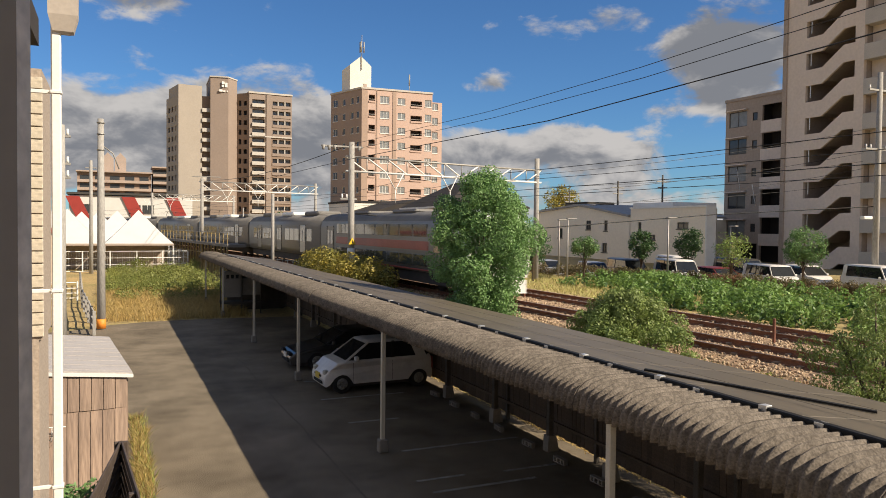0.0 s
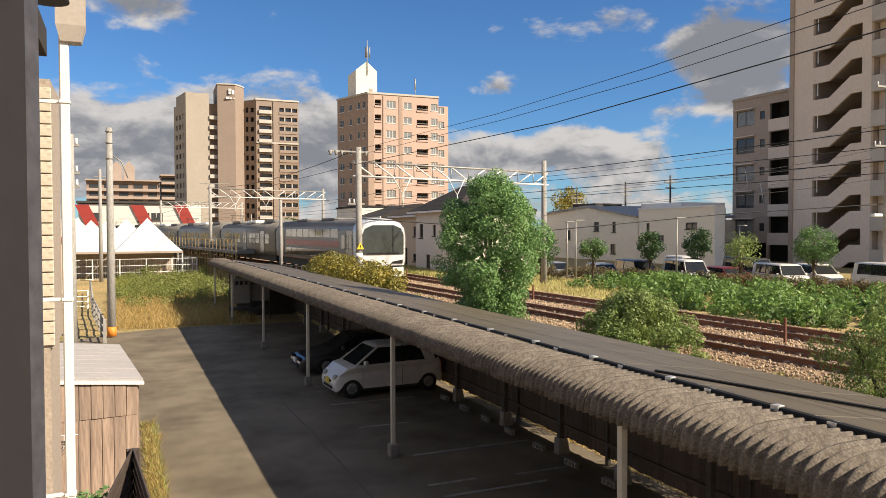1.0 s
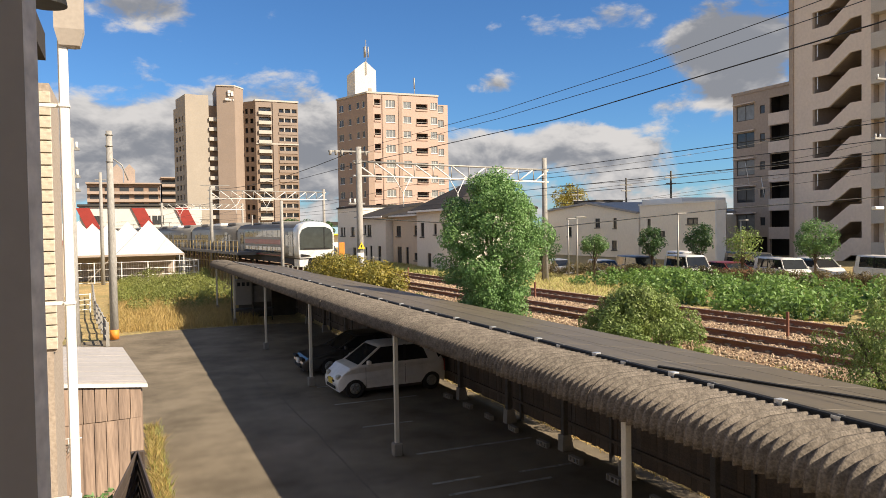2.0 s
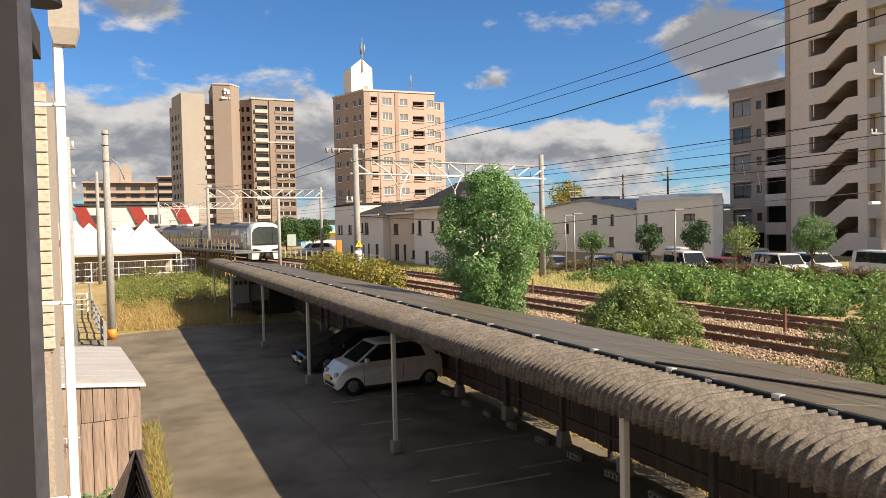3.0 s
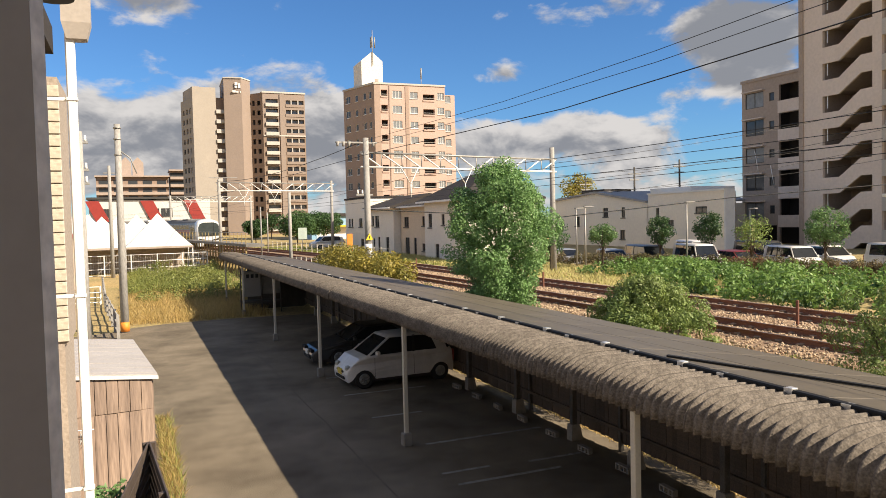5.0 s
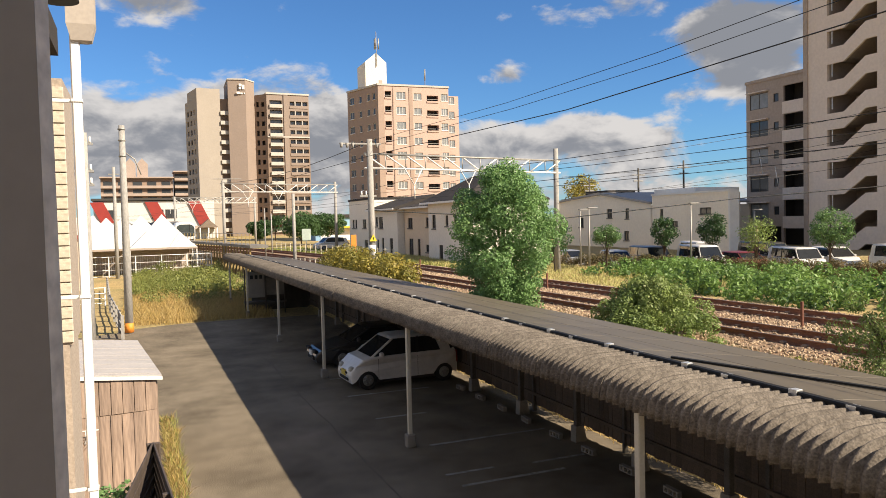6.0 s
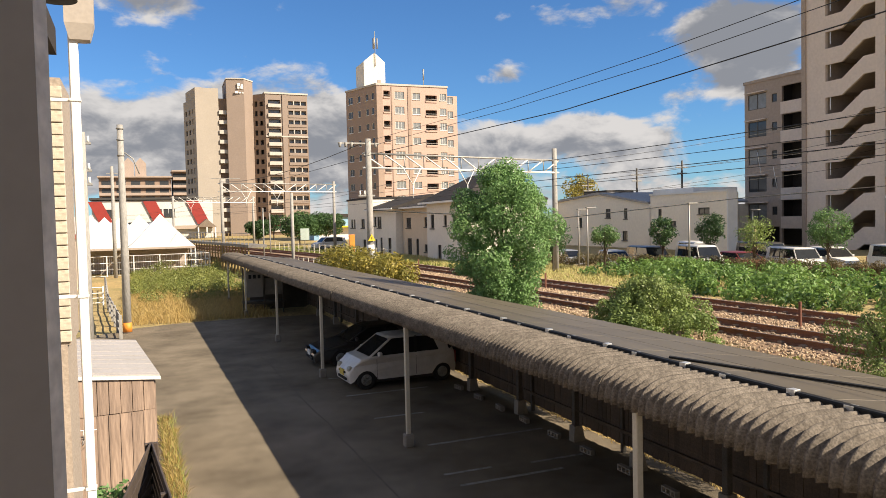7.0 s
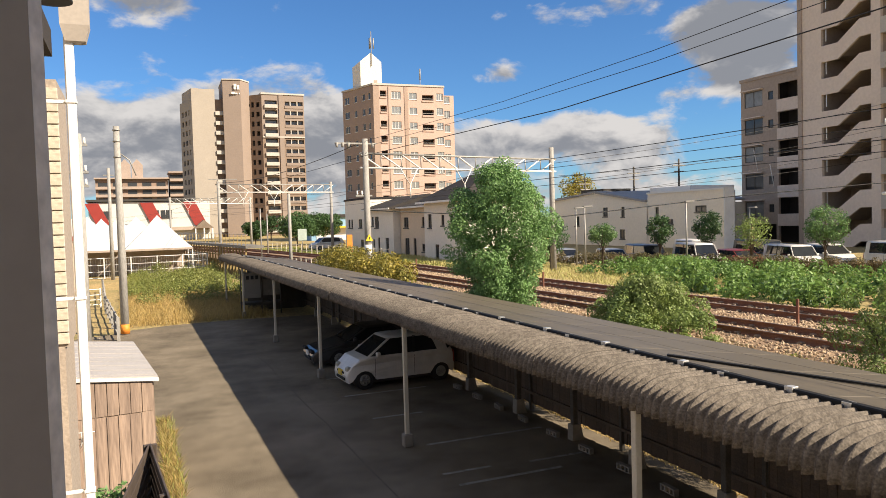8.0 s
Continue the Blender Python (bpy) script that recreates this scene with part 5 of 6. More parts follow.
    bm.faces.new(rings[0]); bm.faces.new(rings[-1])
    part("glasshouse", bm, CARGLASS, t, "dark car windows")
    # roof skin
    bm = bmesh.new()
    rs = []
    for z, e in ((zb + (zt - zb) * 0.86, 0.012), (zt - 0.03, -0.035), (zt, -0.16)):
        x0, x1, w = cx0 + (tx0 - cx0) * 0.88 - e, cx1 - (cx1 - tx1) * 0.8 + e, wt + 0.035 + e
        rs.append([bm.verts.new(p) for p in ((x0, -w * 0.9, z), (x0 + 0.1, -w, z), (x1 - 0.1, -w, z), (x1, -w * 0.88, z), (x1, w * 0.88, z), (x1 - 0.1, w, z), (x0 + 0.1, w, z), (x0, w * 0.9, z))])
    for a, b in zip(rs, rs[1:]):
        for i in range(8):
            bm.faces.new((a[i], a[(i + 1) % 8], b[(i + 1) % 8], b[i])).smooth = True
    bm.faces.new(rs[-1]).smooth = True
    part("roof", bm, paint, t)
    for s in (-1, 1):
        for i, (xa, xb, wdt) in enumerate(((cx0, tx0, 0.045), ((cx0 + cx1) / 2 + 0.1, (cx0 + cx1) / 2 + 0.14, 0.04), (cx1 - (0.3 if kind != "sedan" else 0.1), tx1 - (0.22 if kind != "sedan" else 0.05), 0.09 if kind == "sedan" else 0.17))):
            bm = bmesh.new()
            zt2 = zb + (zt - zb) * 0.9
            pts = [(xa - wdt, s * (wb0 + 0.012), zb), (xa + wdt, s * (wb0 + 0.012), zb), (xb + wdt, s * (wt + 0.04), zt2), (xb - wdt, s * (wt + 0.04), zt2)]
            q = [bm.verts.new(p) for p in pts] + [bm.verts.new((p[0], p[1] - s * 0.03, p[2])) for p in pts]
            for f in ((0, 1, 2, 3), (4, 5, 6, 7), (0, 1, 5, 4), (1, 2, 6, 5), (2, 3, 7, 6), (3, 0, 4, 7)):
                bm.faces.new([q[k] for k in f])
            part("pillar", bm, paint if i != 1 else BLACK, t)
        bm = bmesh.new()
        bbox(bm, cx0 + 0.22, cx0 + 0.34, s * (half + 0.06) - 0.07, s * (half + 0.06) + 0.07, belt + 0.0, belt + 0.13, 0.025)
        part("mirror", bm, paint, t)
        bm = bmesh.new()
        bbox(bm, 0.28, 0.46, s * half - 0.012, s * half + 0.012, belt - 0.14, belt - 0.11, 0.006)
        part("door_handle", bm, paint, t)
        # shut line of the door
        part("shut_line", B((cx0 + cx1) / 2 + 0.08, (cx0 + cx1) / 2 + 0.09, s * half - 0.002, s * half + 0.002, 0.3, belt - 0.06), BLACK, t)
        part("shut_line", B(cx0 + 0.2, cx0 + 0.21, s * half - 0.002, s * half + 0.002, 0.3, belt - 0.06), BLACK, t)
        bm = bmesh.new()
        y1 = s * (half * 0.86 - 0.04)
        if kind != "sedan":
            bbox(bm, -hl + 0.03, -hl + 0.26, min(y1, y1 - s * 0.25), max(y1, y1 - s * 0.25), nose - 0.2, nose - 0.04, 0.03)
            part("headlight", bm, LAMPGL, t)
        else:
            bbox(bm, -hl - 0.01, -hl + 0.1, min(y1, y1 - s * 0.4), max(y1, y1 - s * 0.4), 0.5, 0.6, 0.01)
            part("front_indicator", bm, BLACK, t)
        bm = bmesh.new()
        bbox(bm, hl - 0.1, hl + 0.005, s * (half - 0.16) - 0.06, s * (half - 0.16) + 0.06, belt - 0.42, belt - 0.05, 0.02)
        part("tail_lamp", bm, TRRED, t)
        for x in (fx, rx):
            wheel(t, x, s * (half - 0.1), r, 0.17)
    bm = bmesh.new()
    bbox(bm, -hl - 0.008, -hl + 0.05, -half * 0.42, half * 0.42, nose - 0.26, nose - 0.2, 0.01)
    part("grille", bm, BLACK, t)
    bm = bmesh.new()
    bbox(bm, -hl - 0.012, -hl + 0.05, -half * 0.5, half * 0.5, 0.26, 0.34, 0.01)
    part("lower_grille", bm, BLACK, t)
    if plate:
        part("number_plate", B(-hl - 0.02, -hl + 0.02, -0.165, 0.165, 0.38, 0.545), PLATE if kind == "hatch" else WHITE, t, "plain number plate")
    return t


def build_cars():
    car("car", (7.1, 20.95, 0), 2.5, WHITECAR, 3.4, 1.47, 1.46, 2.39, 0.62, 0.92, "small white hatchback parked under the carport")
    car("car", (7.4, 24.6, 0), 0, BLACKCAR, 4.3, 1.68, 1.28, 2.52, 1.15, 0.82, "low black coupe parked in the shade under the carport", kind="sedan", r=0.3)
    g = "cars in the lot behind the hedge"
    lot = [((29.7, 47.2), -16, SILVERCAR, "hatch", 3.9, 1.46, "silver hatchback in the lot behind the hedge"),
           ((31.0, 43.2), -19, SILVERCAR, "hatch", 3.9, 1.5, "pale grey hatchback in the lot behind the hedge"),
           ((33.4, 42.6), -14, BLACKCAR, "van", 4.5, 1.75, "dark van in the lot behind the hedge"),
           ((34.4, 38.6), -16, WHITECAR, "van", 4.4, 1.9, "white minivan in the lot behind the hedge"),
           ((37.8, 42.6), -18, WHITECAR, "van", 4.4, 1.95, "white van standing in the back row of the lot"),
           ((35.95, 36.4), -15, REDCAR, "hatch", 3.9, 1.42, "dark red hatchback in the lot behind the hedge"),
           ((39.6, 38.2), -13, BLACKCAR, "van", 4.6, 1.95, "black minivan in the back row of the lot"),
           ((37.6, 33.8), -20, WHITECAR, "van", 4.5, 1.75, "white people carrier nosed up to the hedge"),
           ((41.6, 34.4), -17, WHITECAR, "hatch", 3.7, 1.6, "white hatchback in the lot beside a small tree"),
           ((41.9, 29.8), -15, WHITECAR, "van", 4.4, 1.85, "white van near the end of the lot"),
           ((44.0, 30.5), -16, SILVERCAR, "van", 4.4, 1.75, "pale wagon near the end of the lot")]
    for (x, y), rz, paint, kind, L, H, lab in lot:
        car("car", (x, y, ground_z(x, y) - 0.02), rz + 90, paint, L, 1.66, H * 0.93, L * 0.62, 0.75 if kind == "hatch" else 0.55, 0.88 if kind == "hatch" else 0.98, lab, g, kind, 0.3, False)
    car("car", (22.6, 92.0, 1.4), 12, WHITECAR, 4.4, 1.68, 1.6, 2.6, 0.8, 0.98, "white car waiting on the road by the crossing", "", "hatch", 0.3, False)


# ---------- poles, gantries, wires ----------
def pole(name, x, y, z0, z1, r0, r1, label, material=None, category="utility pole", group=""):
    t = thing(name, (x, y, z0), 0, label, category, group)
    bm = bmesh.new()
    tube(bm, [(0, 0, -0.2), (0, 0, (z1 - z0) * 0.5), (0, 0, z1 - z0)], r0, 14, r1)
    part("shaft", bm, material or POLE_C, t)
    return t


def arm(t, x0, x1, y, z, r=0.05, ins=()):
    bm = bmesh.new()
    bbox(bm, x0, x1, y - r, y + r, z - r, z + r, 0.01)
    a = part("crossarm", bm, GALV, t)
    for x in ins:
        bm = bmesh.new()
        tube(bm, [(x, y, z + r), (x, y, z + r + 0.08), (x, y, z + r + 0.1), (x, y, z + r + 0.22)], 0.05, 8, 0.04)
        part("insulator", bm, WHITE, a)


def truss(t, a, b, h, n=11):
    """A lattice beam from a to b in its thing's space."""
    a, b = Vector(a), Vector(b)
    up = Vector((0, 0, h))
    for o in (Vector((0, 0, 0)), up):
        bm = bmesh.new(); tube(bm, [a + o, b + o], 0.06, 6)
        part("chord", bm, WHITE if o.z == 0 else GALV, t)
    for i in range(n):
        p, q = a.lerp(b, i / n), a.lerp(b, (i + 1) / n)
        bm = bmesh.new()
        lo, hi = (p, q + up) if i >= n / 2 else (q, p + up)
        tube(bm, [lo, hi], 0.045, 5)
        part("diagonal", bm, WHITE, t)
        if i:
            bm = bmesh.new(); tube(bm, [p, p + up], 0.03, 5)
            part("upright", bm, GALV, t)


def gantry(x0, y0, x1, y1, z1, zb, h, label):
    gz = 1.3
    t = thing("catenary_gantry", (x0, y0, gz), 0, label, "railway gantry", "railway gantries")
    for px, py in ((0, 0), (x1 - x0, y1 - y0)):
        bm = bmesh.new()
        tube(bm, [(px, py, -0.3), (px, py, z1 - gz)], 0.19, 12, 0.15)
        part("mast", bm, POLE_C, t)
    truss(t, (-0.3, 0, zb - gz), (x1 - x0 + 0.3, y1 - y0, zb - gz), h)
    for u in (xc(y0) - x0, xc(y0) + 3.2 - x0):
        bm = bmesh.new()
        tube(bm, [(u + 0.5, 0.1, zb - gz), (u, 0, zb - gz - 0.9), (u - 0.5, 0.1, zb - gz)], 0.035, 5)
        tube(bm, [(u, 0, zb - gz - 0.9), (u, 0, zb - gz - 1.6)], 0.03, 5)
        part("wire_hanger", bm, WHITE, t)
    return t


def wire(pts, r, sag=0.0, label="thin black overhead power cable", group="overhead cables"):
    bm = bmesh.new()
    path = []
    for a, b in zip(pts, pts[1:]):
        a, b = Vector(a), Vector(b)
        for k in range(12):
            s = k / 12
            path.append(a.lerp(b, s) - Vector((0, 0, 4 * sag * s * (1 - s))))
    path.append(Vector(pts[-1]))
    tube(bm, path, r, 5)
    solo("cable", bm, WIRE, label, "cable", group)


def build_lines():
    t = pole("utility_pole", -0.5, 36.3, 0, 9.4, 0.19, 0.13, "grey concrete utility pole with an orange foot sleeve")
    bm = bmesh.new(); tube(bm, [(0, 0, 0.05), (0, 0, 0.48)], 0.2, 14, 0.197)
    part("foot_sleeve", bm, ORANGE, t, "orange plastic sleeve")
    bm = bmesh.new(); tube(bm, [(0.1, 0, 8.2), (0.5, 0.1, 7.9), (0.75, 0.1, 7.2)], 0.03, 6)
    part("lamp_bracket", bm, GALV, t)
    for z in (8.0, 8.7, 9.2):
        bm = bmesh.new(); tube(bm, [(0, 0, z), (0, 0, z + 0.06)], 0.165, 12)
        part("band", bm, GALV, t)
    t = pole("utility_pole", -1.9, 76.8, 0, 10.6, 0.19, 0.14, "slim concrete utility pole in front of the marquee")
    arm(t, -0.5, 0.5, 0, 9.9)
    t = pole("utility_pole", -1.75, 30.0, 0, 8.3, 0.2, 0.17, "thick concrete utility pole with crossarms beside the shed")
    for z in (6.4, 6.9, 7.9):
        arm(t, -1.0, 0.35, 0, z, 0.045, (-0.85, -0.45, 0.25))
    g1 = gantry(11.3, 37.0, 24.3, 40.0, 9.1, 7.6, 0.75, "concrete-masted railway gantry with a white lattice beam")
    arm(g1, -1.6, 0.6, 0, 7.55, 0.045)
    for x in (-1.5, -1.2, -0.9, 0.4):
        bm = bmesh.new(); tube(bm, [(x, -0.02, 7.6), (x, 0.0, 7.45), (x, 0, 7.35)], 0.09, 8, 0.06)
        part("insulator", bm, POLE_C, g1)
    arm(g1, -0.6, 0.3, 0, 4.85, 0.045, (-0.5, -0.25))
    bm = bmesh.new(); prism(bm, [(-0.2, 2.5), (0.2, 2.5), (0, 2.86)], "y", -0.24, -0.21)
    s = part("warning_sign", bm, YELLOW, g1, "yellow triangular warning sign")
    bm = bmesh.new(); box(bm, -0.022, 0.022, -0.248, -0.242, 2.58, 2.72)
    part("sign_bar", bm, BLACK, s)
    bm = bmesh.new(); tube(bm, [(0, 0, 1.7), (0, 0, 2.3)], 0.197, 12)
    part("white_band", bm, WHITE, g1)
    g2 = gantry(8.4, 80.0, 21.1, 83.0, 9.5, 8.3, 0.85, "second railway gantry spanning the bend of the line")
    arm(g2, -1.0, 1.9, 0, 8.35, 0.04)
    arm(g2, -1.6, 0.6, 0, 6.2, 0.04)
    gantry(5.3, 118.0, 17.5, 121.0, 9.3, 8.3, 0.85, "far railway gantry near the platforms")
    pole("trackside_pole", 9.6, 49.0, 1.2, 6.8, 0.12, 0.1, "slender leaning trackside pole", POLE_C, "pole")
    pole("trackside_pole", 12.6, 76.0, 1.3, 5.9, 0.07, 0.06, "thin steel signal post beside the line", GALV, "pole")
    pole("trackside_pole", 11.0, 70.0, 1.3, 6.3, 0.07, 0.06, "thin steel signal post near the platform", GALV, "pole")
    t = pole("utility_pole", 42.9, 30.6, 1.4, 14.5, 0.2, 0.15, "tall concrete utility pole beside the car lot")
    arm(t, -1.2, 1.2, 0, 8.4, 0.06, (-1.1, -0.7, 0.7, 1.1))
    arm(t, -1.0, 1.0, 0, 12.0, 0.06, (-0.9, 0.9))
    bm = bmesh.new(); bbox(bm, -1.3, -0.5, -0.15, 0.15, 4.1, 4.3, 0.04)
    part("street_light", bm, WHITE, t)
    for x, y, z, lab in ((26.0, 39.0, 5.35, "grey lamp post with a flat head behind the hedge"), (30.5, 35.0, 5.45, "grey lamp post standing among the parked cars"), (37.1, 36.6, 5.0, "grey lamp post in front of the apartment wing"), (27.7, 42.6, 5.3, "grey lamp post near the warehouse")):
        t = thing("street_lamp", (x, y, 1.4), 0, lab, "street lamp", "lamp posts of the lot")
        bm = bmesh.new(); tube(bm, [(0, 0, 0), (0, 0, z - 1.45)], 0.06, 8, 0.045)
        part("post", bm, GALV, t)
        bm = bmesh.new(); bbox(bm, -0.1, 0.6, -0.1, 0.1, z - 1.43, z - 1.35, 0.02)
        part("lamp_head", bm, GALV, t)
    # power lines over the tracks
    wire([(11.3, 37, 8.98), (11.55, 22, 8.67), (11.65, 14.45, 8.69), (11.75, 10.4, 8.81), (12.0, -12, 9.6)], 0.009)
    wire([(11.7, 36.9, 8.8), (11.72, 22, 8.47), (11.75, 14.46, 8.45), (11.8, 9.85, 8.57), (12.0, -12, 9.3)], 0.009)
    wire([(4.75, 117.2, 7.2), (11.1, 36.5, 8.18), (11.87, 18.9, 7.98), (12.2, 9.0, 8.26), (12.5, -12, 9.2)], 0.015)
    wire([(11.3, 37, 9.0), (8.4, 80, 9.3)], 0.02, 0.6)
    wire([(11.3, 37, 5.4), (21.98, 36.35, 4.71), (33.7, 34.7, 5.69), (42.8, 30.7, 6.3)], 0.03)
    for a, b in (((24.3, 39.7, 8.1), (56.3, 41.5, 13.1)), ((24.6, 39.6, 6.9), (56.3, 41.5, 11.2)), ((24.7, 39.5, 6.2), (56.3, 41.5, 8.8)), ((24.4, 39.6, 5.9), (56.3, 41.5, 9.9)), ((24.5, 39.6, 7.3), (56.3, 41.5, 10.5))):
        wire([a, b], 0.013, 0.35)
    # contact and carrier wires of both tracks
    for off in (0.0, 3.2):
        for z, r in ((6.2, 0.011), (7.1, 0.011)):
            wire([(xc(y) + off, y, z) for y in (-10, 37, 58, 80, 100, 118, 160)], r, 0.25 if z > 7 else 0.0, "thin contact wire over the track", "contact wires")
    # aerials behind the warehouse
    for x, y, z0, z1, lab in ((55.0, 72.0, 0, 10.4, "dark utility pole behind the warehouse"), (60.0, 70.0, 0, 11.2, "grey utility pole behind the office"), (53.5, 80.0, 0, 9.6, "far utility pole behind the warehouse roof")):
        t = pole("utility_pole", x, y, 1.4, z1, 0.14, 0.1, lab, DKSTEEL)
        arm(t, -0.9, 0.9, 0, z1 - 2.2, 0.06)
        arm(t, -0.7, 0.7, 0, z1 - 2.9, 0.06)


# ---------- platform, marquee, fences ----------
def rail_fence(name, pts, h, spacing, rails, material, label, r=0.025, mesh=False, group=""):
    """Posts along a line with level bars."""
    t = thing(name, (pts[0][0], pts[0][1], ground_z(*pts[0]) - 0.02), 0, label, "fence", group)
    o = Vector((pts[0][0], pts[0][1], ground_z(*pts[0]) - 0.02))
    pm = mesh_of("fence_post", bbox(bmesh.new(), -r * 1.3, r * 1.3, -r * 1.3, r * 1.3, 0, h, 0.006), material)
    for a, b in zip(pts, pts[1:]):
        va, vb = Vector((a[0], a[1], ground_z(*a) - 0.02)), Vector((b[0], b[1], ground_z(*b) - 0.02))
        n = max(1, round((vb - va).length / spacing))
        for i in range(n + 1):
            p = va.lerp(vb, i / n) - o
            piece("fence_post", pm, t, Matrix.Translation(p))
        for z in rails:
            bm = bmesh.new()
            tube(bm, [va - o + Vector((0, 0, z)), vb - o + Vector((0, 0, z))], r * 0.75, 5)
            part("fence_bar", bm, material, t)
        if mesh:
            bm = bmesh.new()
            L = (vb - va).length
            k = 0.0
            while k < L:
                p = va.lerp(vb, k / L) - o
                tube(bm, [p + Vector((0, 0, rails[0])), p + Vector((0, 0, rails[-1]))], r * 0.15, 3, cap=False)
                k += 0.22
            part("fence_mesh", bm, material, t)
    return t


def build_platform():
    t = thing("platform", (9.0, 72.0, 1.4), 0, "raised station platform end on ochre steel legs", "platform", kind="structure")
    o = Vector((9.0, 72.0, 1.4))
    ys = [66 + 4 * i for i in range(28)]
    bm = bmesh.new()
    rows = [[bm.verts.new(Vector((xc(y) + a, y, z)) - o) for a, z in ((-3.3, 2.75), (-1.7, 2.75), (-1.7, 3.0), (-3.3, 3.0))] for y in ys]
    for a, b in zip(rows, rows[1:]):
        for i in range(4):
            bm.faces.new((a[i], a[(i + 1) % 4], b[(i + 1) % 4], b[i]))
    bm.faces.new(rows[0]); bm.faces.new(rows[-1][::-1])
    part("deck", bm, TRROOF, t)
    leg = mesh_of("leg", bbox(bmesh.new(), -0.07, 0.07, -0.07, 0.07, -1.4, 1.36, 0.01), OCHRE)
    y = 66.4
    while y < 130:
        piece("leg", leg, t, Matrix.Translation(Vector((xc(y) - 3.2, y, 1.4)) - o))
        y += 1.3
    bm = bmesh.new()
    tube(bm, [Vector((xc(y) - 3.25, y, 1.95)) - o for y in range(66, 131, 4)], 0.06, 5)
    part("leg_tie", bm, OCHRE, t)
    rail = mesh_of("rail_post", bbox(bmesh.new(), -0.03, 0.03, -0.03, 0.03, 0, 1.0, 0.006), OCHRE)
    y = 66.4
    while y < 130:
        piece("rail_post", rail, t, Matrix.Translation(Vector((xc(y) - 3.2, y, 3.0)) - o))
        y += 1.6
    for z in (3.5, 4.0):
        bm = bmesh.new()
        tube(bm, [Vector((xc(y) - 3.2, y, z)) - o for y in range(66, 131, 4)], 0.025, 5)
        part("handrail", bm, GALV, t)
    rail_fence("line_fence", [(xc(y) - 3.0, y) for y in (44, 52, 60, 65.5)], 1.15, 1.3, (0.35, 0.75, 1.1), CREAM, "low cream steel fence beside the track", 0.022)
    rail_fence("line_fence", [(xc(y) + 6.6, y) for y in (58, 70, 82, 94)], 1.1, 1.8, (0.4, 1.0), CREAM, "low pale fence along the road across the line", 0.03)
    # small things by the crossing
    def sign(name, x, y, w, h, z, m, lab, cat):
        t = thing(name, (x, y, 1.4), 0, lab, cat)
        bm = bmesh.new(); tube(bm, [(0, 0, 0), (0, 0, z + h - 1.4)], 0.05, 6)
        part("post", bm, GALV, t)
        bm = bmesh.new(); bbox(bm, -w / 2, w / 2, -0.1, -0.055, z - 1.4, z + h - 1.4, 0.02)
        part("board", bm, m, t)
    sign("sign_board", 17.4, 82.0, 1.0, 1.3, 2.9, mat("faded_sign", (0.42, 0.5, 0.45), None, 2, 0.6, 0), "pale green board on a post by the road", "sign")
    sign("sign_board", 19.2, 69.0, 0.55, 1.7, 1.9, ORANGE, "orange upright panel by the fence", "sign")
    sign("red_sign", 27.2, 160.0, 3.2, 1.8, 4.0, RED, "red shop sign in the distance", "sign")
    t = thing("shop", (36.5, 140.0, 1.4), 0, "low shop with a pale blue front", "shop")
    part("wall", B(-5, 6, 0, 8, 0, 4.4), mat("blue_front", (0.25, 0.42, 0.6), (0.2, 0.36, 0.52), 0.6, 0.7, 0), t)
    part("roof", B(-5.4, 6.4, -0.4, 8.4, 4.4, 5.0), ROOFTILE, t)
    part("awning", B(-5, 6, -1.4, -0.02, 2.4, 2.7), YELLOW, t)
    part("shutter", B(-4, 5, -0.06, -0.01, 0, 2.3), WHITE, t)


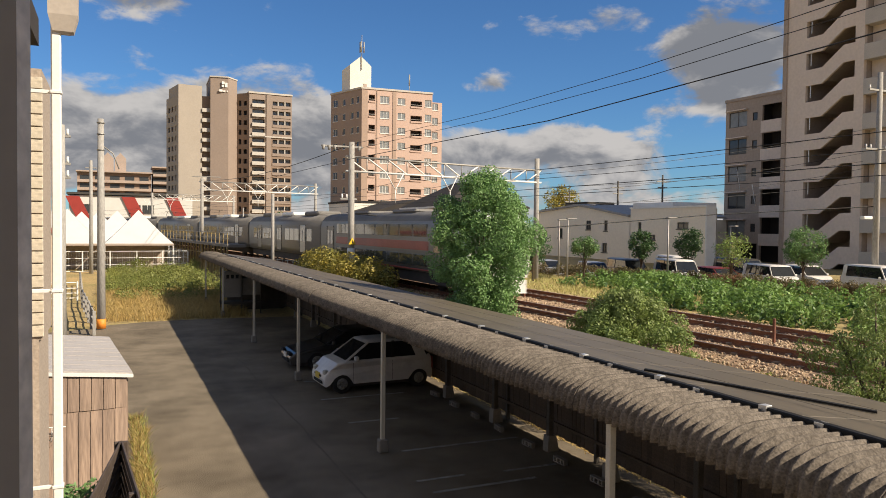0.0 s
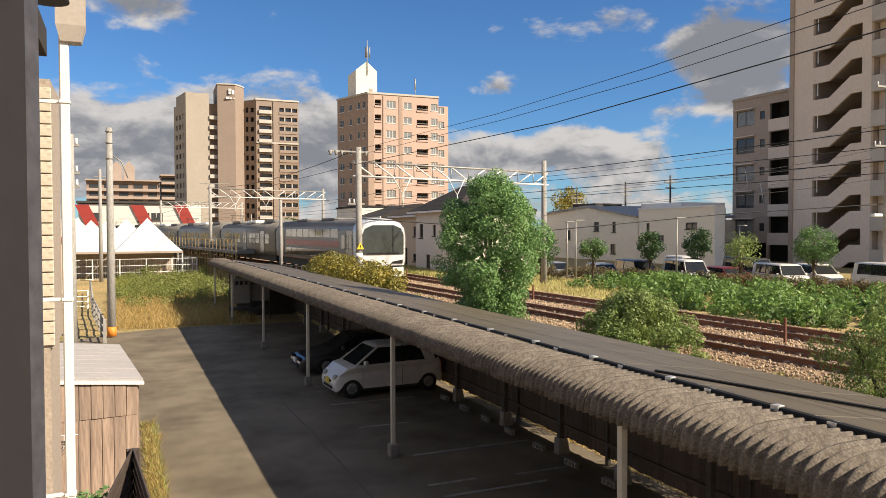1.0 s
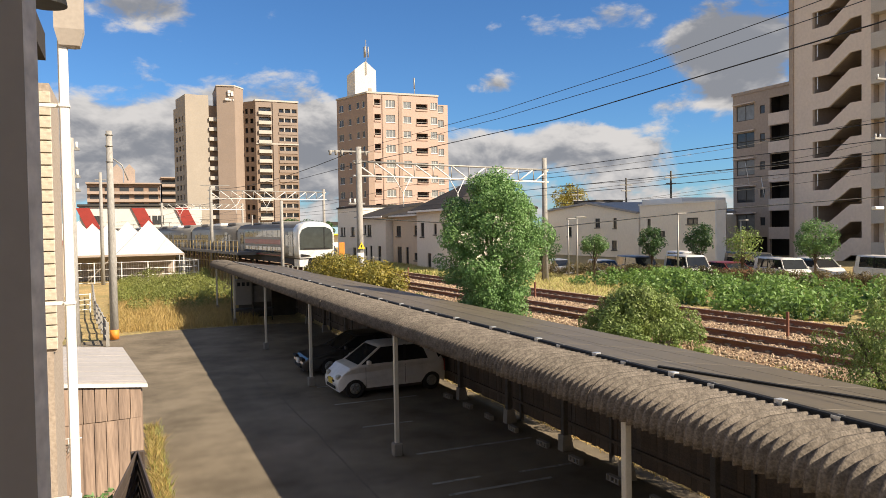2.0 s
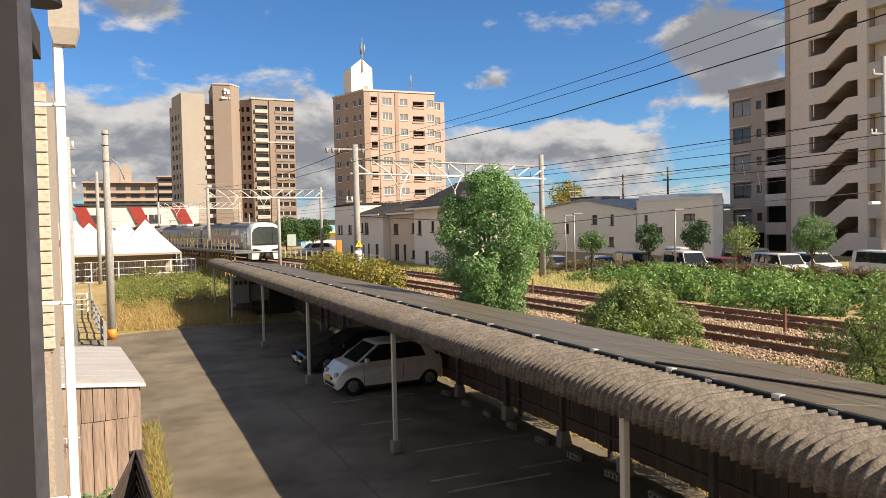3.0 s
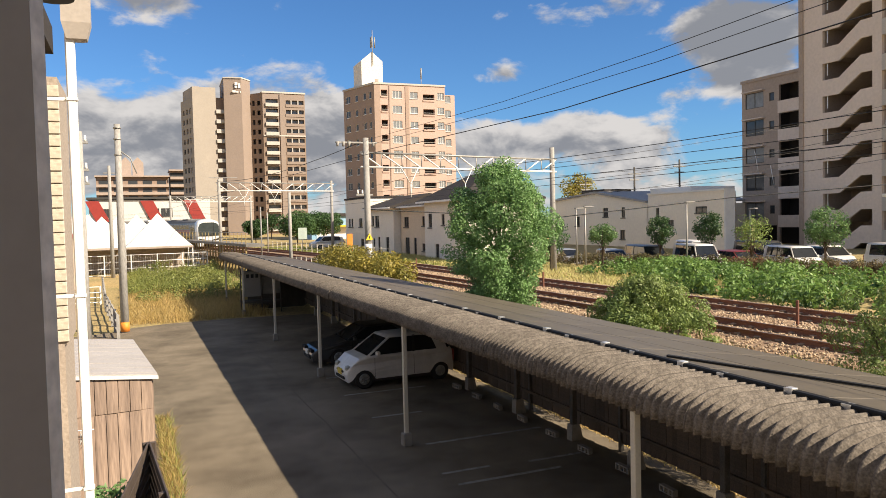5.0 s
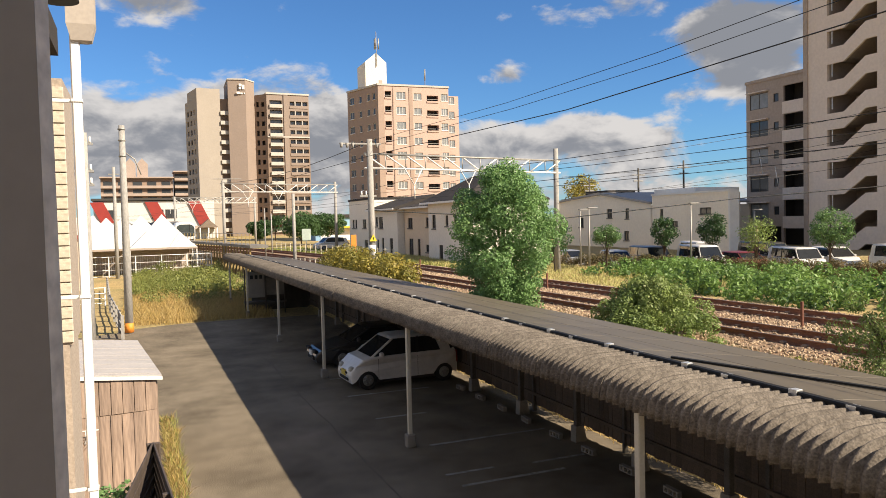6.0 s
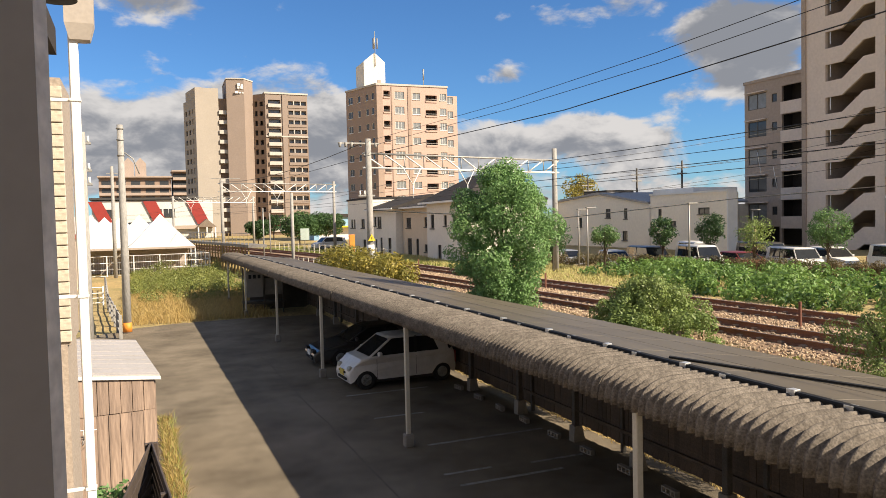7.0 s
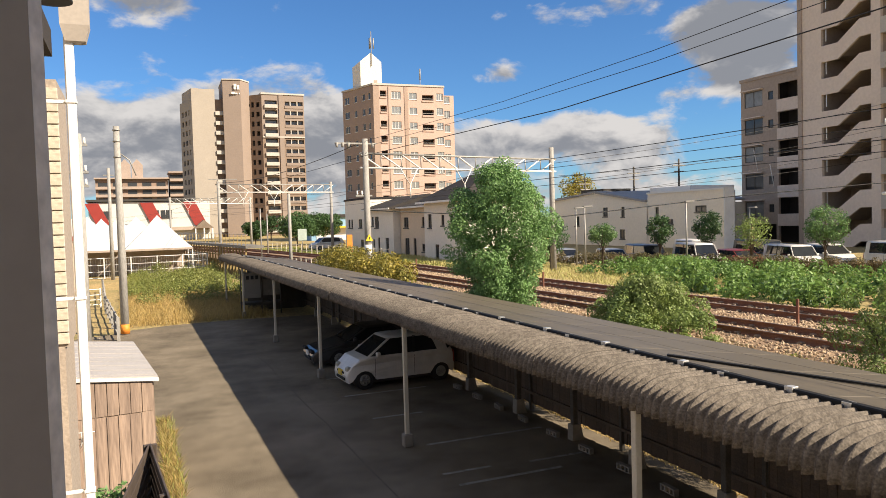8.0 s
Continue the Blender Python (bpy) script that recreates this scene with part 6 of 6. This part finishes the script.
def build_marquee():
    t = thing("marquee", (2.4, 83.0, 0), 0, "white marquee with a row of pyramid roofs", "marquee")
    w = 3.25
    fr = mesh_of("marquee_leg", bbox(bmesh.new(), -0.05, 0.05, -0.05, 0.05, 0, 2.7, 0.01), WHITE)
    for col in range(2):
        for row in range(6):
            cx, cy = -col * 6.6 - row * 2.0, row * 6.5
            bm = bmesh.new()
            n = 6
            ringz = []
            for i in range(n + 1):
                k = i / n
                s, z = w * (1 - k), 2.68 + 3.45 * (k ** 1.08)
                ringz.append([bm.verts.new((cx + a * s, cy + b * s, z)) for a, b in ((-1, -1), (0, -1), (1, -1), (1, 0), (1, 1), (0, 1), (-1, 1), (-1, 0))])
            for a, b in zip(ringz, ringz[1:]):
                for i in range(8):
                    try:
                        bm.faces.new((a[i], a[(i + 1) % 8], b[(i + 1) % 8], b[i]))
                    except ValueError:
                        pass
            bmesh.ops.remove_doubles(bm, verts=bm.verts[:], dist=0.01)
            part("canopy", bm, MEMBRANE, t)
            bm = bmesh.new()
            for a, b, c, d in ((-w, w, -w - 0.02, -w + 0.03), (-w, w, w - 0.03, w + 0.02)):
                box(bm, cx + a, cx + b, cy + c, cy + d, 2.52, 2.72)
            part("eaves_band", bm, GREYDK, t)
            for a in (-1, 1):
                for b in (-1, 1):
                    piece("marquee_leg", fr, t, Matrix.Translation((cx + a * (w - 0.08), cy + b * (w - 0.08), 0)))
    # dark grey wall standing in for the dim inside below
    part("inner_wall", B(-13, 2.6, 1.5, 1.7, 0, 2.5), GREYDK, t)
    rail_fence("white_fence", [(-6.5, 78.2), (-2.7, 78.6), (6.95, 79.4)], 2.05, 2.5, (0.1, 0.7, 1.35, 2.0), WHITE, "white mesh fence in front of the marquee", 0.04, True)
    rail_fence("white_fence", [(6.95, 79.4), (5.9, 88.0)], 2.05, 2.1, (0.1, 0.7, 1.35, 2.0), WHITE, "white mesh fence turning beside the marquee", 0.04, True)
    rail_fence("path_fence", [(-0.75, 34.5), (-1.6, 46.0), (-2.3, 62.0)], 1.05, 2.2, (0.25, 0.6, 1.0), POLE_C, "pale fence along the footpath", 0.05)
    rail_fence("path_fence", [(-2.0, 50.0), (-4.6, 50.0)], 1.2, 0.8, (0.2, 0.5, 0.8, 1.15), WHITE, "white barrier across the footpath", 0.035)
    t = thing("brown_kiosk", (-4.6, 62.0, 0), 0, "buff building corner beyond the footpath", "building")
    part("wall", B(-4, 0.3, 0, 8, 0, 4.0), SALMONH, t)
    part("roof", B(-4.2, 0.5, -0.2, 8.2, 4.0, 4.3), TRRED, t)
    # thin near-black sheet painting the dark of a doorway
    part("doorway", B(-0.9, 0.0, -0.05, -0.01, 0, 2.1), SHADEIN, t)


def build_cabinet():
    t = thing("electric_cabinet", (6.1, 40.6, 0), 0, "grey electric cabinet on a frame at the carport end", "cabinet")
    bm = bmesh.new(); bbox(bm, -0.75, 0.1, -0.4, 0.4, 0.9, 2.25, 0.02)
    part("body", bm, mat("grey_cabinet", (0.3, 0.28, 0.25), (0.25, 0.235, 0.21), 1.5, 0.6, 0.05), t)
    bm = bmesh.new(); bbox(bm, 0.2, 1.2, -0.35, 0.35, 1.0, 1.9, 0.02)
    part("side_box", bm, CONCRETE, t)
    for x in (-0.95, -0.8, 0.15, 1.15):
        bm = bmesh.new(); tube(bm, [(x, -0.42, 0), (x, -0.42, 2.5)], 0.035, 6)
        part("conduit", bm, DKSTEEL, t)
    for i in range(3):
        bm = bmesh.new(); bbox(bm, -0.65 + i * 0.24, -0.5 + i * 0.24, -0.415, -0.4, 1.9, 2.1, 0.004)
        part("meter", bm, GLASS, t)
    bm = bmesh.new(); bbox(bm, -0.9, 1.3, -0.45, 0.45, 0.55, 0.66, 0.01)
    part("shelf", bm, DKSTEEL, t)


# ---------- plants ----------
def blades(bm, rng, n, place, h0, h1, w, lean=0.35, mi=0):
    for _ in range(n):
        x, y, z = place(rng)
        h = rng.uniform(h0, h1)
        a = rng.uniform(0, 6.283)
        dx, dy = math.cos(a) * w, math.sin(a) * w
        lx, ly = rng.gauss(0, lean) * h, rng.gauss(0, lean) * h
        v = [bm.verts.new(p) for p in ((x - dx, y - dy, z), (x + dx, y + dy, z), (x + dx * 0.7 + lx * 0.4, y + dy * 0.7 + ly * 0.4, z + h * 0.6), (x - dx * 0.7 + lx * 0.4, y - dy * 0.7 + ly * 0.4, z + h * 0.6), (x + lx, y + ly, z + h))]
        bm.faces.new((v[0], v[1], v[2], v[3])).material_index = mi
        bm.faces.new((v[3], v[2], v[4])).material_index = mi
    return bm


def on_ground(x0, x1, y0, y1, keep=None):
    def f(rng):
        while True:
            x, y = rng.uniform(x0, x1), rng.uniform(y0, y1)
            if keep is None or keep(x, y):
                return x, y, ground_z(x, y) - 0.05
    return f


def shrub(name, clump, leaf, count, size, seed, label, stems, category="bush", droop=0.0, group=""):
    rng = random.Random(seed)
    base = stems[0]
    t = thing(name, base, 0, label, category, group)
    o = Vector(base)
    cen = [((c[0] - o.x, c[1] - o.y, c[2] - o.z), r) for c, r in clump]
    bm = bmesh.new()
    for c, r in cen[:14]:
        tube(bm, [(0, 0, -0.1), (c[0] * 0.45, c[1] * 0.45, c[2] * 0.6), c], 0.04, 5, 0.012)
    part("stem", bm, TRUNK, t)
    part("foliage", leaf_cloud(bmesh.new(), rng, cen, count, size, droop=droop), leaf, t)
    return t


def build_plants():
    rng = random.Random(11)
    # the tree by the line
    t = thing("tree", (10.77, 21.4, 1.35), 0, "leafy green tree growing beside the railway", "tree")
    trng = random.Random(21)
    cen = crown_clumps(trng, [(0.15, 0.95), (0.9, 1.15), (1.65, 1.5), (2.4, 1.8), (3.1, 1.98), (3.85, 1.7), (4.4, 1.3), (4.9, 0.65), (5.1, 0.3)], 300, 0.16, 0.42, (0.3, -0.1))
    bm = bmesh.new()
    tube(bm, [(0, 0, -0.15), (0.06, 0.02, 1.6), (0.2, -0.05, 3.2), (0.38, -0.12, 5.0)], 0.11, 8, 0.025)
    for c, r in cen[:46]:
        z0 = max(0.25, c[2] * 0.55 - 0.1)
        k = z0 / 5.0
        tube(bm, [(0.38 * k, -0.12 * k, z0), (c[0] * 0.5 + 0.1, c[1] * 0.5, (z0 + c[2]) / 2 - 0.05), c], 0.035, 5, 0.008)
    part("trunk", bm, TRUNK, t)
    part("crown", leaf_cloud(bmesh.new(), trng, cen, 84000, 0.05), LEAF, t)
    shrub("bush", clumps(rng, (11.15, 20.9, 1.9), 0.7, 0.7, 0.5, 24, 0.15, 0.35), LEAF, 5000, 0.05, 5, "low green growth at the foot of the tree", [(11.15, 20.9, 1.35)])
    shrub("bush", [((11.85 + c[0], 15.1 + c[1], 1.35 + c[2]), r) for c, r in crown_clumps(rng, [(0.1, 2.3), (0.5, 2.1), (0.95, 1.65), (1.4, 1.1), (1.78, 0.45)], 150, 0.12, 0.32)], LEAFO, 42000, 0.045, 6, "rounded olive-green bush beside the ballast", [(11.7, 15.2, 1.35)])
    shrub("bush", clumps(rng, (10.6, 37.5, 2.3), 1.5, 7.6, 1.0, 110, 0.35, 0.6), LEAFY, 26000, 0.085, 7, "yellowing bush on the bank by the gantry", [(10.8, 36.6, 1.35)])
    shrub("bush", clumps(rng, (11.5, 30.0, 1.6), 0.8, 3.2, 0.25, 40, 0.1, 0.24), WEED, 4500, 0.05, 8, "light green low bush on the bank", [(11.6, 31.0, 1.35)])
    shrub("bush", clumps(rng, (12.0, 8.45, 2.5), 1.05, 1.15, 1.2, 90, 0.08, 0.28), LEAFO, 15000, 0.034, 9, "feathery olive bush with drooping twigs", [(12.0, 8.45, 1.35)], droop=0.6)
    shrub("bush", clumps(rng, (12.4, 10.6, 1.5), 0.9, 1.3, 0.2, 24, 0.1, 0.22), WEED, 2600, 0.04, 10, "pale weeds at the edge of the ballast", [(12.4, 10.6, 1.35)])
    shrub("bush", clumps(rng, (-0.36, 9.0, 1.62), 0.26, 0.3, 0.34, 22, 0.07, 0.15), LEAF, 1300, 0.04, 13, "small leafy shrub by the garden screen", [(-0.36, 9.0, 0.0)])
    # bank of vines beyond the second track
    def vine_h(x, y):
        return 0.3 + 1.0 * noise.noise((x * 0.4, y * 0.4, 3)) + 0.5 * noise.noise((x * 1.1, y * 1.1, 7))
    cen = []
    for _ in range(430):
        y = rng.uniform(9, 37)
        x0 = 20.8 + 0.05 * (y - 12)
        x1 = 32.4 - 0.008 * (y - 20) ** 2
        x = x0 + (x1 - x0) * rng.random() ** 1.2
        if x < 24.0 and y > 24 + (x - 21) * 2:
            continue
        cen.append(((x, y, 1.4 + max(0.1, vine_h(x, y) * min(1, (x - 20.4) * 0.45 + 0.12) * min(1, max(0.1, (x1 + 0.5 - x) * 0.4)))), rng.uniform(0.28, 0.6)))
    bm = leaf_cloud(bmesh.new(), rng, cen, 46000, 0.105)
    solo("vine_bank", bm, LEAFV, "dense bank of large-leaved green vines", "vines", kind="stuff")
    # lower clumps repeated in darker green, painting shade between the leaves
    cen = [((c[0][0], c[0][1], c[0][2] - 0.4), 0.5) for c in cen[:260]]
    solo("vine_underleaf", leaf_cloud(bmesh.new(), rng, cen, 9000, 0.16), LEAFD, "lower vine leaves in a darker green for shade", "vines", kind="stuff")
    # clipped reddish hedge before the lot
    hp = [(27.0, 48.0), (29.5, 41.0), (31.3, 37.0), (32.5, 31.0), (33.2, 25.5), (33.4, 20.0)]
    cen = []
    for (xa, ya), (xb, yb) in zip(hp, hp[1:]):
        for k in range(26):
            s = k / 26
            for _ in range(5):
                cen.append(((xa + (xb - xa) * s + rng.uniform(-0.35, 0.35), ya + (yb - ya) * s, rng.uniform(1.5, 2.15)), rng.uniform(0.18, 0.26)))
    solo("hedge", leaf_cloud(bmesh.new(), rng, cen, 34000, 0.065), HEDGE, "clipped reddish-brown hedge before the car lot", "hedge")
    # small trees of the lot
    for (x, y), h, cr, lf, lab, n in (((28.2, 40.3), 2.9, (1.05, 1.05, 0.75), LEAF, "small round green tree by the lamp post", 3200),
                                      ((33.0, 40.5), 3.4, (1.1, 1.1, 1.15), LEAFD, "small dark green tree by the office", 3600),
                                      ((36.0, 39.2), 3.6, (1.15, 1.15, 1.2), LEAFD, "dark evergreen tree among the cars", 3800),
                                      ((33.5, 32.9), 3.4, (1.2, 1.2, 1.2), LEAFO, "thin-leaved young tree behind the hedge", 1500),
                                      ((39.9, 33.2), 3.6, (1.55, 1.55, 1.3), LEAF, "round green tree before the stair tower", 5200),
                                      ((24.6, 40.8), 3.6, (1.5, 1.5, 1.3), LEAFD, "dark green tree behind the gantry mast", 4200)):
        tree("tree", (x, y, 1.4), h, cr, lf, n, 0.08, int(x * 10), lab, group="small trees of the lot")
    for (x, y), h, cr, s in (((23.0, 112.0), 5.0, (3.6, 3.0, 1.8), 61), ((28.0, 116.0), 5.2, (3.6, 3.0, 2.0), 62), ((18.6, 124.0), 4.2, (2.4, 2.4, 1.5), 63)):
        tree("tree", (x, y, 1.4), h, cr, LEAFD, 9000, 0.17, s, "dark broad tree beyond the crossing", group="trees beyond the crossing")
    tree("tree", (26.0, 152.0, 1.4), 5.4, (1.6, 1.6, 1.9), LEAFD, 1800, 0.2, 66, "clipped pine before the taupe block", group="trees beyond the crossing")
    tree("tree", (60.0, 92.0, 1.4), 10.0, (3.0, 3.0, 2.6), LEAFY, 2500, 0.2, 67, "yellowing tree behind the warehouse")
    # waste ground: dry front, green behind
    dry = blades(bmesh.new(), rng, 24000, on_ground(-0.9, 6.6, 38.3, 62, lambda x, y: y > 38.9 + 0.25 * noise.noise((x, 0, 0)) and x > -0.7 - (y - 36) * 0.06), 0.15, 0.55, 0.013, 0.5)
    solo("dry_grass", dry, DRY, "straw-coloured dry grass on the waste ground", "grass", kind="stuff")
    cen = []
    for _ in range(460):
        x, y = rng.uniform(-0.5, 7.4), rng.uniform(46, 76)
        hh = min(1.0, max(0.0, (y - 46) / 9)) * (0.9 + 0.75 * noise.noise((x * 0.35, y * 0.22, 9))) * min(1.0, 0.35 + (x + 1) * 0.17)
        if hh > 0.2:
            cen.append(((x, y, hh * rng.uniform(0.3, 1.0)), rng.uniform(0.25, 0.55)))
    solo("weeds", leaf_cloud(bmesh.new(), rng, cen, 26000, 0.085), WEED, "tall green weeds on the waste ground", "weeds", kind="stuff")
    gr = blades(bmesh.new(), rng, 5000, on_ground(-0.5, 7.0, 54, 74), 0.4, 1.2, 0.016, 0.35)
    solo("tall_grass", gr, WEED, "tall green grass among the weeds", "grass", kind="stuff")
    # strips of grass: beside the shed, on the bank, along the line and the lawn
    g = blades(bmesh.new(), rng, 4200, on_ground(0.36, 0.9, 9.5, 19.6, lambda x, y: x < 0.66 + 0.22 * noise.noise((y * 1.3, 0, 2))), 0.05, 0.24, 0.008, 0.6)
    solo("grass_strip", g, DRY, "dry grass strip beside the shed", "grass", kind="stuff")
    g = blades(bmesh.new(), rng, 1300, on_ground(0.36, 0.72, 9.5, 19.6), 0.06, 0.26, 0.008, 0.5)
    solo("grass_strip", g, WEED, "green weeds beside the shed", "grass", kind="stuff")
    g = blades(bmesh.new(), rng, 24000, on_ground(20.0, 27.5, 20, 70, lambda x, y: x - xc(y) > 5.6 and y > 25 + 3 * noise.noise((x, y * 0.5, 1))), 0.08, 0.3, 0.012, 0.55)
    solo("lawn_grass", g, mat("lawn_blade", (0.46, 0.40, 0.16), (0.33, 0.34, 0.11), 0.5, 0.9, 0, rnd=0.3), "yellow-green grass beyond the second track", "grass", kind="stuff")
    g = blades(bmesh.new(), rng, 7000, on_ground(9.6, 12.3, 5, 44), 0.15, 0.6, 0.016, 0.4)
    solo("bank_grass", g, WEED, "weedy grass on the bank behind the carport", "grass", kind="stuff")
    g = blades(bmesh.new(), rng, 5000, on_ground(9.15, 10.6, 4, 38), 0.05, 0.28, 0.012, 0.6)
    solo("litter_grass", g, DRY, "dry grass and litter under the back fence", "grass", kind="stuff")
    g = blades(bmesh.new(), rng, 4000, on_ground(9.5, 20.5, 44, 100, lambda x, y: abs(x - xc(y) - 1.6) > 4.4), 0.15, 0.5, 0.03, 0.45)
    solo("line_grass", g, WEED, "green weeds along the far line", "grass", kind="stuff")


build_own_building()
build_shed()
build_cars()
build_lines()
build_platform()
build_marquee()
build_cabinet()
build_plants()


# ---------- train ----------
SECT = [(1.36, 0.85), (1.44, 1.25), (1.45, 2.75), (1.38, 3.12), (1.14, 3.4), (0.7, 3.56), (0.0, 3.62)]


def train_car(last):
    """One coach, 20 m long, floor down at the rails; the last one has a rounded cab at its -y end."""
    t = thing("train_car", (0, 0, 0), 0, "stainless double-deck end coach with a white rounded cab" if last else "stainless commuter coach with dark windows and a grey roof", "train car", "coaches of the train")
    full = SECT + [(-x, z) for x, z in reversed(SECT[:-1])]
    st = [(-10.0, 1.0), (10.0, 1.0)]
    if last:
        st = [(-10.02, 0.88), (-9.86, 0.95), (-9.5, 0.985), (-8.9, 1.0), (10.0, 1.0)]
    bm = bmesh.new()
    rings = []
    for y, s in st:
        rings.append([bm.verts.new((x * (0.5 + 0.5 * s), y, 0.85 + (z - 0.85) * s)) for x, z in full])
    n = len(full)
    for j, (a, b) in enumerate(zip(rings, rings[1:])):
        for i in range(n - 1):
            f = bm.faces.new((a[i], a[i + 1], b[i + 1], b[i]))
            f.smooth = True
            hi = min(full[i][1], full[i + 1][1]) >= 3.1
            f.material_index = 2 if last and j < 3 else (1 if hi else 0)
        bm.faces.new((a[n - 1], a[0], b[0], b[n - 1])).material_index = 0
    bm.faces.new(rings[0]).material_index = 2 if last else 0
    bm.faces.new(rings[-1][::-1])
    body = part("body", bm, [STEELTR, TRROOF, TRWHITE], t, "brushed stainless body")

    def panes(z0, z1, xs, w, m, nm="side_window"):
        for s in (-1, 1):
            for y in xs:
                b = bmesh.new()
                bbox(b, s * 1.445 - 0.012, s * 1.445 + 0.018, y - w / 2, y + w / 2, z0, z1, 0.008)
                part(nm, b, m, t)
    if last:
        panes(2.42, 2.98, [-5.4 + i * 1.62 for i in range(8)], 1.5, TRGLASS)
        panes(1.12, 1.62, [-5.4 + i * 1.62 for i in range(8)], 1.5, TRGLASS)
        for s in (-1, 1):
            b = bmesh.new()
            bbox(b, s * 1.45 - 0.006, s * 1.45 + 0.012, -6.3, 6.8, 1.82, 2.22, 0.004)
            part("red_band", b, TRRED, t, "dull red band between the decks")
            b = bmesh.new()
            bbox(b, s * 1.45 - 0.006, s * 1.45 + 0.014, -6.6, 9.6, 0.92, 0.98, 0.004)
            part("red_line", b, TRRED, t)
        panes(1.75, 2.6, [-7.2], 0.7, TRGLASS)
        doors = (-8.25, 8.0)
    else:
        panes(1.78, 2.62, [-7.6 + k for k in (0,)] + [-4.6, -3.4, -2.2, 2.2, 3.4, 4.6] + [7.6], 1.08, TRGLASS)
        doors = (-6.1, 0.0, 6.1)
    for s in (-1, 1):
        for y in doors:
            b = bmesh.new()
            bbox(b, s * 1.445 - 0.01, s * 1.445 + 0.012, y - 0.62, y + 0.62, 1.0, 2.85, 0.01)
            d = part("door", b, mat("train_door", (0.36, 0.35, 0.33), (0.3, 0.29, 0.27), 1, 0.35, 0, metal=0.7) if s < 0 and y == doors[0] else STEELTR, t)
            for e in (-0.31, 0.31):
                part("door_window", B(s * 1.458 - 0.01, s * 1.458 + 0.012, y + e - 0.2, y + e + 0.2, 1.75, 2.6), TRGLASS, d)
            part("door_gap", B(s * 1.458 - 0.004, s * 1.458 + 0.008, y - 0.68, y - 0.625, 1.0, 2.85), BLACK, d)
            part("door_gap", B(s * 1.458 - 0.004, s * 1.458 + 0.008, y + 0.625, y + 0.68, 1.0, 2.85), BLACK, d)
    # roof plant
    for y in ((-2.0, 4.5) if last else (-6, 0.0, 6)):
        b = bmesh.new()
        bbox(b, -0.85, 0.85, y - 1.5, y + 1.5, 3.5, 3.82 if not last else 3.7, 0.1)
        part("roof_unit", b, WHITE if not last and y == 0.0 else TRROOF, t)
    if not last:
        b = bmesh.new()
        for s in (-1, 1):
            tube(b, [(s * 0.5, 8.4, 3.6), (s * 0.55, 9.1, 4.0), (s * 0.5, 8.5, 4.4)], 0.03, 5)
        tube(b, [(-0.8, 8.5, 4.42), (0.8, 8.5, 4.42)], 0.03, 5)
        part("pantograph", b, DKSTEEL, t)
    # skirts, bogies
    part("underframe", B(-1.2, 1.2, -9.4, 9.6, 0.35, 0.9), UNDER, t)
    for y in (-7, 7):
        b = bmesh.new()
        bbox(b, -1.0, 1.0, y - 1.6, y + 1.6, 0.3, 0.75, 0.04)
        bg = part("bogie", b, UNDER, t)
        for e in (-1.05, 1.05):
            for s in (-0.58, 0.58):
                b = bmesh.new()
                tube(b, [(s - 0.06, y + e, 0.43), (s + 0.06, y + e, 0.43)], 0.43, 16)
                part("wheel", b, UNDER, bg)
    if last:
        b = bmesh.new()
        pts = [(-1.26, 1.5), (1.26, 1.5), (1.27, 2.6), (1.1, 2.98), (0.66, 3.17), (-0.66, 3.17), (-1.1, 2.98), (-1.27, 2.6)]
        prism(b, pts, "y", -10.07, -9.9)
        part("windscreen", b, TRGLASS, t, "large dark cab windscreen")
        part("screen_pillar", B(0.55, 0.62, -10.085, -10.06, 1.6, 3.1), BLACK, t)
        part("cab_desk", B(-1.0, 1.0, -10.08, -10.05, 1.5, 1.6), BLACK, t)
        for s in (-1, 1):
            b = bmesh.new()
            prism(b, [(s * 1.2, 1.18), (s * 1.2, 0.96), (s * 0.45, 0.98), (s * 0.6, 1.08)], "y", -10.09, -9.9)
            part("lamp_cluster", b, BLACK, t)
            b = bmesh.new()
            prism(b, [(s * 1.3, 0.75), (s * 0.62, 0.75), (s * 0.72, 0.2), (s * 1.3, 0.2)], "y", -9.95, -8.6)
            part("snow_plough", b, TRWHITE, t)
        b = bmesh.new()
        tube(b, [(0, -9.6, 0.62), (0, -10.25, 0.62)], 0.12, 8)
        bbox(b, -0.2, 0.2, -10.45, -10.2, 0.45, 0.8, 0.04)
        part("coupler", b, UNDER, t)
        part("front_apron", B(-1.2, 1.2, -9.9, -9.5, 0.3, 0.86), BLACK, t)
    return t


def build_train():
    cars = [train_car(True)]
    first = train_car(False)
    cars.append(first)
    for _ in range(4):
        cars.append(copy_thing(first, Matrix()))
    return cars


TRAIN = build_train()


def motions():
    """The train draws away along the line."""
    for i, c in enumerate(TRAIN):
        rows = []
        for k in range(33):
            t = k * 0.25
            mid = 25.8 + 14.25 * t - 0.035 * t * t + 10.1 + 20.35 * i
            a, b = Vector((xc(mid - 7), mid - 7, RAIL_Z)), Vector((xc(mid + 7), mid + 7, RAIL_Z))
            m = (a + b) / 2
            rows.append((t, pose(m.x, m.y, m.z, 0, 0, math.degrees(math.atan2(-(b.x - a.x), b.y - a.y)))))
        walk(c, rows)


motions()
